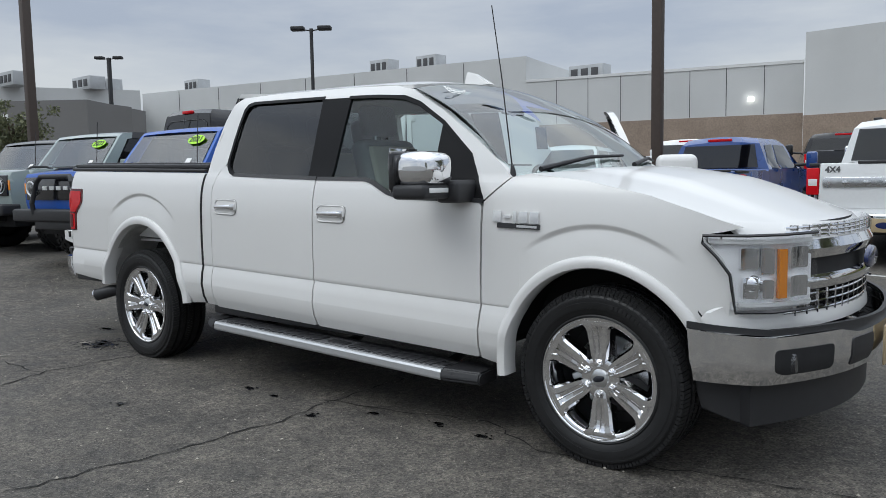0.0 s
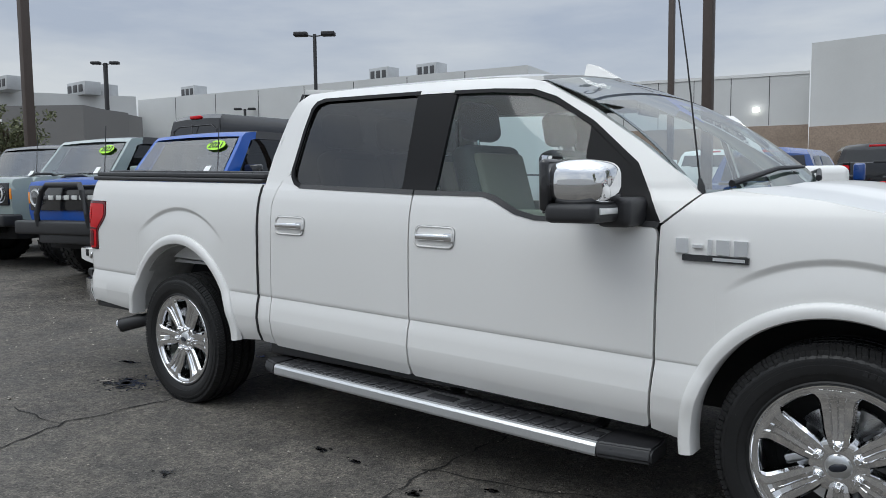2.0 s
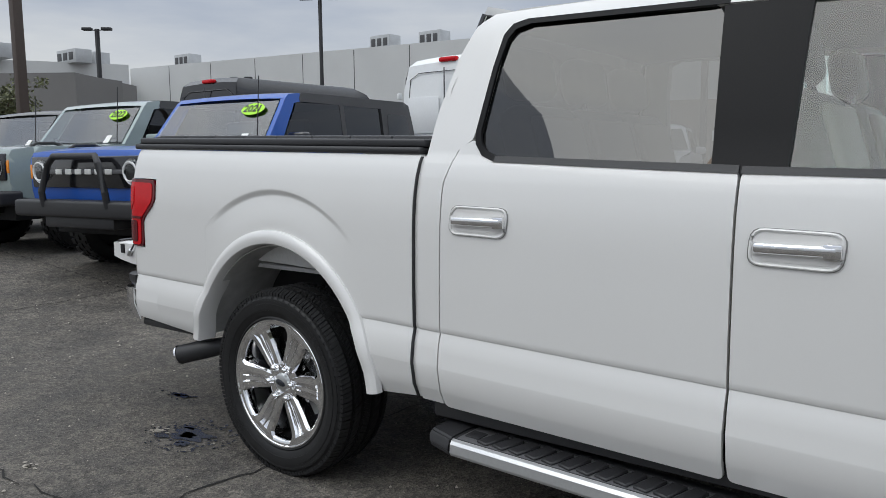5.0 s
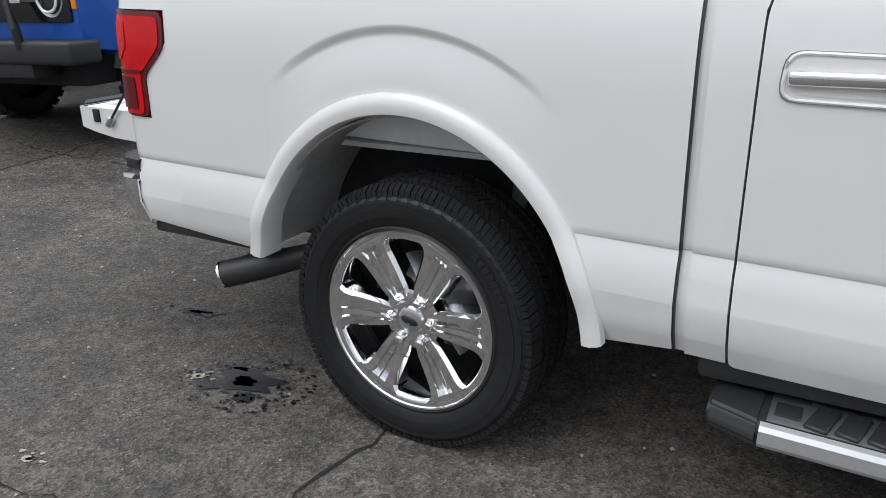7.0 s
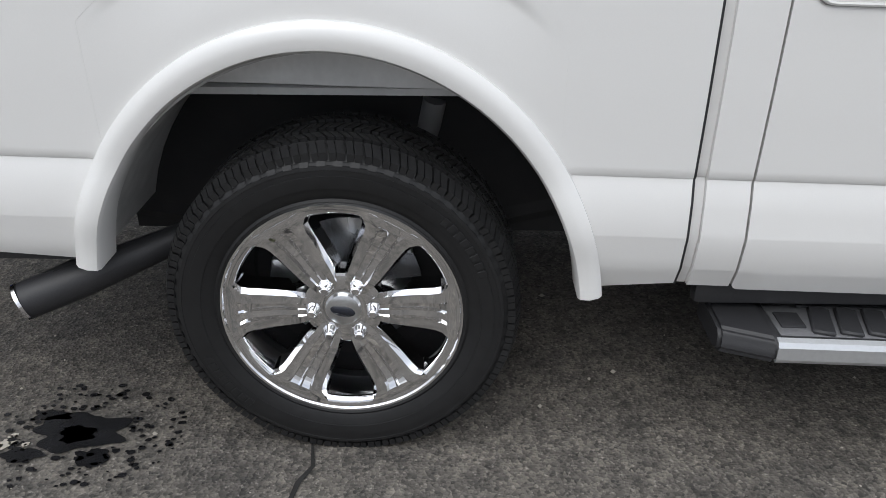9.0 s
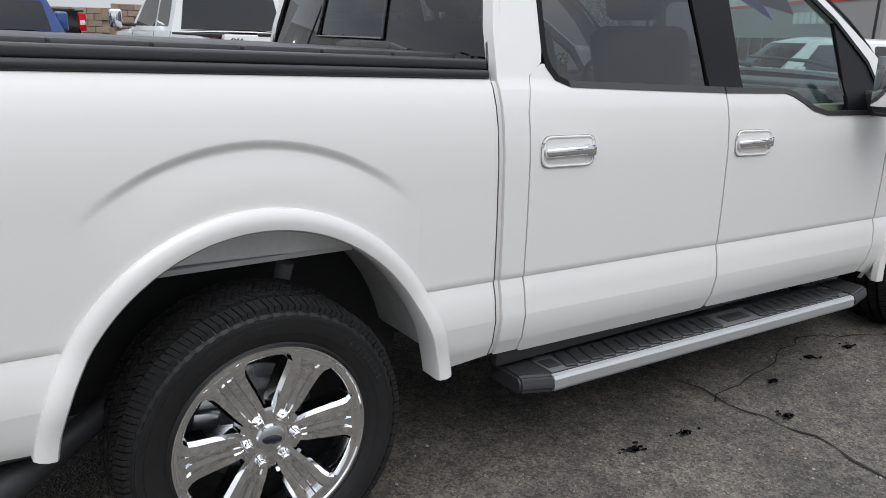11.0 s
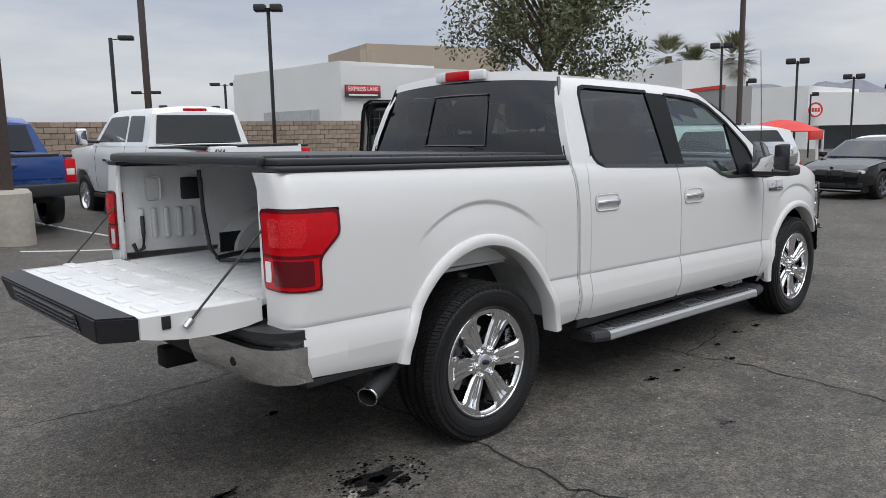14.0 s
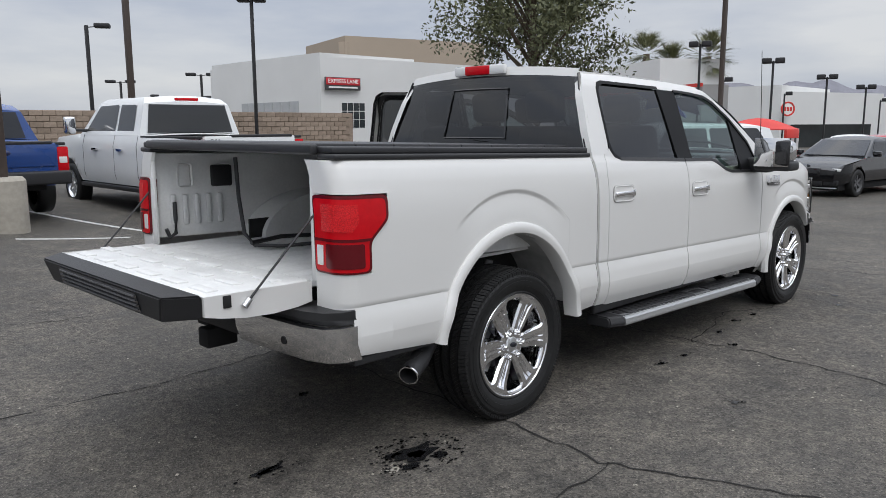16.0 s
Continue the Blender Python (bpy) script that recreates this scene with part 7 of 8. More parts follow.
def strip_on(parent, name, a, b, t0, t1, z0, z1, out, mat, label=""):
    """A shallow panel on the face of a wall from a to b (its outside is to the right of a->b)."""
    p, q = on_line(a, b, t0), on_line(a, b, t1)
    d = Vector((b[0] - a[0], b[1] - a[1], 0)).normalized()
    n = Vector((d.y, -d.x, 0)) * out
    o = wall_between(name, (p[0] + n.x, p[1] + n.y), (q[0] + n.x, q[1] + n.y), z0, z1, abs(out) + 0.02, mat, "")
    o.parent = parent
    if label:
        o["label"] = label
    return o


# long store along the back of the lot
store = building("warehouse_store", "long white tilt-up store with a brown masonry base", [
    ((-74.5, 26.0), (-68.2, 38.9), -1, 10.7, 20, TILTUP),
    ((-76.5, 44.0), (-30.0, 52.0), -1, 11.4, 20, TILTUP),
    ((-30.0, 52.0), (-9.2, 57.0), -1, 9.35, 20, TILTUP),
    ((-8.9, 56.0), (-1.5, 55.4), -1, 11.2, 25, TILTUP)])
for i in range(1, 8):
    t = i / 8
    strip_on(store, "panel_joint", (-30.0, 52.0), (-9.2, 57.0), t - 0.0012, t + 0.0012, 5.6, 9.3, 0.01, GREYROOF)
    strip_on(store, "panel_joint", (-76.5, 44.0), (-30.0, 52.0), t - 0.0008, t + 0.0008, 0, 11.3, 0.01, GREYROOF)
for a, b, z in (((-30.0, 52.0), (-9.2, 57.0), 5.55), ((-8.9, 56.0), (-1.5, 55.4), 5.3)):
    strip_on(store, "masonry_base", a, b, 0.0, 1.0, -1, z, 0.15, BLOCKWALL, "brown split-face block base")
strip_on(store, "coping", (-30.0, 52.0), (-9.2, 57.0), 0, 1, 9.2, 9.42, 0.06, STUCCO)
lampw = part("wall_lamp", box(-0.2, 0.2, -0.15, 0.15, -0.15, 0.15, 0.03), glow_material("wall_lamp_glow", (1, 0.97, 0.9), 4.0), store)
lampw.matrix_basis = Matrix.Translation((-12.6, 55.9, 6.75))
for x, y, w in ((-72.0, 27.0, 3.0), (-70.8, 33.5, 3.6), (-71.5, 35.8, 3.2), (-70, 45.5, 2.6), (-45.5, 49.8, 2.4), (-40.5, 50.8, 2.4), (-26.0, 54.5, 3.2)):
    z0 = 11.3 if x < -30 else 9.3
    if x < -60 and y < 40:
        z0 = 10.6
    u = thing("rooftop_unit", "galvanised rooftop air-conditioning unit", "hvac unit", "rooftop units")
    part("casing", box(x - w / 2, x + w / 2, y + 0.6, y + 2.2, z0, z0 + 1.3, 0.05), HVAC, u)
    for k in range(3):
        part("fan_grille", box(x - w / 2 + 0.2 + k * w / 3.3, x - w / 2 + 0.2 + k * w / 3.3 + w / 5, y + 0.55, y + 0.62, z0 + 0.3, z0 + 1.0, 0.02), GREYROOF, u)
shop = building("service_shop", "low grey clad shop with a flat canopy", [
    ((-56.0, 13.0), (-44.6, 21.3), 3.8, 6.8, 9, SHOPGREY),
    ((-44.6, 21.3), (-46.5, 25.5), 3.8, 6.7, 6, SHOPGREY),
    ((-56.5, 14.5), (-46.0, 22.3), -1, 3.8, 7, GREYROOF)])
for k, (t0, t1) in enumerate(((0.44, 0.455), (0.47, 0.485), (0.50, 0.53), (0.545, 0.575), (0.59, 0.62))):
    strip_on(shop, "sign_block", (-56.0, 13.0), (-44.6, 21.3), t0, t1, 5.2, 5.95, 0.08, TAGWHITE)

# showrooms on the far side
exp_b = building("express_building", "white service building with a small red sign", [
    ((26.6, 51.0), (26.4, 36.9), -1, 6.15, 8, STUCCO),
    ((26.4, 36.9), (40.0, 36.0), -1, 5.95, 16, STUCCO)])
exp_b["label"] = "white service building with a red express sign"
sg = thing("wall_sign", "red and black express lane sign on a white wall", "sign")
sgp = part("sign_board", box(-1.35, 1.35, -0.06, 0.06, -0.40, 0.40, 0.02), GREYROOF, sg)
sgr = part("sign_face", box(-1.30, 1.30, -0.08, -0.055, -0.08, 0.36, 0.01), material("red_sign", (0.55, 0.03, 0.04), 0.4), sg)
writing("EXPRESS LANE", 0.36, TAGWHITE, pose(0, -0.085, 0.14, 90, 0, 0), sg, "sign_lettering", 0.004, 0.004)
part("sign_bar", box(-1.1, 1.1, -0.075, -0.06, -0.28, -0.18), TAGWHITE, sg, smooth=False)
sg.matrix_basis = pose(27.9, 36.55, 4.25, 0, 0, -4)
for i in range(4):
    for j in range(3):
        strip_on(exp_b, "window_pane", (26.4, 36.9), (40.0, 36.0), 0.115 + 0.034 * i, 0.145 + 0.034 * i, 1.45 + 0.55 * j, 1.95 + 0.55 * j, 0.02, PRIVACYWALL)
for i in range(7):
    strip_on(exp_b, "louvre_panel", (26.6, 51.0), (26.4, 36.9), 0.30 + 0.075 * i, 0.37 + 0.075 * i, 1.3, 3.2, 0.03, HVAC)
building("tan_building", "plain tan stucco block behind the showrooms", [((45.6, 60.0), (46.5, 59.4), -1, 10.0, 1, TANWALL), ((46.1, 59.6), (62.0, 55.0), -1, 10.6, 12, TANWALL)])
tb = building("main_showroom", "grey and white showroom with a red stripe", [
    ((46.8, 33.0), (35.2, 15.6), 1.7, 3.6, 1.5, SHOPLIGHT),
    ((47.6, 33.0), (36.2, 16.2), -1.2, 1.7, 1.0, PRIVACYWALL),
    ((50.5, 37.5), (38.6, 20.0), 3.0, 5.4, 4, STUCCO)])
strip_on(tb, "red_stripe", (46.8, 33.0), (35.2, 15.6), 0.0, 1.0, 3.5, 3.68, 0.06, RED)
for k in range(6):
    strip_on(tb, "sign_block", (46.8, 33.0), (35.2, 15.6), 0.585 + 0.035 * k, 0.607 + 0.035 * k, 2.45, 3.05, 0.12, TAGWHITE)
for k in range(8):
    strip_on(tb, "mullion", (47.6, 33.0), (36.2, 16.2), 0.1 * k + 0.05, 0.1 * k + 0.058, -1, 1.7, 0.05, SHOPLIGHT)
kb = building("white_showroom", "white showroom with a round red emblem", [
    ((71.2, 40.0), (71.6, 25.8), -1.2, 5.2, 14, STUCCO),
    ((71.6, 25.8), (86.0, 21.0), 1.5, 4.6, 10, STUCCO),
    ((72.4, 26.6), (86.0, 22.0), -1.2, 1.5, 8, PRIVACYWALL),
    ((84.0, 26.0), (100.0, 18.0), -1.2, 4.4, 10, STUCCO)])
eml = part("round_emblem", lathe([(0.0, 0.03), (0.66, 0.03), (0.70, 0.02), (0.72, 0.0)], 32), TAGWHITE, kb, "white oval emblem with a red ring")
eml.matrix_basis = Matrix.Translation((71.5, 25.1, 2.95)) @ pose(0, 0, 0, 0, 0, 180 - 22) @ Matrix.Diagonal((1.2, 1, 0.95, 1))
part("emblem_ring", lathe([(0.56, 0.03), (0.57, 0.07), (0.71, 0.07), (0.73, 0.0)], 36), RED, eml, "red ring")
for bx in (-0.30, 0.0, 0.30):
    part("emblem_block", box(bx - 0.11, bx + 0.11, 0.03, 0.06, -0.20, 0.20, 0.01), RED, eml)

# block wall and hedge
bw = wall_between("boundary_wall", (5.0, 25.3), (19.5, 25.0), -0.5, 2.15, 0.3, BLOCKWALL, "")
tagged(bw, "tan split-face block boundary wall", "wall", kind="structure")
bw2 = wall_between("boundary_wall_side", (-18.0, 30.5), (5.0, 25.3), -0.5, 2.0, 0.3, BLOCKWALL, "")
tagged(bw2, "tan split-face block boundary wall", "wall", kind="structure")


def lay_blocks(parent, a, b, z0, rows, length, height, face_out):
    """Courses of split-face blocks standing a little proud of a wall."""
    d = Vector((b[0] - a[0], b[1] - a[1], 0))
    n = int(d.length / length)
    ang = math.degrees(math.atan2(d.y, d.x))
    rng = random.Random(8)
    first = None
    for r in range(rows):
        for i in range(n):
            x = (i + 0.5 + (0.5 if r % 2 else 0.0)) * length
            if x + length / 2 > d.length:
                continue
            q = Vector((a[0], a[1], 0)) + d.normalized() * x
            m = Matrix.Translation((q.x, q.y, z0 + (r + 0.5) * height)) @ pose(0, 0, 0, 0, 0, ang) @ Matrix.Translation((0, -rng.uniform(0.0, 0.02) * face_out, 0))
            if first is None:
                first = part("block", box(-length / 2 + 0.006, length / 2 - 0.006, -0.05, 0.05, -height / 2 + 0.006, height / 2 - 0.006, 0.012, 1), BLOCKPIECE, parent, smooth=False)
                first.matrix_basis = m
            else:
                share("block", first, parent, m)


lay_blocks(bw, (5.0, 25.3), (19.5, 25.0), 0.55, 8, 0.44, 0.20, 1)
lay_blocks(bw2, (1.0, 26.2), (5.0, 25.3), 0.40, 8, 0.44, 0.20, 1)


def leaf_cloud(centres, radii, count, size, mat, seed, name, parent=None, flat=1.0):
    rng = random.Random(seed)
    verts, faces = [], []
    for _ in range(count):
        i = rng.randrange(len(centres))
        c, r = centres[i], radii[i]
        d = Vector((rng.gauss(0, 1), rng.gauss(0, 1), rng.gauss(0, 1))).normalized() * (rng.random() ** 0.45)
        p = Vector((c[0] + d.x * r, c[1] + d.y * r, c[2] + d.z * r * flat))
        u = Vector((rng.gauss(0, 1), rng.gauss(0, 1), rng.gauss(0, 1))).normalized()
        w = u.cross(Vector((rng.gauss(0, 1), rng.gauss(0, 1), rng.gauss(0, 1)))).normalized()
        s = size * rng.uniform(0.6, 1.3)
        n = len(verts)
        verts += [p - u * s, p + w * s * 0.45, p + u * s, p - w * s * 0.45]
        faces.append((n, n + 1, n + 2, n + 3))
    me = bpy.data.meshes.new(name)
    me.from_pydata([tuple(v) for v in verts], [], faces)
    me.materials.append(mat)
    ob = new(name, me)
    if parent is not None:
        ob.parent = parent
    return ob


def hedge(a, b, h, w, seed, label, count=5000):
    n = 14
    cs = [(a[0] + (b[0] - a[0]) * i / n, a[1] + (b[1] - a[1]) * i / n, z) for i in range(n + 1) for z in (h * 0.3, h * 0.62)]
    o = leaf_cloud(cs, [w] * len(cs), count, 0.05, HEDGE, seed, "hedge", None, 0.62 * h / w * 0.5)
    o.location.z = gz(a[0], a[1])
    return tagged(o, label, "hedge", kind="stuff")


hedge((6.9, 12.9), (11.5, 9.6), 1.25, 0.6, 3, "clipped yellow-green hedge along the bay ends", 9000)
hedge((25.0, 4.2), (29.5, 1.4), 1.5, 0.5, 4, "dark clipped hedge beyond the saloon", 6000)


def broad_tree(x, y, z0, height, spread, seed, label, leaves, size, clear=0.45):
    t = thing("tree", label, "tree", "trees")
    rng = random.Random(seed)
    tr = bmesh.new()
    add_tube(tr, [(x, y, z0), (x + 0.05, y, z0 + height * 0.25), (x - 0.05, y + 0.05, z0 + height * 0.5), (x, y, z0 + height * 0.85)], [0.20, 0.15, 0.12, 0.05], 10)
    part("trunk", tr, BARK, t)
    cs, rs = [], []
    for k in range(15):
        a = 2 * math.pi * k / 15 + rng.uniform(-0.2, 0.2)
        hh = height * rng.uniform(clear, 0.95)
        ln = spread * rng.uniform(0.45, 1.0) * (1.0 - 0.45 * (hh / height - clear))
        s0 = Vector((x, y, z0 + hh * 0.62))
        e = Vector((x + ln * math.cos(a), y + ln * math.sin(a), z0 + hh))
        mid = s0.lerp(e, 0.5) + Vector((0, 0, 0.25))
        part("limb", tube([s0, mid, e], [0.07, 0.045, 0.015], 6), BARK, t)
        for q, rr in ((e, 0.20), (mid, 0.15)):
            for _ in range(3):
                cs.append((q.x + rng.uniform(-0.5, 0.5), q.y + rng.uniform(-0.5, 0.5), q.z + rng.uniform(-0.35, 0.45)))
                rs.append(spread * rr * rng.uniform(0.8, 1.7))
    leaf_cloud(cs, rs, leaves, size, LEAF, seed + 1, "crown", t, 0.85)
    return t


broad_tree(14.3, 10.2, -0.15, 7.8, 3.9, 11, "open-crowned broadleaf tree with small grey-green leaves", 22000, 0.075, 0.46)
broad_tree(-33.5, 12.0, 0.3, 4.6, 2.2, 17, "small leafy tree in front of the shop", 6000, 0.10, 0.35)
broad_tree(15.5, -13.0, 0.0, 7.0, 3.0, 23, "broadleaf tree on the verge across the lot", 8000, 0.085, 0.42)
broad_tree(20.5, -14.5, 0.0, 6.6, 2.8, 29, "broadleaf tree on the verge across the lot", 7000, 0.085, 0.42)


def palm(x, y, z0, h, seed, label):
    t = thing("palm_tree", label, "tree", "palms")
    rng = random.Random(seed)
    part("trunk", tube([(x, y, z0), (x + 0.08, y, z0 + h * 0.5), (x, y, z0 + h)], [0.26, 0.20, 0.22], 10), BARK, t)
    verts, faces = [], []
    for _ in range(90):
        a = rng.uniform(0, 2 * math.pi)
        el = rng.uniform(-0.9, 1.3)
        L = rng.uniform(1.0, 1.5)
        d = Vector((math.cos(a) * math.cos(el), math.sin(a) * math.cos(el), math.sin(el)))
        tipp = Vector((x, y, z0 + h)) + d * L
        side = d.cross(Vector((0, 0, 1))).normalized()
        for k in range(7):
            fan = (k - 3) * 0.16
            e = tipp + (d * 0.55 + side * fan * 2.2 - Vector((0, 0, 0.12))) * 0.8
            n = len(verts)
            verts += [tuple(tipp - d * L * 0.55), tuple(tipp + side * fan * 0.5 + side * 0.03), tuple(e), tuple(tipp + side * fan * 0.5 - side * 0.03)]
            faces.append((n, n + 1, n + 2, n + 3))
    me = bpy.data.meshes.new("fronds")
    me.from_pydata(verts, [], faces)
    me.materials.append(PALMLEAF)
    fr = new("fronds", me)
    fr.parent = t
    return t


palm(44.5, 24.4, -0.8, 7.1, 5, "fan palm behind the showroom")
palm(47.9, 24.4, -0.8, 6.6, 6, "fan palm behind the showroom")
palm(41.9, 18.7, -0.8, 6.4, 7, "fan palm beside a lamp post")


def lot_lamp(x, y, top, mat, label, heads=2, radius=0.07, turn=0.0, base=True, size=1.0, compact=False):
    z0 = gz(x, y)
    l = thing("lot_lamp", label, "lamp post", "lot lamps")
    part("post", box(x - radius, x + radius, y - radius, y + radius, z0, top, 0.015), mat, l)
    if base:
        part("footing", lathe([(0.0, 0.75), (0.26, 0.75), (0.30, 0.70), (0.30, -0.05)], 24), CONCRETE, l, "round concrete footing").matrix_basis = Matrix.Translation((x, y, z0)) @ pose(0, 0, 0, 90, 0, 0)
    for k in range(heads):
        a = radians(turn + 180 * k)
        c, s = math.cos(a), math.sin(a)
        reach, half, tall = (0.34, 0.25, 0.15) if compact else (0.72, 0.36, 0.11)
        part("arm", tube([(x, y, top - 0.12), (x + c * reach * 0.62 * size, y + s * reach * 0.62 * size, top - 0.06)], 0.035, 6), mat, l)
        h = part("lamp_head", box(-half * size, half * size, -0.24 * size, 0.24 * size, -tall * size, tall * size, 0.06 * size, 3), mat, l)
        h.matrix_basis = pose(x + c * reach * size, y + s * reach * size, top, 0, 0, math.degrees(a))
    return l


lot_lamp(0.10, 8.2, 9.0, POLEBROWN, "tall brown square lamp post on a concrete footing", 2, 0.075, 20)
lot_lamp(-20.4, 7.2, 9.5, POLEBROWN, "tall brown square lamp post by the parked row", 2, 0.13, 60)
lot_lamp(-6.7, 24.1, 9.4, POLEBROWN, "tall slim brown lamp post", 2, 0.10, 20)
lot_lamp(-53.7, 27.9, 11.2, POLEBLACK, "distant black lamp post with twin heads", 2, 0.13, 40, False)
lot_lamp(-25.9, 24.2, 9.3, POLEBLACK, "distant black lamp post with twin heads", 2, 0.07, 35, False)
lot_lamp(-60.0, 46.0, 9.4, POLEBLACK, "distant black lamp post with twin heads", 2, 0.10, 35, False)
lot_lamp(13.1, 22.9, 6.35, POLEBLACK, "black lamp post with two round-cornered heads", 2, 0.055, -40, True, 0.9, True)
lot_lamp(6.6, 19.0, 8.5, POLEBROWN, "tall brown lamp post beyond the block wall", 2, 0.08, 10)
lot_lamp(16.0, 47.0, 7.85, POLEBLACK, "black lamp post with a single head", 1, 0.10, -30, False, 1.3)
lot_lamp(36.1, 70.8, 6.9, POLEBLACK, "small far lamp post with twin heads", 2, 0.10, -35, False, 1.4)
lot_lamp(31.4, 79.6, 6.4, POLEBLACK, "small far lamp post with twin heads", 2, 0.10, -35, False, 1.4)
lot_lamp(16.6, 5.8, 8.0, POLEBROWN, "tall brown lamp post beside parked cars", 2, 0.055, 10)
for x, y, z in ((34.2, 11.6, 4.5), (39.7, 11.0, 3.95), (31.0, 13.7, 5.2), (45.1, 10.7, 3.6)):
    lot_lamp(x, y, z, POLEBLACK, "black lamp post with twin heads in the showroom lot", 2, 0.045, 110, False, 0.85, True)
for x, y, z in ((48.4, 16.5, 3.5), (37.8, 15.7, 3.95), (58.0, 13.5, 3.2)):
    lot_lamp(x, y, z, POLEBLACK, "black lamp post with a single head", 1, 0.045, 285, False, 0.8, True)

# red canopy
can = thing("shade_canopy", "red fabric canopy on white posts", "canopy")
part("canopy_roof", thicken(surface(8, 8, lambda u, v: Vector((24.2 + 3.5 * u + 1.0 * v, 9.6 - 2.6 * v + 1.2 * u, 1.35 + 0.42 * math.sin(math.pi * u) * math.sin(math.pi * v)))), 0.03), RED, can)
part("canopy_valance", box(24.1, 25.2, 6.9, 7.0, 1.05, 1.36, 0.01), RED, can)
for px, py in ((24.3, 9.5), (25.2, 7.1), (27.6, 10.6), (28.6, 8.2)):
    part("canopy_post", tube([(px, py, -0.8), (px, py, 1.36)], 0.05, 8), WHITE, can)

# far mountains
def ridge(seed, az0, az1, dist, h, label):
    rng = random.Random(seed)
    bm = bmesh.new()
    n = 60
    tops, mids, feet = [], [], []
    for i in range(n + 1):
        a = radians(az0 + (az1 - az0) * i / n)
        k = h * (0.45 + 0.35 * noise.noise(Vector((i * 0.11, seed, 0))) + 0.09 * noise.noise(Vector((i * 0.4, seed, 3))) + 0.25 * math.sin(math.pi * i / n))
        c, s = math.cos(a), math.sin(a)
        tops.append(bm.verts.new((c * dist, s * dist, max(2, k))))
        mids.append(bm.verts.new((c * dist * 0.93, s * dist * 0.93, max(1, k * 0.45 + h * 0.1 * noise.noise(Vector((i * 0.6, seed, 7)))))))
        feet.append(bm.verts.new((c * dist * 0.86, s * dist * 0.86, -5)))
    for i in range(n):
        bm.faces.new((tops[i], tops[i + 1], mids[i + 1], mids[i]))
        bm.faces.new((mids[i], mids[i + 1], feet[i + 1], feet[i]))
    return tagged(part("mountain_ridge", bm, MOUNTAIN, smooth=False), label, "mountains", kind="structure")


ridge(3, 4, 34, 2600, 165, "hazy grey desert mountains on the horizon")
ridge(9, 68, 100, 2800, 60, "low hazy hills on the horizon")

# far side of the lot behind the walk: an unseen row added for reflections
back = building("reflection_row", "unseen pale building row added for reflections", [((-40.0, -34.0), (60.0, -36.0), -1, 5.0, -12, STUCCO)])

# ---- marks on the asphalt ----
def crack(points, width, seed, parent):
    rng = random.Random(seed)
    pts = []
    for (x0, y0), (x1, y1) in zip(points, points[1:]):
        n = max(2, int(math.hypot(x1 - x0, y1 - y0) / 0.07))
        for i in range(n):
            t = i / n
            pts.append((x0 + (x1 - x0) * t + rng.uniform(-0.022, 0.022), y0 + (y1 - y0) * t + rng.uniform(-0.022, 0.022)))
    pts.append(points[-1])
    bm = bmesh.new()
    rows = []
    for i, (x, y) in enumerate(pts):
        a, b = pts[max(0, i - 1)], pts[min(len(pts) - 1, i + 1)]
        d = Vector((b[0] - a[0], b[1] - a[1], 0)).normalized()
        nrm = Vector((-d.y, d.x, 0)) * width * rng.uniform(0.12, 0.75)
        z = gz(x, y) + 0.004
        rows.append((bm.verts.new((x - nrm.x, y - nrm.y, z)), bm.verts.new((x + nrm.x, y + nrm.y, z))))
    for p, q in zip(rows, rows[1:]):
        bm.faces.new((p[0], p[1], q[1], q[0]))
    o = part("crack", bm, CRACK, parent, smooth=False)
    return o


cracks = thing("asphalt_cracks", "dark jagged cracks in the asphalt", "crack", kind="structure")
for k, (pts, w) in enumerate((
        (((1.82, -2.75), (1.95, -2.0), (2.03, -1.35), (1.98, -1.0), (2.0, -0.6), (2.1, 0.6)), 0.012),
        (((1.95, -1.0), (2.4, -0.92), (2.95, -0.78), (3.4, -1.0), (3.7, -0.9), (5.6, -0.45), (6.05, -1.4)), 0.009),
        (((1.82, -2.75), (1.9, -3.6), (2.1, -5.5)), 0.011),
        (((-0.30, -3.4), (0.26, -2.73), (-0.17, -1.64), (-0.08, -1.05), (-0.1, -0.2), (0.0, 1.2)), 0.011),
        (((-0.14, -1.67), (-1.0, -1.72), (-2.6, -1.9)), 0.009),
        (((-4.25, -0.4), (-4.2, 0.75), (-4.4, 1.6), (-4.9, 2.6)), 0.012),
        (((-4.2, 0.75), (-7.2, 0.82), (-10, 0.9)), 0.011),
        (((-4.25, -0.4), (-4.4, -2.4), (-4.8, -5.0)), 0.010),
        (((-2.7, 1.05), (-2.0, 0.93), (-1.05, 0.87), (-0.4, 0.94), (1.2, 1.1)), 0.011),
        (((-4.2, 0.75), (-2.7, 1.05)), 0.010),
        (((-3.0, 2.9), (-1.46, 2.97), (-0.64, 2.84), (1.5, 3.1)), 0.009),
        (((6.4, -0.03), (6.85, -1.2), (7.4, -3.0)), 0.012),
        (((6.4, -0.03), (6.2, 1.6), (6.5, 4.0)), 0.010))):
    crack(pts, w, 40 + k, cracks)


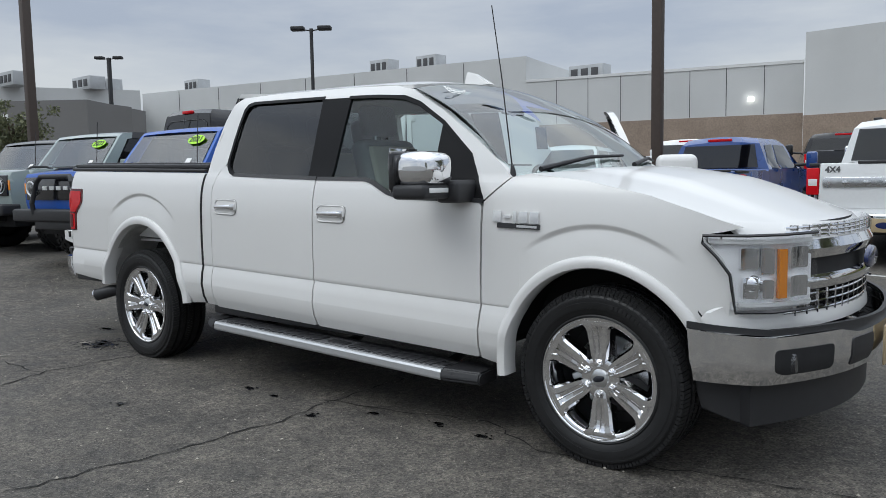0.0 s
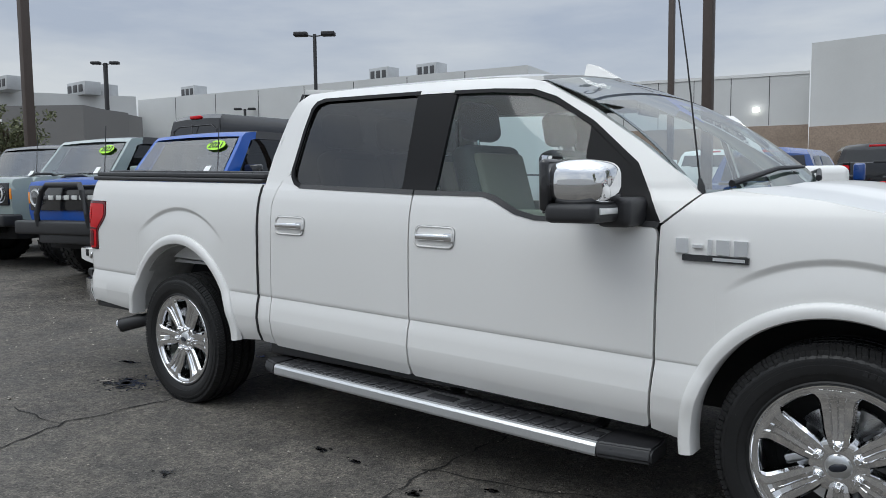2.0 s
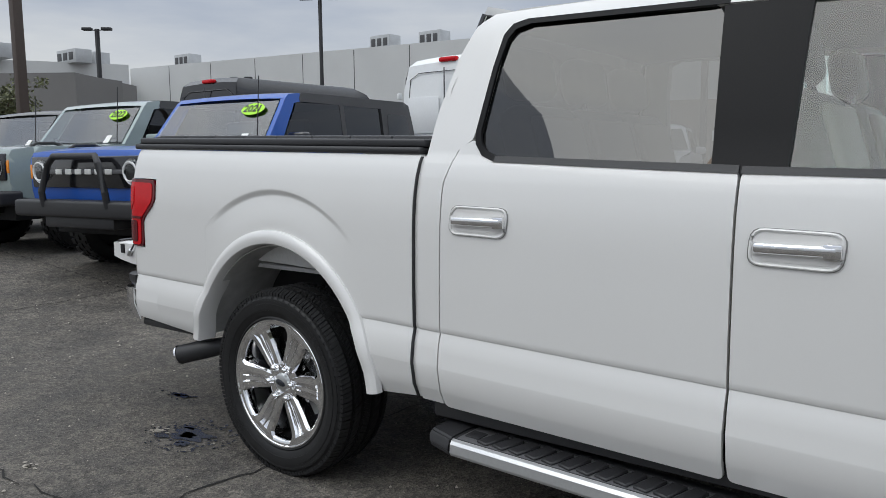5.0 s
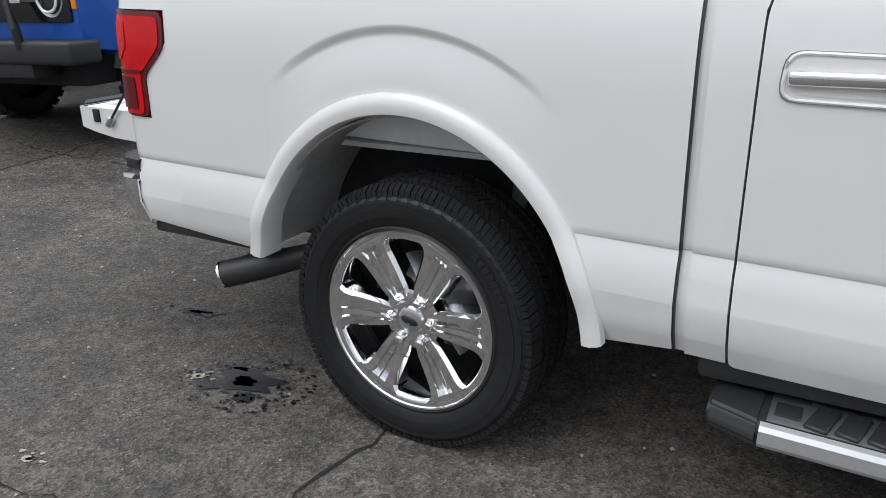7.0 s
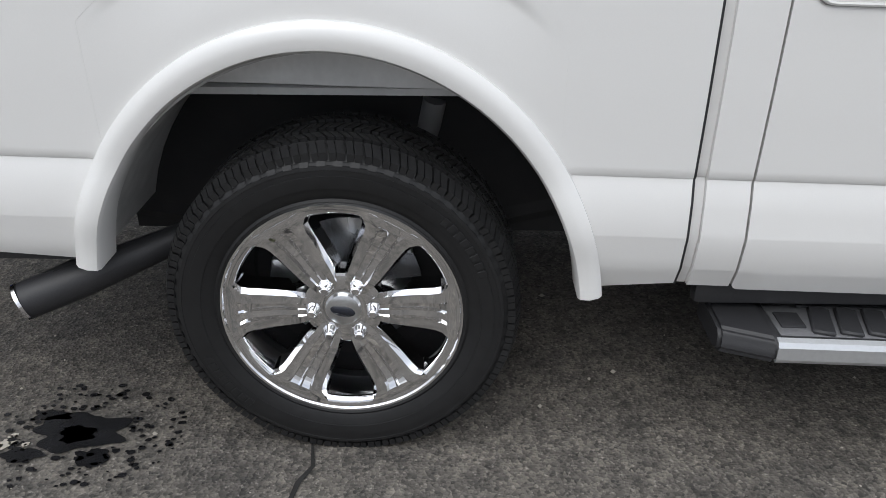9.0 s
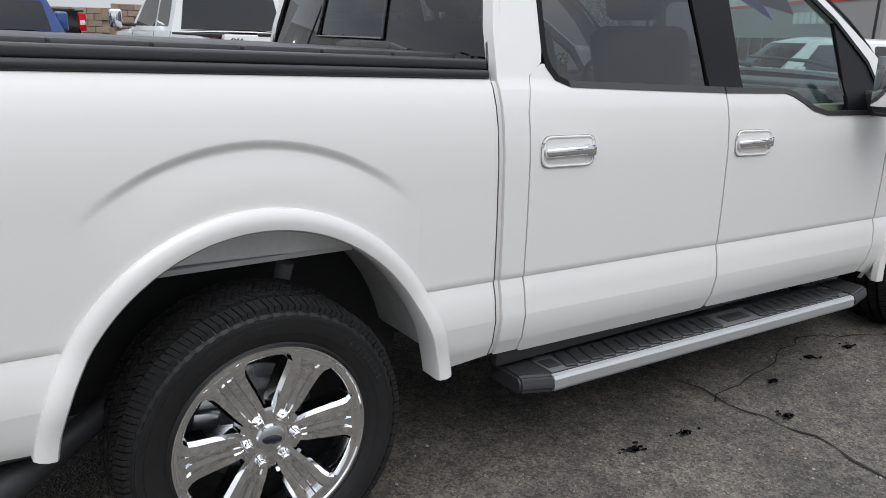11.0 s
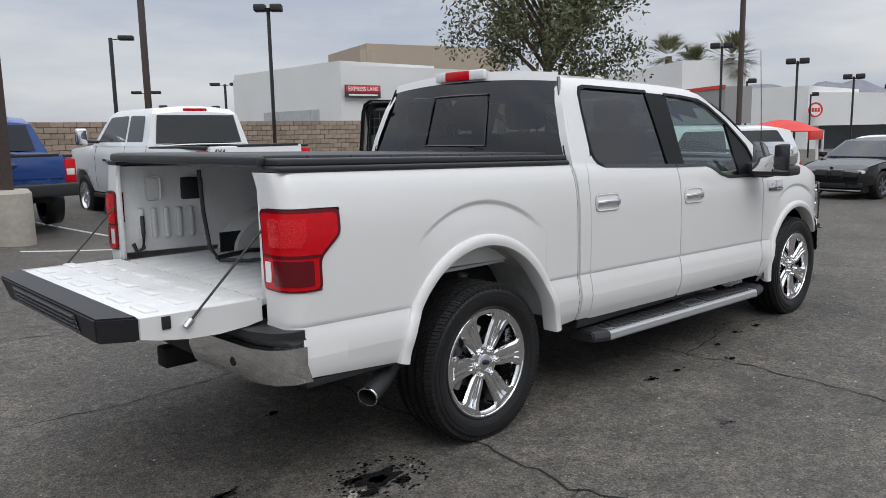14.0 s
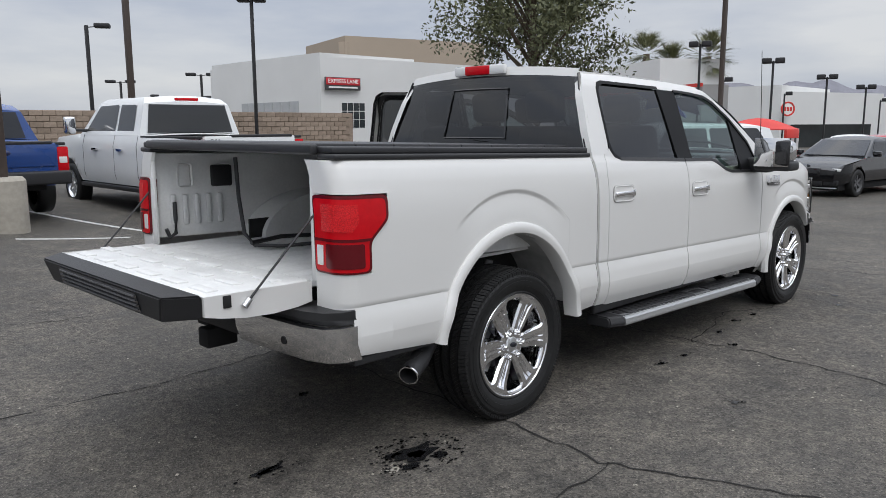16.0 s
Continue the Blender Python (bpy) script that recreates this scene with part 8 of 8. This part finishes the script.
def blot(cx, cy, rx, ry, seed, mat, name, label, n=26, drops=18, kind="structure"):
    """A ragged spill with loose drops round it."""
    rng = random.Random(seed)
    bm = bmesh.new()

    def patch(x, y, a, b, k):
        vs = []
        for i in range(k):
            t = 2 * math.pi * i / k
            s = 0.85 + 0.45 * noise.noise(Vector((2.2 * math.cos(t) + x * 7, 2.2 * math.sin(t) + y * 7, seed)))
            px, py = x + a * s * math.cos(t), y + b * s * math.sin(t)
            vs.append(bm.verts.new((px, py, gz(px, py) + 0.0045)))
        bm.faces.new(vs)
    patch(cx, cy, rx, ry, n * 2)
    for _ in range(4):
        patch(cx + rng.uniform(-1, 1) * rx, cy + rng.uniform(-1, 1) * ry, rx * rng.uniform(0.2, 0.5), ry * rng.uniform(0.2, 0.5), n)
    for _ in range(drops):
        t, q = rng.uniform(0, 2 * math.pi), rng.uniform(1.0, 2.2)
        s = rng.uniform(0.003, 0.013)
        patch(cx + rx * q * math.cos(t), cy + ry * q * math.sin(t), s, s * 0.8, 7)
    o = part(name, bm, mat, smooth=False)
    return tagged(o, label, "stain", kind=kind)


blot(-0.70, -0.965, 0.13, 0.09, 1, OIL, "oil_stain", "fresh black oil stain behind the wheel", 30, 160)
blot(-1.30, -0.62, 0.10, 0.03, 2, OIL, "oil_stain", "thin dark drip line", 16, 14)
for k, (x, y) in enumerate(((1.35, -1.1), (1.62, -1.12), (2.35, -1.02), (2.75, -0.95), (3.05, -0.98), (1.0, -1.75), (2.1, -1.25), (3.9, -1.35), (4.3, -1.2), (-0.6, 0.1), (4.9, -1.9), (5.2, -2.3))):
    blot(x, y, 0.035, 0.022, 10 + k, OIL, "oil_drop", "small dark oil drip on asphalt", 10, 5)
blot(-0.88, -1.02, 0.035, 0.02, 31, CONCRETE, "dried_splash", "pale dried splash on asphalt", 12, 10)
blot(-0.95, -1.62, 0.03, 0.018, 33, CONCRETE, "dried_splash", "pale dried splash on asphalt", 12, 6)


def bay_line(a, b, w):
    d = Vector((b[0] - a[0], b[1] - a[1], 0)).normalized()
    n = Vector((-d.y, d.x, 0)) * w / 2
    k = 16
    bm = bmesh.new()
    rows = []
    for i in range(k + 1):
        x, y = on_line(a, b, i / k)
        rows.append([bm.verts.new((x + s * n.x, y + s * n.y, gz(x + s * n.x, y + s * n.y) + 0.004)) for s in (-1, 1)])
    for p, q in zip(rows, rows[1:]):
        bm.faces.new((p[0], p[1], q[1], q[0]))
    return tagged(part("bay_line", bm, LINEPAINT, smooth=False), "worn white painted bay line", "road marking", "bay lines", kind="structure")


bay_line((1.95, 7.05), (0.75, 11.8), 0.10)
bay_line((0.0, 7.45), (2.2, 6.9), 0.10)
bay_line((2.2, 6.9), (5.2, 6.1), 0.10)
bay_line((5.0, 6.3), (3.6, 12.0), 0.10)

# pebbles and litter
def pebbles():
    rng = random.Random(77)
    bm = bmesh.new()
    for _ in range(900):
        x, y = rng.uniform(-4.5, 6.5), rng.uniform(-3.4, 1.8)
        s = rng.choice((0.003, 0.004, 0.006, 0.009)) * rng.uniform(0.7, 1.2)
        c = Vector((x, y, gz(x, y) + s * 0.4))
        vs = [bm.verts.new(c + Vector(d) * s * rng.uniform(0.7, 1.2)) for d in ((1, 0, 0), (0, 1, 0), (-1, 0, 0), (0, -1, 0), (0, 0, 0.8))]
        for a, b in ((0, 1), (1, 2), (2, 3), (3, 0)):
            bm.faces.new((vs[a], vs[b], vs[4]))
    return tagged(part("gravel", bm, CONCRETE, smooth=False), "loose pale grit scattered over the asphalt", "gravel", kind="stuff")


pebbles()
